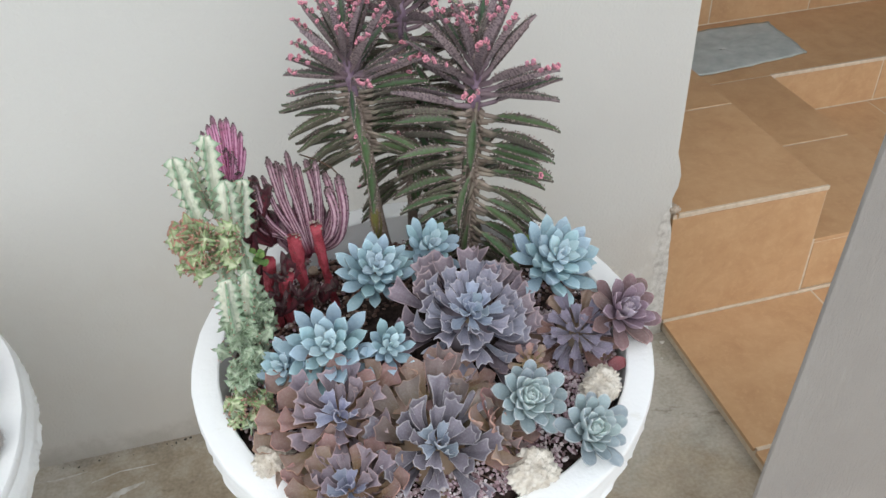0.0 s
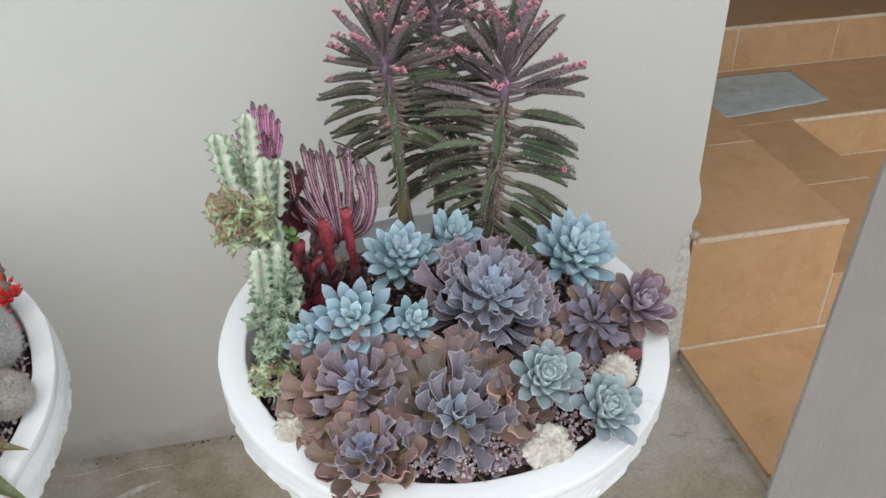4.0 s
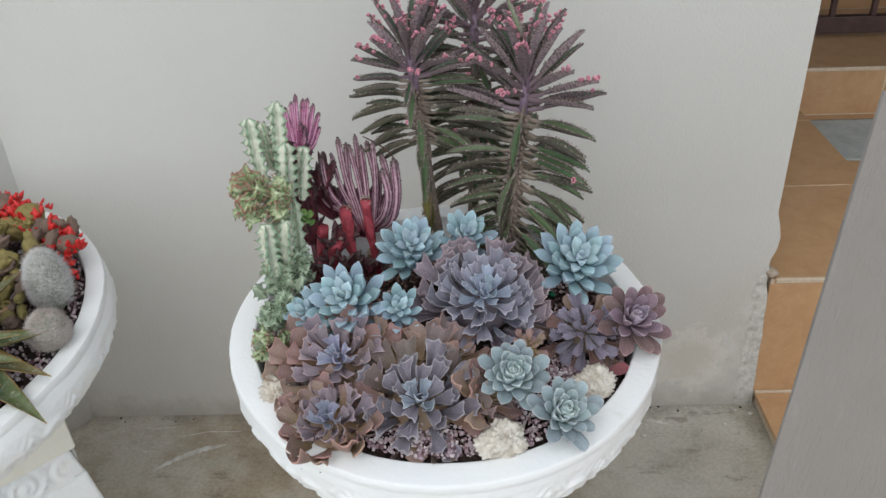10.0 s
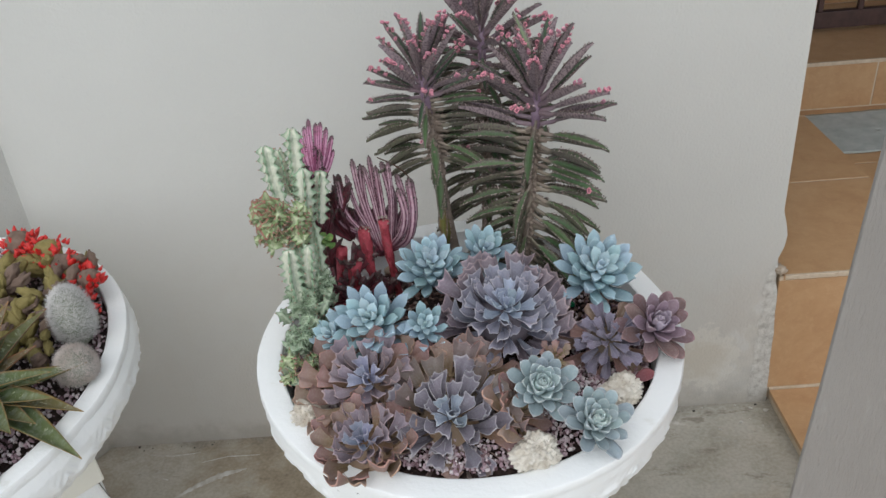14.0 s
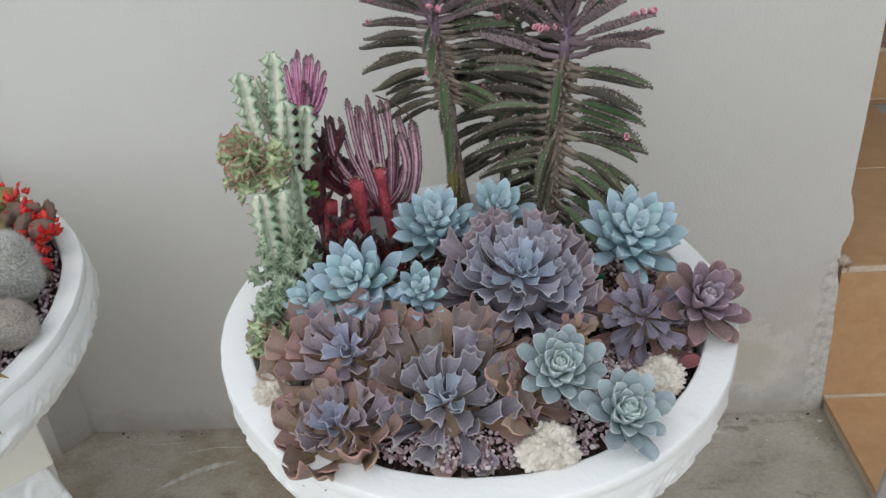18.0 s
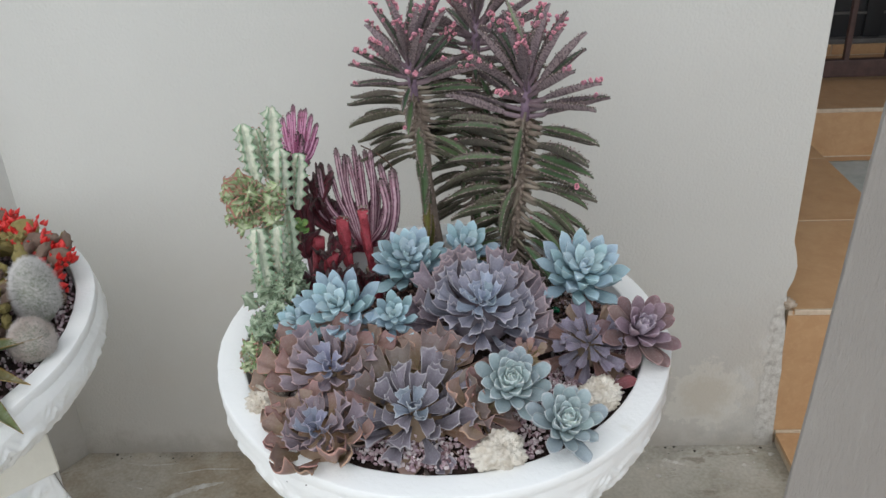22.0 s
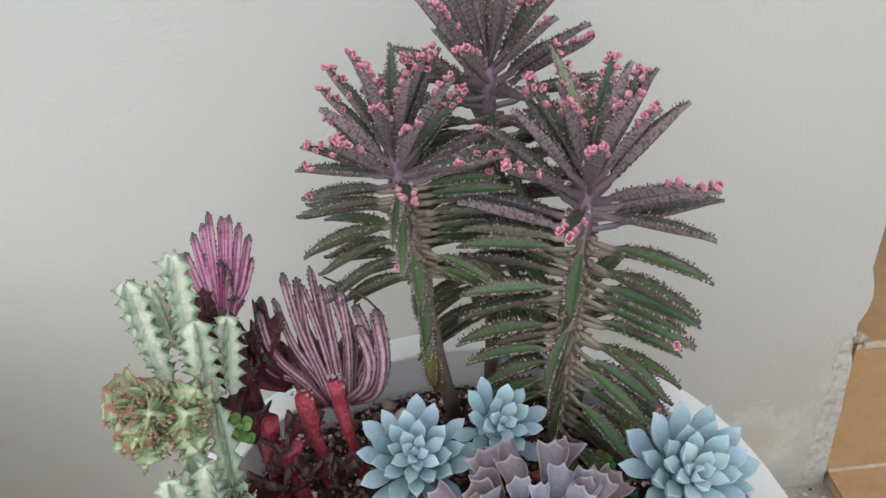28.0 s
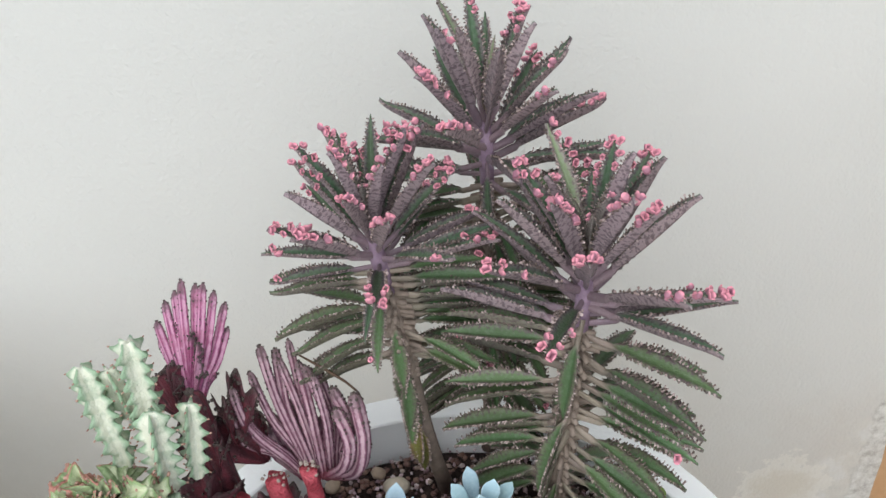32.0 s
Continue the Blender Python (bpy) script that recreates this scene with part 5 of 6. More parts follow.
def maternity_plant(base, node, leaf_from, label, seed, turn=0.0, length=0.108, pitch=0.006, pinkness=0.75, droop=40, crown_leaves=27, hang=(), hang_az=-92):
    """A leafy stalk: crossed pairs of long-stalked leaves below the node, a spreading crown above it."""
    r = random.Random(seed)
    base, node = Vector(base), Vector(node)
    ob = thing("maternity_plant", Matrix.Translation(base), label, "succulent", "maternity plants")
    axis = node - base
    top = axis + Vector((axis.x * 0.1, axis.y * 0.1, 0.036))
    sway = lambda q: axis * q + Vector((0.004 * math.sin(q * 5 + seed), 0.004 * math.cos(q * 4), 0)) * (1 - q)
    v, f, al, rd = tube([sway(q) for q in (0, 0.15, 0.3, 0.5, 0.7, 0.9)], [0.0085, 0.008, 0.0078, 0.0074, 0.0068, 0.0064], 10)
    s = Soup()
    s.add(v, f)
    first, neck = leaf_from - base.z, axis.z
    for i in range(130):  # leaf scars and stubs
        q = max(0.06, first / axis.z - 0.08) + (0.92 - max(0.06, first / axis.z - 0.08)) * i / 130
        a = i * 1.571 + r.uniform(-0.4, 0.4)
        d = Vector((math.cos(a), math.sin(a), -0.15))
        vv, ff, al, rd = tube([sway(q) + d * 0.004, sway(q) + d * (r.uniform(0.010, 0.019) if q * axis.z > first else 0.0092)], [0.0034, 0.0021], 6)
        s.add(vv, ff)
    part("stalk", s.mesh("stalk", STALK), ob)
    v, f, al, rd = tube([sway(0.88), axis * 0.95, axis, top], [0.0064, 0.0068, 0.0070, 0.003], 10)
    part("stalk_top", build("stalk_top", v, f, STALK_TOP), ob)

    def bear(at, az, el, size, kind, pink):
        me, fringe, pinks = kind[r.randrange(3)]
        m = Matrix.Translation(at) @ Matrix.Rotation(az - math.pi / 2, 4, "Z") @ Matrix.Rotation(radians(el), 4, "X") @ Matrix.Rotation(radians(r.uniform(-22, 22)), 4, "Y") @ Matrix.Scale(size, 4)
        lf = part("leaf", me, ob, m)
        part("plantlet_fringe", fringe, lf)
        if pink is not None:
            part("plantlet_head", pinks[pink], lf, None, "bright pink plantlet head")

    k, z = 0, first
    while z < neck:
        low = (z - first) / (neck - first)
        for half in (0, 1):
            az = radians(turn) + (k % 2) * math.pi / 2 + half * math.pi + radians(r.uniform(-22, 22))
            front, rear = math.sin(az) < -0.55 and math.cos(az) < 0.42, math.sin(az) > 0.55
            el = 8 - droop * (1 - low) ** 1.2 + r.uniform(-6, 6)
            if front:
                el -= 58 - 22 * low
                if (k % 4 == 1 and low > 0.35) or (hang and low < (0.80 if hang_az > -100 else 0.95)):
                    continue
            if rear and r.random() < 0.3:
                continue
            size = length * r.uniform(0.9, 1.08) * (0.86 + 0.14 * min(1, low * 2)) * (0.78 if front else 1.0)
            kind = KL[0 if low > 0.88 else 1 if low > 0.55 + r.uniform(-0.12, 0.12) else 2]
            pink = r.randrange(2) if r.random() < 0.10 + 0.4 * pinkness * (low > 0.85) else None
            bear(sway(z / axis.z), az, el, size, kind, pink)
        z += pitch * r.uniform(0.9, 1.1)
        k += 1
    for i, h in enumerate(hang):  # leaves that hang down along the front of the stalk
        bear(sway((h - base.z) / axis.z) + Vector((0, -0.006, 0)), radians(hang_az + (14, -16, 4, -6)[i % 4] * (1 if hang_az > -100 else 1.6)), (-80 if hang_az > -100 else -71) + (3, 0, 6)[i % 3], length * (0.86, 0.78, 0.92)[i % 3], KL[4 if h < 0.87 and hang_az > -100 else 2], None)
    for i in range(crown_leaves):
        q = (i + 0.5) / crown_leaves
        az = i * GOLDEN + radians(turn) + radians(r.uniform(-8, 8))
        el = 13 + 66 * q ** 0.85 + r.uniform(-5, 5)
        size = length * r.uniform(0.94, 1.06) * (1.04 - 0.10 * q) * (1.0 if q < 0.84 else 0.62)
        pink = r.choice((2, 3, 3)) if q < 0.85 and r.random() < pinkness else (r.randrange(2) if r.random() < 0.3 else None)
        bear((axis * 0.965).lerp(top, q), az, el, size, KL[3] if q > 0.80 else KL[0], pink)
    return ob


maternity_plant((-0.002, -0.386, 0.700), (-0.038, -0.404, 1.028), 0.915, "tall maternity plant with purple-green toothed leaves and pink plantlets", 3, -6, 0.098, 0.0040, pinkness=0.8, droop=34, hang=(0.975, 0.945, 0.925, 0.90, 0.885, 0.86, 0.835))
DROOPING = maternity_plant((0.100, -0.455, 0.700), (0.124, -0.437, 1.006), 0.735, "tall maternity plant with drooping green toothed leaves and pink plantlets", 4, -28, 0.112, 0.0050, pinkness=0.42, droop=56, hang=(0.985, 0.94, 0.90, 0.865, 0.82), hang_az=-150)
maternity_plant((0.050, -0.335, 0.700), (0.056, -0.302, 1.063), 0.80, "tallest maternity plant with dark toothed leaves against the wall", 5, 12, 0.110, 0.0054, pinkness=0.28, droop=30)


# one yellowing leaf low on the leaning plant
for az, el, h in ((168, -14, 0.765), (150, -24, 0.748), (-60, -62, 0.752)):
    fl = part("leaf", KL[4][1][0], DROOPING, Matrix.Translation((0.002, 0.001, h - 0.70)) @ Matrix.Rotation(radians(az - 90), 4, "Z") @ Matrix.Rotation(radians(el), 4, "X") @ Matrix.Scale(0.098, 4))
    part("plantlet_fringe", KL[4][1][1], fl)

# small things on the soil behind the rosettes
SEED = leaf_mat("seedling_leaf", (0.10, 0.17, 0.04), (0.16, 0.26, 0.06), (0.22, 0.30, 0.10), 0.2, 0.5)
SEEDS = [leaf("seedling_leaf", SEED, 0.62, 0.6, 0.4, 2.2, 0.10, 0.15, 0.15 + 0.1 * k, 0.03, seed=k) for k in range(2)]
for at, R in (((0.203, -0.428, 0.716), 0.026), ((0.178, -0.440, 0.712), 0.015), ((0.146, -0.478, 0.709), 0.014), ((-0.198, -0.521, 0.850), 0.019)):
    packed("seedling", at, (20, 10), R, [SEEDS, SEEDS, SEEDS], 9, "small fresh green seedling on the dark soil" if at[2] < 0.75 else "fresh green shoot beside the ribbed spurge", "seedlings", 0.5, 0.1, 0.3, 0.62, 61, 20, 25, 0.15, stem=0.012 if at[2] < 0.75 else 0.05)
v, f, al, rd = tube([(0.0, 0, 0), (0.001, 0, 0.02), (0.003, 0, 0.032), (0.003, 0, 0.036)], [0.008, 0.0085, 0.0095, 0.006], 12)
tagged(part("cut_stub", build("cut_stub", v, f, STEM), None, pose(0.262, -0.452, 0.688, 8, 12, 0)), "brown cut plant stub at the bowl's rim", "stub")
DRY = simple("dry_leaf", [(0.3, (0.05, 0.03, 0.022)), (0.7, (0.13, 0.08, 0.05))], 120, 0.8)
v, f, al, rd = tube([(-0.118, -0.408, 0.928), (-0.095, -0.420, 0.921), (-0.078, -0.424, 0.908), (-0.069, -0.422, 0.892), (-0.066, -0.420, 0.870), (-0.068, -0.418, 0.856)], [0.0009, 0.0013, 0.0012, 0.0010, 0.0009, 0.0005], 8)
tagged(part("dried_leaf", build("dried_leaf", v, f, DRY)), "dark dried leaf hanging beside the striped spurge", "leaf", "fallen leaves")


# ---- ribbed spurges ----
def spurge_mat(name, pale, green, tipcol, vein=None, lo=0.15, hi=0.7, end=None, blotch=1.3, edge=0.9):
    a = Mat(name, 0.5, 0.35)
    ridge, along = a.attr("ridge"), a.attr("along")
    wob = a.math("MULTIPLY", a.math("SUBTRACT", a.noise(110, 5, 0.65), 0.5), blotch)
    col = a.mix(a.mask(a.math("ADD", ridge, wob), lo, hi), pale, green)
    col = a.mix(a.mask(a.math("ADD", ridge, a.math("MULTIPLY", wob, 0.4)), edge, edge + 0.18), col, tipcol)
    col = a.mix(a.math("MULTIPLY", a.mask(a.noise(48, 5, 0.65), 0.48, 0.62), 0.45), col, vein or green)
    if end:
        col = a.mix(a.mask(a.math("ADD", along, a.math("MULTIPLY", wob, 0.3)), 0.84, 1.0), col, end[0])
        col = a.mix(a.mask(along, 0.30, 0.02), col, end[1])
    a.b.inputs["Subsurface Weight"].default_value = 0.05
    a.b.inputs["Subsurface Radius"].default_value = (0.003, 0.003, 0.002)
    a.colour(col).bump(a.math("ADD", a.noise(160, 4), a.noise(420, 3)), 0.5, 0.003)
    return a.m


GHOST = spurge_mat("ghost_spurge", (0.66, 0.67, 0.55), (0.27, 0.38, 0.25), (0.42, 0.30, 0.22), blotch=0.6)
GHOST_LOW = spurge_mat("ghost_spurge_old", (0.47, 0.53, 0.40), (0.26, 0.34, 0.23), (0.36, 0.29, 0.24))
CRESTY = spurge_mat("crested_spurge", (0.56, 0.60, 0.40), (0.25, 0.35, 0.16), (0.38, 0.17, 0.13), edge=0.70)
CREST_LOW = spurge_mat("crested_spurge_old", (0.43, 0.50, 0.37), (0.24, 0.32, 0.21), (0.46, 0.40, 0.33))
SPINE = simple("spurge_spine", [(0.3, (0.26, 0.13, 0.10)), (0.7, (0.50, 0.32, 0.25))], 200, 0.6)


def column(points, radius, ribs=4, pitch=0.013, seed=0, twist=0.4, valley=0.38, mat=None, spine=0.0010):
    """A toothed, ribbed column. Gives the body mesh and the spine mesh."""
    pts = [Vector(p) for p in points]
    lens = [0.0]
    for a, b in zip(pts, pts[1:]):
        lens.append(lens[-1] + (b - a).length)
    total = lens[-1]
    n = max(12, int(total / pitch * 6))
    per = ribs * 12
    verts, faces, ridge, along = [], [], [], []
    spines = Soup()
    side = None
    for i in range(n + 1):
        d = total * i / n
        k = max(j for j in range(len(lens)) if lens[j] <= d + 1e-9)
        k = min(k, len(pts) - 2)
        q = (d - lens[k]) / (lens[k + 1] - lens[k])
        p = pts[k].lerp(pts[k + 1], q)
        ahead = (pts[k + 1] - pts[k]).normalized()
        side = ahead.orthogonal().normalized() if side is None else (side - ahead * side.dot(ahead)).normalized()
        up = ahead.cross(side)
        grow = min(1.0, 0.75 + 0.25 * d / (total * 0.4)) * math.sqrt(max(0.05, 1 - max(0, (d / total - 0.86) / 0.14) ** 2 * 0.85))
        tooth = (0.15, 0.45, 1.0, 1.55, 0.95, 0.40)[i % 6] * (0.90 + 0.30 * noise.noise((i * 0.7, seed, 0)))
        for j in range(per):
            a = 2 * math.pi * j / per + twist * d / total + seed
            c = 0.5 + 0.5 * math.cos(ribs * 2 * math.pi * j / per)
            sharp = c ** 4
            r = radius * grow * (valley + (1 - valley) * (0.34 * c ** 1.3 + 0.66 * sharp * tooth)) * (1 + 0.05 * noise.noise((i * 0.9, j * 0.5, seed)))
            verts.append(p + (side * math.cos(a) + up * math.sin(a)) * r + ahead * (0.003 * sharp))
            ridge.append(sharp * (0.75 + 0.25 * (tooth > 1)))
            along.append(i / n)
            if i % 6 == 3 and c > 0.999:
                out = side * math.cos(a) + up * math.sin(a)
                tip = p + out * (r - 0.0002) + ahead * 0.003
                vv, ff = lump(spine * (0.8 + 0.4 * abs(noise.noise((i * 1.3, j, seed)))), i + j, 0.4, 1)
                spines.add([q2 + out * 0.8 * q2.dot(out) + tip for q2 in vv], ff)
    for i in range(n):
        for j in range(per):
            j2 = (j + 1) % per
            faces.append((i * per + j, i * per + j2, (i + 1) * per + j2, (i + 1) * per + j))
    faces.append(tuple(n * per + j for j in range(per)))
    return build("column", verts, faces, mat or GHOST, True, ridge=ridge, along=along), spines.mesh("spine_tip", SPINE)


def knobs(me, count, size, seed):
    """Dark knobs strewn along the upper edge of a crest."""
    r = random.Random(seed)
    sp = Soup()
    cols = len(me.vertices) // 22
    for i in range(count):
        c = me.vertices[r.randrange(cols) * 11 + r.choice((10, 10, 9, 8, 7))].co + Vector((r.uniform(-1, 1), r.uniform(-2, 2), r.uniform(-1, 1))) * size
        vv, ff = lump(size * r.uniform(0.6, 1.3), i, 0.5, 1)
        sp.add([q + c for q in vv], ff)
    return sp.mesh("knob_edge", KNOB)


KNOB = simple("dark_knobs", [(0.3, (0.045, 0.035, 0.03)), (0.7, (0.12, 0.09, 0.08))], 300, 0.7)


def feather(wide, tall, lobes, ribs, seed, mat, thick=0.0034, nh=16, knob=None, big=1.0, every=1):
    """A crested plume: ribs fan out from a narrow foot to a deeply lobed, knobbed edge. In x and z, foot at the origin."""
    ns = ribs * 8
    front, rear, ridge, along = [], [], [], []
    for i in range(ns + 1):
        s = 2 * i / ns - 1
        c = 0.5 + 0.5 * math.cos(i / 8 * 2 * math.pi)
        lobe = abs(math.cos((s * 0.5 + 0.5) * lobes * math.pi + 0.7 * noise.noise((s * 2, seed, 0)))) ** 0.6
        reach = (0.38 + 0.62 * math.cos(s * 1.3)) * (0.60 + 0.40 * lobe) * (1 + 0.10 * noise.noise((s * 3.1, seed, 3)))
        for k in range(nh + 1):
            h = k / nh
            ang = s * 1.02 * h ** 0.6
            x = wide * 0.60 * math.sin(ang) * reach * h ** 0.9 * 1.9 + s * 0.006
            z = tall * reach * h * (0.35 + 0.65 * math.cos(ang))
            y = 0.16 * tall * h * math.sin(s * 3.0 + seed) - 0.10 * tall * s * s * h + 0.006 * lobe * h * math.sin(i * 0.9)
            t = thick * (0.45 + 0.75 * c) * (1 - 0.25 * h) * (0.5 if k == nh else 1.0)
            y += 0.0012 * noise.noise((x * 150, z * 150, seed))
            front.append((x, y - t, z))
            rear.append((x, y + t, z))
            ridge.append(max(c * (0.85 if every == 1 else 0.55), h ** (12 if every == 1 else 16)))
            along.append(h)
    n, row, faces = len(front), nh + 1, []
    for i in range(ns):
        for k in range(nh):
            a = i * row + k
            faces.append((a, a + row, a + row + 1, a + 1))
            faces.append((n + a, n + a + 1, n + a + row + 1, n + a + row))
        a = i * row + nh
        faces.append((a, a + row, n + a + row, n + a))
    for k in range(nh):
        b = ns * row + k
        faces += [(k, k + 1, n + k + 1, n + k), (b, n + b, n + b + 1, b + 1)]
    me = build("plume", front + rear, faces, mat, True, ridge=ridge * 2, along=along * 2)
    r = random.Random(seed)
    sp = Soup()
    for i in range(0, ns + 1, every):
        for q in range(2 if every == 1 else 1):
            c = Vector(front[i * row + nh - (0 if q == 0 else r.randrange(3))]) + Vector((r.uniform(-1, 1), r.uniform(-1, 2.5), r.uniform(-1, 1))) * 0.0014
            vv, ff = lump(r.uniform(0.0007, 0.0015) * big, i, 0.5, 1)
            sp.add([p + c for p in vv], ff)
    return me, sp.mesh("knob_edge", knob or KNOB)


def crest(width, height, waves, ribs, seed, mat, fold=0.35, thick=0.006, spread=0.9, smooth=True):
    """A crested fan: corrugated and waved, with a toothed upper edge. Foot at the origin, fan in x and z."""
    r = random.Random(seed)
    ns, nh = ribs * 6, 10
    front, rear, ridge, along = [], [], [], []
    for i in range(ns + 1):
        s = i / ns
        ang = (s - 0.5) * math.pi * spread
        c = 0.5 + 0.5 * math.cos(i / 6 * 2 * math.pi)
        reach = height * (0.76 + 0.12 * math.cos(ang * 1.1) + (0.20 if smooth else 0.07) * c + (0.08 if smooth else 0.22) * noise.noise((s * 7, seed, 0)))
        for k in range(nh + 1):
            h = k / nh
            x = math.sin(ang) * reach * h * width / height * 0.62 + (s - 0.5) * width * 0.25
            z = reach * h * (0.55 + 0.45 * math.cos(ang))
            y = fold * height * h * math.sin(s * waves * 2 * math.pi + seed) * 0.5 + 0.1 * height * h * h
            t = thick * (0.45 + 0.55 * c) * (1 - 0.35 * h)
            jx, jy = 0.0022 * noise.noise((x * 130, z * 130, seed)), 0.0030 * noise.noise((x * 110, z * 110, seed + 4))
            front.append((x + jx, y - t + jy, z))
            rear.append((x + jx, y + t + jy, z))
            rv = c * (0.55 + 0.45 * h)
            ridge.append(max(rv, h ** 8))
            along.append(h)
    n, row, faces = len(front), nh + 1, []
    for i in range(ns):
        for k in range(nh):
            a = i * row + k
            faces.append((a, a + row, a + row + 1, a + 1))
            faces.append((n + a, n + a + 1, n + a + row + 1, n + a + row))
        a = i * row + nh
        faces.append((a, a + row, n + a + row, n + a))
    for a in [k for k in range(nh)]:
        faces.append((a, a + 1, n + a + 1, n + a))
        b = ns * row + a
        faces.append((b, n + b, n + b + 1, b + 1))
    return build("crest", front + rear, faces, mat, True, ridge=ridge * 2, along=along * 2)


ghost = thing("ghost_spurge", pose(-0.240, -0.56, 0.695), "pale green ribbed spurge with toothed columns and crested knots", "cactus")
O = Vector((-0.240, -0.56, 0.695))


def ghost_column(points, radius, seed, mat=None, ribs=4, twist=0.4):
    body, sp = column([Vector(p) - O for p in points], radius * 0.93, ribs, 0.0140, seed, twist, 0.34, mat)
    c = part("column", body, ghost)
    tagged(part("spine_tip", sp, c), "tiny brown spine tips", kind="stuff")


ghost_column([(-0.256, -0.49, 0.890), (-0.267, -0.477, 0.935), (-0.273, -0.47, 0.985)], 0.0165, 0.3)
ghost_column([(-0.246, -0.46, 0.90), (-0.254, -0.462, 0.94), (-0.256, -0.465, 0.976)], 0.013, 1.0)
ghost_column([(-0.234, -0.475, 0.89), (-0.232, -0.47, 0.95), (-0.230, -0.468, 1.008)], 0.0170, 0.1)
ghost_column([(-0.222, -0.50, 0.87), (-0.220, -0.50, 0.915), (-0.219, -0.495, 0.957)], 0.0160, 0.7)
ghost_column([(-0.207, -0.48, 0.86), (-0.203, -0.475, 0.90), (-0.198, -0.472, 0.940)], 0.0140, 0.4)
ghost_column([(-0.238, -0.585, 0.795), (-0.239, -0.596, 0.845), (-0.237, -0.600, 0.886)], 0.0160, 0.5)
ghost_column([(-0.220, -0.572, 0.800), (-0.217, -0.582, 0.845), (-0.213, -0.586, 0.882)], 0.0145, 1.1)
ghost_column([(-0.236, -0.60, 0.69), (-0.234, -0.575, 0.75), (-0.235, -0.552, 0.82), (-0.240, -0.52, 0.90)], 0.0165, 0.2, GHOST_LOW)
for k, (x, y, z, dx, dy, dz) in enumerate(((-0.255, -0.595, 0.765, -0.008, -0.016, 0.028), (-0.222, -0.600, 0.755, 0.010, -0.018, 0.026), (-0.243, -0.615, 0.742, -0.005, -0.020, 0.026), (-0.228, -0.640, 0.715, 0.010, -0.016, 0.022), (-0.250, -0.645, 0.712, -0.010, -0.018, 0.026), (-0.240, -0.662, 0.700, 0.0, -0.018, 0.020), (-0.208, -0.59, 0.775, 0.012, -0.012, 0.026))):
    ghost_column([(x, y, z), (x + dx, y + dy, z + dz)], 0.0115, 0.4 * k, GHOST_LOW, 4 + k % 2)
ghost_column([(-0.216, -0.575, 0.69), (-0.210, -0.56, 0.76), (-0.208, -0.545, 0.83), (-0.214, -0.515, 0.88)], 0.0130, 0.8, GHOST_LOW)
STUBS = []
for k in range(10):
    old = k >= 5
    body, sp = column([(0, 0, -0.012), (0.001 * (k % 3), 0.001, 0.008), (0.006 * ((k % 3) - 1), 0.004, 0.022 + 0.003 * (k % 4))], 0.0150 + 0.001 * (k % 3), 3 + k % 2, 0.0105, 0.7 * k, 1.2, 0.24, CREST_LOW if old else CRESTY, 0.0019 if not old else 0.0011)
    if old:
        sp.materials[0] = CREST_LOW
    STUBS.append((body, sp))
r = random.Random(44)


def clump(centre, reach, count, old, size=1.0):
    """Craggy knot of short toothed stubs pointing outwards."""
    c = Vector(centre)
    for k in range(count):
        d = Vector((r.uniform(-1, 1), r.uniform(-1.1, 0.45), r.uniform(-0.55, 1))).normalized()
        at = c + Vector((d.x * reach[0], d.y * reach[1], d.z * reach[2])) * r.uniform(0.75, 1.0)
        turn = (d + Vector((r.uniform(-0.3, 0.3), r.uniform(-0.3, 0.3), r.uniform(-0.1, 0.5)))).to_track_quat("Z", "Y").to_matrix().to_4x4()
        body, sp = STUBS[r.randrange(5) + (5 if old else 0)]
        st = part("stub", body, ghost, Matrix.Translation(at - O) @ turn @ Matrix.Rotation(r.uniform(0, 6.3), 4, "Z") @ Matrix.Scale(size * r.uniform(0.7, 1.1), 4))
        tagged(part("spine_tip", sp, st), "tiny red-brown spine tips", kind="stuff")


for k in range(9):  # ruffled crest lobes round the upper knot
    d = Vector((r.uniform(-1, 1), r.uniform(-1.2, 0.4), r.uniform(-0.5, 1.0))).normalized()
    me, kn = feather(0.018 + 0.004 * (k % 3), 0.029 + 0.005 * (k % 4), 3 + k % 2, 5 + k % 2, 40.0 + 1.7 * k, CRESTY, 0.0040, 9, SPINE, 1.2, 3)
    at = Vector((-0.252, -0.530, 0.902)) + Vector((d.x * 0.021, d.y * 0.013, d.z * 0.010))
    turn = (d + Vector((0, 0, 0.25))).to_track_quat("Z", "Y").to_matrix().to_4x4()
    lobe = part("crest_lobe", me, ghost, Matrix.Translation(at - O) @ turn @ Matrix.Rotation(r.uniform(0, 6.3), 4, "Z"))
    tagged(part("knob_edge", kn, lobe), "tiny red-brown spine tips", kind="stuff")
clump((-0.254, -0.530, 0.902), (0.022, 0.015, 0.011), 9, False, 0.95)
clump((-0.242, -0.535, 0.884), (0.012, 0.013, 0.012), 7, False, 0.85)
clump((-0.270, -0.535, 0.878), (0.010, 0.012, 0.010), 6, False, 0.8)
clump((-0.232, -0.575, 0.786), (0.015, 0.016, 0.018), 18, True, 0.65)
clump((-0.210, -0.560, 0.800), (0.010, 0.014, 0.030), 12, True, 0.6)
clump((-0.233, -0.615, 0.747), (0.014, 0.018, 0.020), 22, True, 0.65)
clump((-0.241, -0.650, 0.722), (0.020, 0.014, 0.015), 22, False, 0.65)

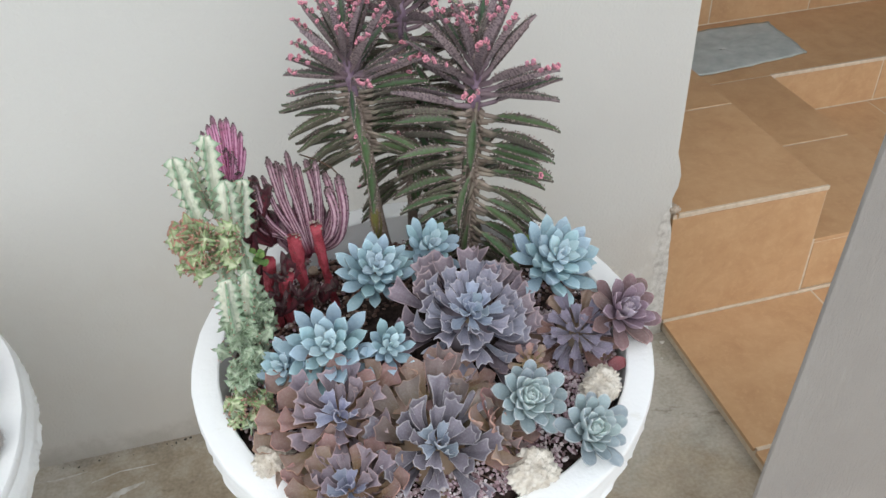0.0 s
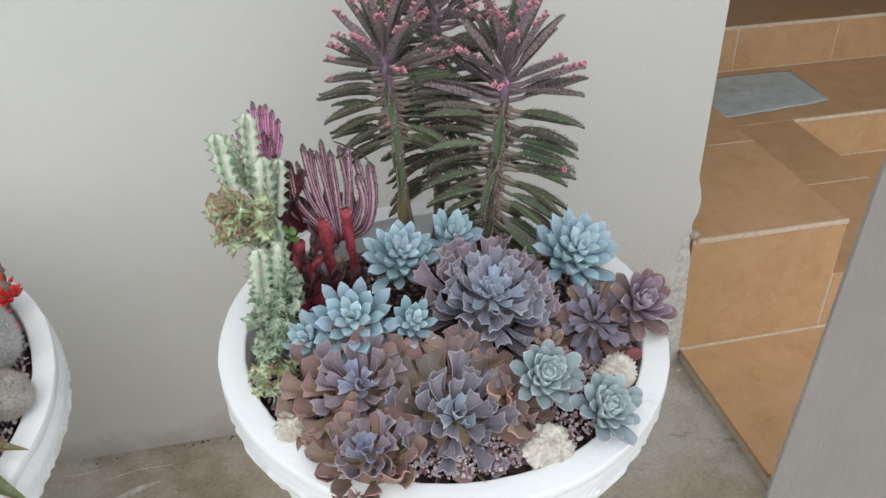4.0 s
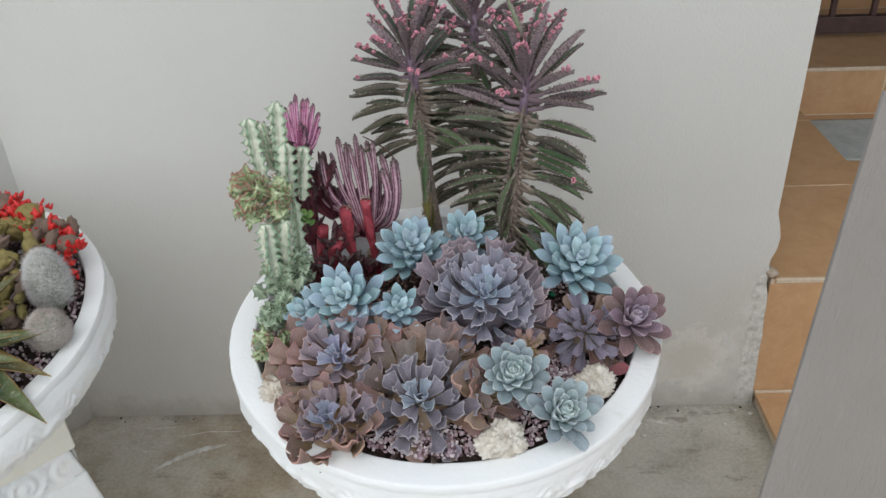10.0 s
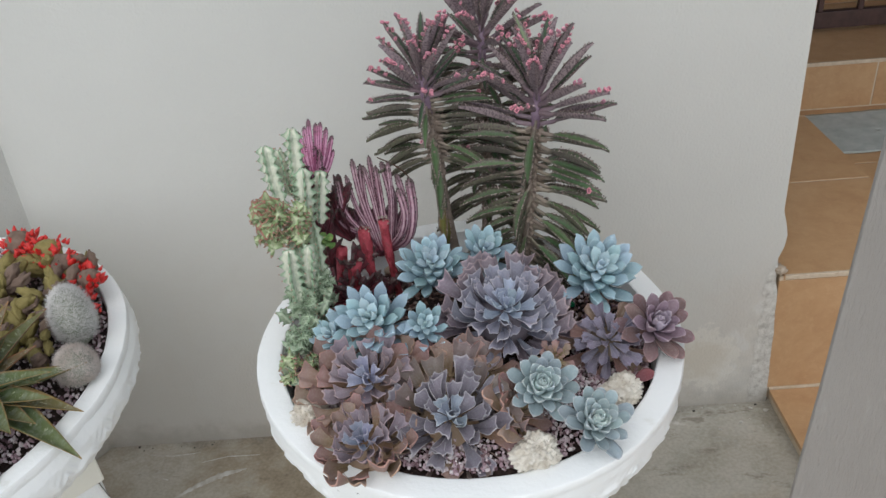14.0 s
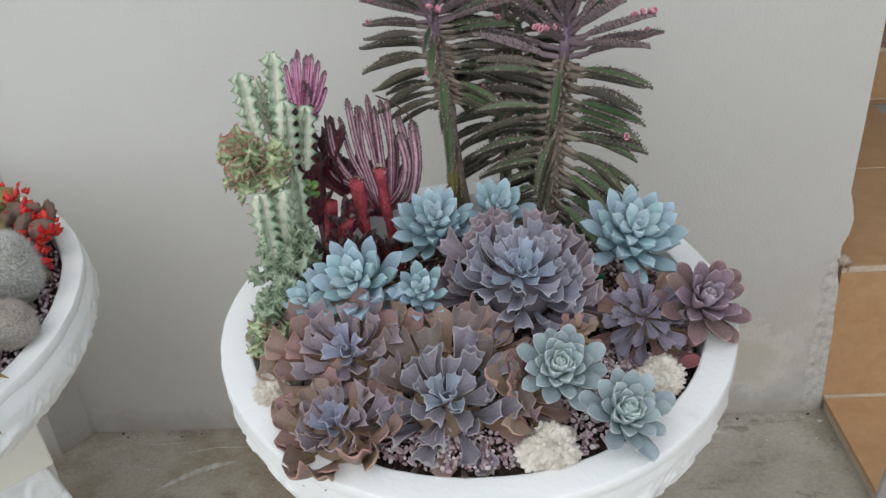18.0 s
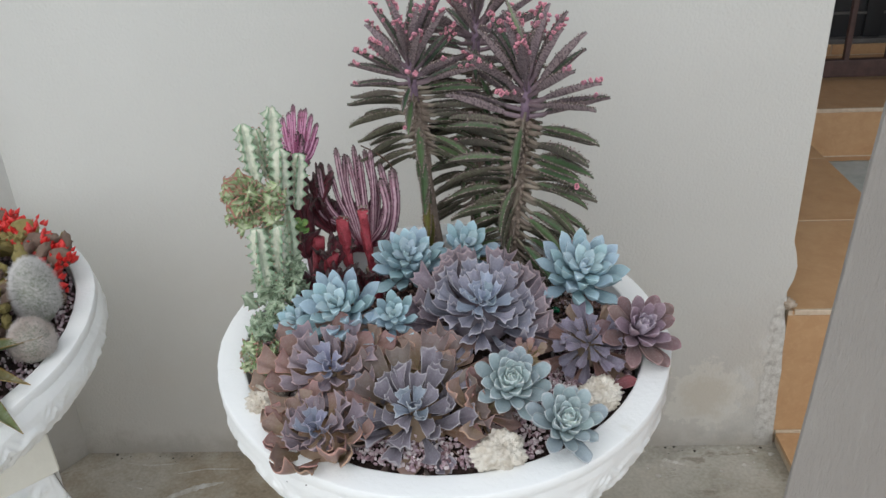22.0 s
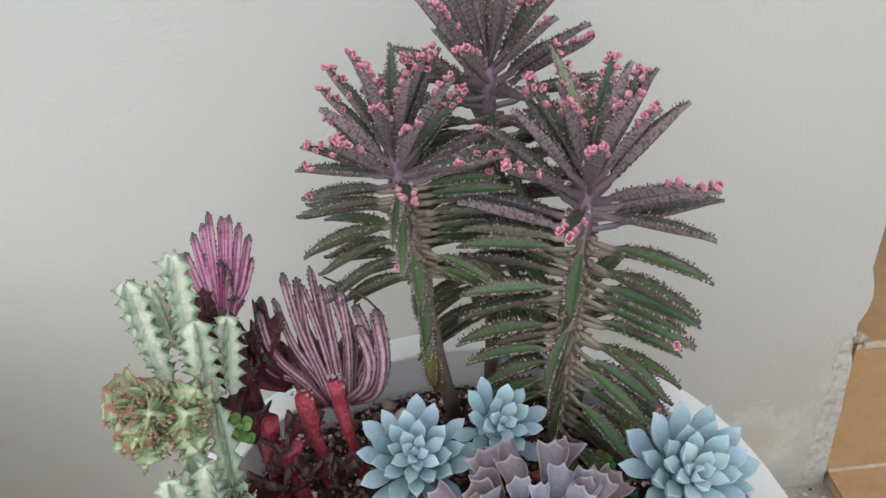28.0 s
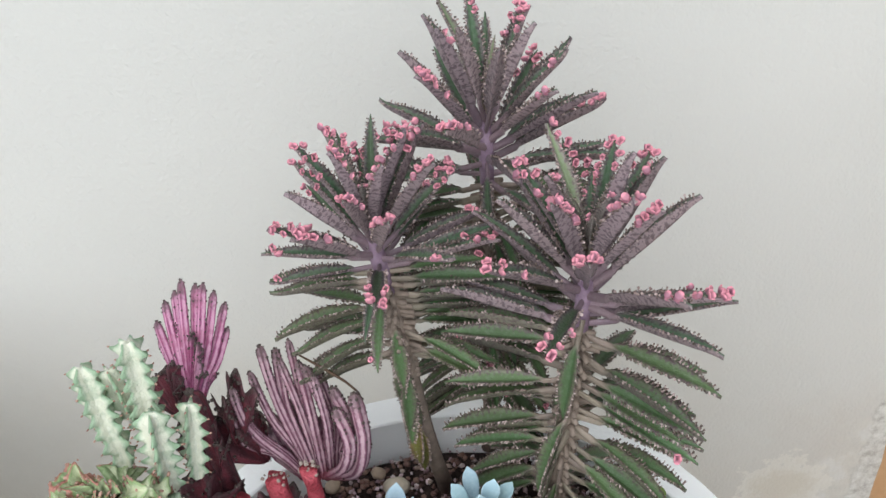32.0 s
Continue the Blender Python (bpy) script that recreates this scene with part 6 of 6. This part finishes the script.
# ---- red crested spurge: striped fingers spreading from red trunks ----
STRIPE = spurge_mat("striped_spurge", (0.60, 0.42, 0.47), (0.21, 0.08, 0.13), (0.10, 0.07, 0.07), (0.30, 0.13, 0.18), 0.35, 0.8, ((0.17, 0.11, 0.12), (0.26, 0.06, 0.09)))
MAGENTA = spurge_mat("magenta_spurge", (0.62, 0.33, 0.46), (0.34, 0.085, 0.20), (0.12, 0.065, 0.075), (0.34, 0.08, 0.16), 0.35, 0.85, ((0.17, 0.10, 0.12), (0.46, 0.05, 0.09)))
MAROON = spurge_mat("maroon_spurge", (0.20, 0.05, 0.065), (0.09, 0.032, 0.04), (0.075, 0.06, 0.055))
REDSTEM = simple("red_spurge_trunk", [(0.3, (0.13, 0.03, 0.03)), (0.42, (0.30, 0.035, 0.05)), (0.6, (0.45, 0.075, 0.10)), (0.72, (0.16, 0.055, 0.05))], 75, 0.55, 0.4, 0.9, 0.004)
CORKY = simple("corky_tip", [(0.3, (0.18, 0.13, 0.11)), (0.7, (0.40, 0.33, 0.29))], 150, 0.7)
F = Vector((-0.135, -0.40, 0.70))
fan = thing("striped_spurge", Matrix.Translation(F), "crested spurge with a fan of striped purple fingers", "succulent")


def finger(parent, points, radius, mat, seed, origin, name="finger", ribs=6):
    """A finger with striped ribs and dark knobs along them."""
    pts = [Vector(p) - origin for p in points]
    fine = []
    for i in range(len(pts) - 1):
        a, b, c, d = pts[max(i - 1, 0)], pts[i], pts[i + 1], pts[min(i + 2, len(pts) - 1)]
        for s in range(11):
            t = s / 11
            fine.append(0.5 * ((2 * b) + (c - a) * t + (2 * a - 5 * b + 4 * c - d) * t * t + (3 * b - a - 3 * c + d) * t ** 3))
    fine.append(pts[-1])
    n = len(fine)
    radii = [radius * (0.75 + 0.25 * min(1, 2.5 * i / n)) * math.sqrt(max(0.04, 1 - max(0, (i / (n - 1) - 0.9) / 0.1) ** 2)) for i in range(n)]
    v, f, al, rd = tube(fine, radii, ribs * 4, ribs, 0.36)
    ob = part(name, build(name, v, f, mat, True, along=al, ridge=rd), parent)
    r = random.Random(seed)
    sp = Soup()
    per = ribs * 4
    for i in range(2, n, 1):
        for k in range(ribs):
            if r.random() < 0.10 + 0.5 * (i / n) ** 3:
                vv, ff = lump(radius * r.uniform(0.10, 0.17) * (1 + 0.9 * (i / n) ** 3), i + k, 0.4, 1)
                c = Vector(v[i * per + k * 4])
                sp.add([q + c for q in vv], ff)
    tagged(part("knob_edge", sp.mesh("knob_edge", KNOB), ob), "dark knobbed rib edge", kind="stuff")
    return ob


tips = [(-0.192, -0.415, 0.860), (-0.188, -0.408, 0.880), (-0.184, -0.412, 0.896), (-0.172, -0.390, 0.893), (-0.161, -0.378, 0.914), (-0.150, -0.368, 0.900), (-0.143, -0.388, 0.906), (-0.134, -0.375, 0.917), (-0.124, -0.395, 0.908), (-0.112, -0.420, 0.926), (-0.101, -0.440, 0.934), (-0.108, -0.398, 0.902), (-0.090, -0.430, 0.908)]
for k, (x, y, z) in enumerate(tips):
    q = k / (len(tips) - 1)
    fx, fy = -0.142 + 0.036 * q, -0.405 - 0.004 * (k % 3)
    out = 0.010 * (2 * q - 1) + 0.004 * math.sin(k * 2.3)
    finger(fan, [(fx, fy, 0.765), (fx + (x - fx) * 0.22 + out * 0.4, fy + (y - fy) * 0.2, 0.795), (fx + (x - fx) * 0.66 + out, fy + (y - fy) * 0.6, 0.765 + (z - 0.765) * 0.58), (x, y, z)], 0.0048 + 0.0006 * math.sin(k * 1.7), STRIPE, k, F)
finger(fan, [(-0.112, -0.410, 0.765), (-0.083, -0.426, 0.790), (-0.070, -0.432, 0.840), (-0.072, -0.430, 0.899)], 0.0072, STRIPE, 31, F)
finger(fan, [(-0.116, -0.415, 0.770), (-0.092, -0.432, 0.805), (-0.083, -0.434, 0.842), (-0.090, -0.432, 0.884)], 0.0066, STRIPE, 32, F)
part("crest", crest(0.08, 0.085, 1.2, 10, 5.0, STRIPE, 0.25, 0.008, 0.6), fan, Matrix.Translation(Vector((-0.135, -0.392, 0.745)) - F))
me = crest(0.040, 0.070, 2.2, 6, 8.0, MAROON, 0.5, 0.007, 0.95)
tagged(part("knob_edge", knobs(me, 90, 0.0016, 1), part("crest", me, fan, Matrix.Translation(Vector((-0.175, -0.40, 0.785)) - F) @ pose(0, 0, 0, 10, -25, 15))), "dark knobs along the edge", kind="stuff")

red = thing("red_spurge", pose(-0.14, -0.46, 0.69), "red spurge trunks with cut corky tops", "succulent")
RO = Vector((-0.14, -0.46, 0.69))


def trunk(points, radii, seed, corky=True):
    pts = [Vector(p) - RO for p in points]
    fine, rad = [], []
    for i in range(len(pts) - 1):
        for s in range(4):
            fine.append(pts[i].lerp(pts[i + 1], s / 4))
            rad.append(radii[i] + (radii[i + 1] - radii[i]) * s / 4)
    fine.append(pts[-1])
    rad.append(radii[-1])
    v, f, al, rd = tube(fine, rad, 20, 5, 0.2)
    me = build("trunk", v, f, REDSTEM)
    for p in me.vertices:
        p.co += Vector((noise.noise(p.co * 90), noise.noise(p.co * 90 + Vector((5, 0, 0))), 0)) * 0.0034
    ob = part("trunk", me, red)
    if corky:
        sp = Soup()
        r = random.Random(seed)
        for i in range(16):
            vv, ff = lump(r.uniform(0.0010, 0.0022), i, 0.7, 1)
            c = fine[-1] + Vector((r.uniform(-1, 1) * rad[-1], r.uniform(-1, 1) * rad[-1] * 0.7, r.uniform(-0.004, 0.006)))
            sp.add([q + c for q in vv], ff)
        part("corky_top", sp.mesh("corky_top", CORKY), ob, None, "pale corky cut top")


trunk([(-0.140, -0.455, 0.69), (-0.141, -0.46, 0.74), (-0.143, -0.468, 0.79), (-0.146, -0.47, 0.838)], [0.007, 0.0075, 0.0085, 0.0110], 1)
trunk([(-0.100, -0.462, 0.69), (-0.106, -0.466, 0.745), (-0.112, -0.47, 0.80), (-0.115, -0.47, 0.852)], [0.0065, 0.0065, 0.0072, 0.0085], 2)
trunk([(-0.168, -0.47, 0.69), (-0.170, -0.478, 0.74), (-0.166, -0.48, 0.786)], [0.009, 0.010, 0.0115], 3)
trunk([(-0.185, -0.475, 0.69), (-0.190, -0.47, 0.75), (-0.184, -0.465, 0.806)], [0.008, 0.009, 0.010], 4, False)
for k, (x, y, z, w, hh, rz, rx, ry) in enumerate(((-0.205, -0.455, 0.77, 0.040, 0.06, -30, 10, -15), (-0.170, -0.465, 0.76, 0.05, 0.05, 40, 25, 10), (-0.155, -0.475, 0.735, 0.05, 0.045, -20, 30, 0), (-0.185, -0.48, 0.72, 0.055, 0.05, 15, 30, -10), (-0.125, -0.47, 0.72, 0.04, 0.04, 50, 30, 10), (-0.208, -0.44, 0.82, 0.035, 0.06, 5, 0, -8))):
    me = crest(w, hh, 2.0, 6 + k % 3, 20.0 + k, MAROON, 0.5, 0.007)
    tagged(part("knob_edge", knobs(me, 90, 0.0016, 2), part("crest", me, red, Matrix.Translation(Vector((x, y, z)) - RO) @ pose(0, 0, 0, 0, 0, rz) @ pose(0, 0, 0, rx, ry, 0))), "dark knobs along the edge", kind="stuff")

# magenta crest behind the columns, with its dark stem
MG = Vector((-0.205, -0.41, 0.70))
mag = thing("magenta_spurge", Matrix.Translation(MG), "magenta crested spurge flaring like a plume", "succulent")


for k, (x, y, z, w, h, lobes, ribs, rx, ry, rz) in enumerate(((-0.215, -0.432, 0.894, 0.022, 0.070, 5, 11, -46, -4, 0), (-0.212, -0.424, 0.892, 0.018, 0.064, 4, 9, -56, 6, 8), (-0.222, -0.438, 0.892, 0.018, 0.046, 3, 8, -30, -34, -10))):
    me, kn = feather(w, h, lobes, ribs, 3.0 + 2 * k, MAGENTA if k != 2 else MAROON)
    pl = part("plume", me, mag, Matrix.Translation(Vector((x, y, z)) - MG) @ pose(0, 0, 0, rx, ry, rz))
    tagged(part("knob_edge", kn, pl), "dark knobs along the edge", kind="stuff")
for k, (x, y, z) in enumerate(((-0.248, -0.378, 0.930), (-0.249, -0.372, 0.945), (-0.240, -0.362, 0.960), (-0.231, -0.356, 0.966), (-0.223, -0.354, 0.977), (-0.213, -0.350, 0.968), (-0.205, -0.352, 0.970), (-0.197, -0.352, 0.960), (-0.190, -0.352, 0.946), (-0.189, -0.366, 0.928), (-0.230, -0.374, 0.946), (-0.207, -0.372, 0.944))):
    bx = -0.213 + 0.12 * (x + 0.218)
    finger(mag, [(bx, -0.428, 0.890), (bx + (x - bx) * 0.22, -0.414, 0.908 + 0.1 * (z - 0.95)), (bx + (x - bx) * 0.60, -0.392 + 0.3 * (y + 0.36), 0.872 + 0.55 * (z - 0.86)), (x, y, z)], 0.0042, MAGENTA, 90 + k, MG, "plume_lobe", 5)
finger(mag, [(-0.200, -0.43, 0.69), (-0.203, -0.432, 0.76), (-0.206, -0.436, 0.84), (-0.210, -0.438, 0.92)], 0.0115, MAROON, 70, MG, "stem", 5)
me = crest(0.030, 0.065, 1.6, 5, 9.0, MAROON, 0.5, 0.008, 0.7)
tagged(part("knob_edge", knobs(me, 90, 0.0016, 3), part("crest", me, mag, Matrix.Translation(Vector((-0.192, -0.415, 0.83)) - MG) @ pose(0, 0, 0, 0, 12, 25))), "dark knobs along the edge", kind="stuff")
me = crest(0.032, 0.055, 1.6, 5, 12.0, MAROON, 0.5, 0.008, 0.7)
tagged(part("knob_edge", knobs(me, 90, 0.0016, 4), part("crest", me, mag, Matrix.Translation(Vector((-0.222, -0.405, 0.855)) - MG) @ pose(0, 0, 0, 0, -22, -20))), "dark knobs along the edge", kind="stuff")

# ---- cacti in the large bowl ----
WOOL = simple("white_wool", [(0.3, (0.60, 0.58, 0.56)), (0.7, (0.80, 0.78, 0.76))], 40, 0.95, 0.1)
WOOL_TAN = simple("tan_wool", [(0.3, (0.50, 0.42, 0.37)), (0.7, (0.78, 0.72, 0.68))], 45, 0.95, 0.1)
CACTUS = simple("grey_cactus", [(0.3, (0.20, 0.22, 0.16)), (0.7, (0.34, 0.34, 0.29))], 60, 0.8)
OLIVE = simple("olive_cactus", [(0.3, (0.17, 0.135, 0.04)), (0.7, (0.33, 0.27, 0.10))], 50, 0.7, fine=6)
BERRY = simple("red_fruit", [(0.3, (0.52, 0.012, 0.014)), (0.7, (0.70, 0.04, 0.03))], 120, 0.35, 0.5)
BROWNC = simple("brown_cactus", [(0.3, (0.13, 0.085, 0.065)), (0.7, (0.24, 0.17, 0.13))], 70, 0.85)


def woolly(m, rx, rz, label, seed, hair, wool):
    r = random.Random(seed)
    ob = thing("woolly_cactus", m, label, "cactus", "woolly cacti")
    bm = bmesh.new()
    bmesh.ops.create_uvsphere(bm, u_segments=40, v_segments=28, radius=1.0)
    for v in bm.verts:
        p = v.co
        a, h = math.atan2(p.y, p.x), p.z
        bump = 0.05 * math.cos(a * 13 + h * 9) * math.cos(h * 16)
        v.co = Vector((p.x * rx, p.y * rx, p.z * rz)) * (1 + bump)
    part("body", solid("body", bm, CACTUS, True), ob)
    s = Soup()
    for i in range(hair):
        z = r.uniform(-0.55, 1)
        a = r.uniform(0, 2 * math.pi)
        n = Vector((math.sqrt(1 - z * z) * math.cos(a), math.sqrt(1 - z * z) * math.sin(a), z))
        p = Vector((n.x * rx, n.y * rx, n.z * rz))
        d = (n + Vector((r.uniform(-1, 1), r.uniform(-1, 1), r.uniform(-0.4, 1.0))) * 0.9).normalized()
        ln = rx * r.uniform(0.16, 0.42)
        side = d.orthogonal().normalized() * rx * 0.010
        s.add([p - side, p + side, p + d.cross(side), p + d * ln], [(0, 1, 3), (1, 2, 3), (2, 0, 3)])
    part("wool", s.mesh("wool", wool), ob, None, "white woolly spines")
    return ob


woolly(pose(-0.588, -0.545, 0.768), 0.029, 0.051, "upright cactus covered in white wool", 1, 6400, WOOL)
woolly(pose(-0.562, -0.628, 0.738), 0.0265, 0.030, "round fluffy white cactus at the bowl's rim", 2, 5600, WOOL_TAN)


def fruiting(m, radius, seed, count, label, spread=1.6):
    """A small brown globe cactus ringed with pointed red fruit."""
    r = random.Random(seed)
    ob = thing("fruiting_cactus", m, label, "cactus", "red-fruited cacti")
    v, f = lump(radius, seed, 0.15, 3, (1, 1, 0.9), 6)
    part("globe", build("globe", v, f, OLIVE if seed % 2 else BROWNC), ob)
    pod = lathe([(0.0, 0.0), (0.5, 0.15), (0.62, 0.5), (0.5, 1.0), (0.25, 1.6), (0.0, 2.1)], 7)
    for i in range(count):
        a = r.uniform(0, 2 * math.pi)
        e = r.uniform(-0.1, 0.9)
        d = Vector((math.cos(a) * math.cos(e), math.sin(a) * math.cos(e), math.sin(e)))
        p = d * radius * r.uniform(0.9, spread)
        p.z = abs(p.z) * 0.8 - radius * 0.3
        if i < 2:
            PODS.setdefault(seed % 3, build("fruit", [Vector(q) * (1 + 0.1 * (seed % 3)) for q in pod[0]], pod[1], BERRY))
        turn = (d + Vector((r.uniform(-0.5, 0.5), r.uniform(-0.5, 0.5), 0.5))).to_track_quat("Z", "Y").to_matrix().to_4x4()
        part("fruit", PODS[seed % 3], ob, Matrix.Translation(p) @ turn @ Matrix.Scale(r.uniform(0.0045, 0.0085), 4))
    return ob


PODS = {}
for k, (x, y, z, rad, cnt) in enumerate(((-0.600, -0.435, 0.775, 0.019, 34), (-0.610, -0.475, 0.752, 0.016, 26), (-0.660, -0.385, 0.775, 0.022, 36), (-0.705, -0.335, 0.775, 0.024, 40), (-0.770, -0.295, 0.775, 0.024, 36), (-0.640, -0.41, 0.765, 0.018, 20), (-0.590, -0.49, 0.735, 0.013, 12), (-0.735, -0.36, 0.765, 0.022, 20))):
    fruiting(pose(x, y, z - 0.01), rad, k, cnt, "small brown cactus ringed with pointed red fruit")

knot = thing("knobbly_cactus", pose(-0.70, -0.46, 0.715), "olive-brown cluster of knobbly stubby cactus stems", "cactus")
r = random.Random(9)
KNOT = [build("stub", *lump(1.0, k, 0.5, 3, (0.7, 0.7, 1.6), 4.2), OLIVE if k % 3 else BROWNC) for k in range(6)]
for i in range(96):
    x, y = r.uniform(-0.13, 0.085), r.uniform(-0.16, 0.10)
    z = 0.065 - 1.8 * (x * x * 0.6 + y * y) + r.uniform(-0.015, 0.012)
    part("stub", KNOT[i % 6], knot, pose(x, y, z, r.uniform(-70, 70), r.uniform(-70, 70), r.uniform(0, 360)) @ Matrix.Scale(r.uniform(0.009, 0.017), 4))

AG = leaf_mat("speckled_aloe", (0.07, 0.10, 0.038), (0.135, 0.145, 0.055), (0.33, 0.17, 0.07), 0.3, 0.55, speck=(0.30, 0.33, 0.22), rim_from=0.8)
AG2 = leaf_mat("speckled_aloe_old", (0.08, 0.09, 0.038), (0.17, 0.12, 0.055), (0.36, 0.17, 0.06), 0.3, 0.55, speck=(0.32, 0.31, 0.20), rim_from=0.7)


def spear(mat, bend):
    nv, nu = 14, 6
    top, bottom, along, margin = [], [], [], []
    for j in range(nv + 1):
        v = j / nv
        w = 0.23 * (1 - v ** 1.7) * (0.75 + 0.25 * math.sin(v * 3)) + 0.004
        for i in range(nu + 1):
            u = -1 + 2 * i / nu
            z = bend * v * v + 0.35 * abs(u) ** 1.5 * w
            t = 0.05 * (1 - v) * (1 - u * u) + 0.004
            top.append((u * w / 2, v, z))
            bottom.append((u * w / 2, v, z - t))
            along.append(v)
            margin.append(max(abs(u), v ** 6))
    n, row, faces = len(top), nu + 1, []
    for j in range(nv):
        for i in range(nu):
            a = j * row + i
            faces.append((a, a + 1, a + row + 1, a + row))
            faces.append((n + a, n + a + row, n + a + row + 1, n + a + 1))
        for a in (j * row, j * row + nu):
            q = (a, a + row, n + a + row, n + a)
            faces.append(q if a % row == 0 else q[::-1])
    return build("spear_leaf", top + bottom, faces, mat, True, along=along * 2, margin=margin * 2)


aloe_at = Vector((-0.675, -0.700, 0.755))
aloe = thing("aloe", Matrix.Translation(aloe_at), "speckled green-brown aloe with pointed leaves over the rim", "succulent")
SP = [spear(AG, -0.12), spear(AG2, -0.05), spear(AG, 0.1)]
for k, (x, y, z, wd) in enumerate(((-0.519, -0.771, 0.700, 1.0), (-0.522, -0.722, 0.735, 1.0), (-0.540, -0.640, 0.750, 1.0), (-0.605, -0.580, 0.812, 1.0), (-0.640, -0.60, 0.84, 1.1), (-0.575, -0.80, 0.77, 1.1), (-0.60, -0.845, 0.70, 1.0), (-0.66, -0.86, 0.74, 1.1), (-0.70, -0.60, 0.84, 1.0), (-0.76, -0.62, 0.81, 1.0), (-0.80, -0.70, 0.78, 1.0), (-0.77, -0.80, 0.75, 1.0), (-0.56, -0.70, 0.79, 1.1), (-0.63, -0.66, 0.85, 0.9), (-0.61, -0.75, 0.83, 0.9), (-0.585, -0.69, 0.765, 1.2), (-0.60, -0.64, 0.79, 1.2), (-0.57, -0.755, 0.745, 1.2), (-0.625, -0.80, 0.775, 1.2), (-0.645, -0.62, 0.80, 1.2), (-0.55, -0.73, 0.765, 1.1))):
    d = Vector((x, y, z)) - aloe_at
    L = d.length
    d.z += L * (0.12, 0.05, -0.1)[k % 3]
    m = d.to_track_quat("Y", "Z").to_matrix().to_4x4()
    part("leaf", SP[k % 3], aloe, m @ Matrix.Diagonal((L * wd * 1.4, L, L * 1.2, 1)))


# ---- the tiles of the steps ----
SHAPES = {}
for x0, x1, y0, y1, z0, z1 in TILES:
    key = (round(x1 - x0, 4), round(y1 - y0, 4), round(z1 - z0, 4))
    if key not in SHAPES:
        a, b, c = key
        SHAPES[key] = solid("tile", box(-a / 2, a / 2, -b / 2, b / 2, -c / 2, c / 2, 0.0016), TILE)
    part("tile", SHAPES[key], steps, Matrix.Translation(((x0 + x1) / 2, (y0 + y1) / 2, (z0 + z1) / 2)))
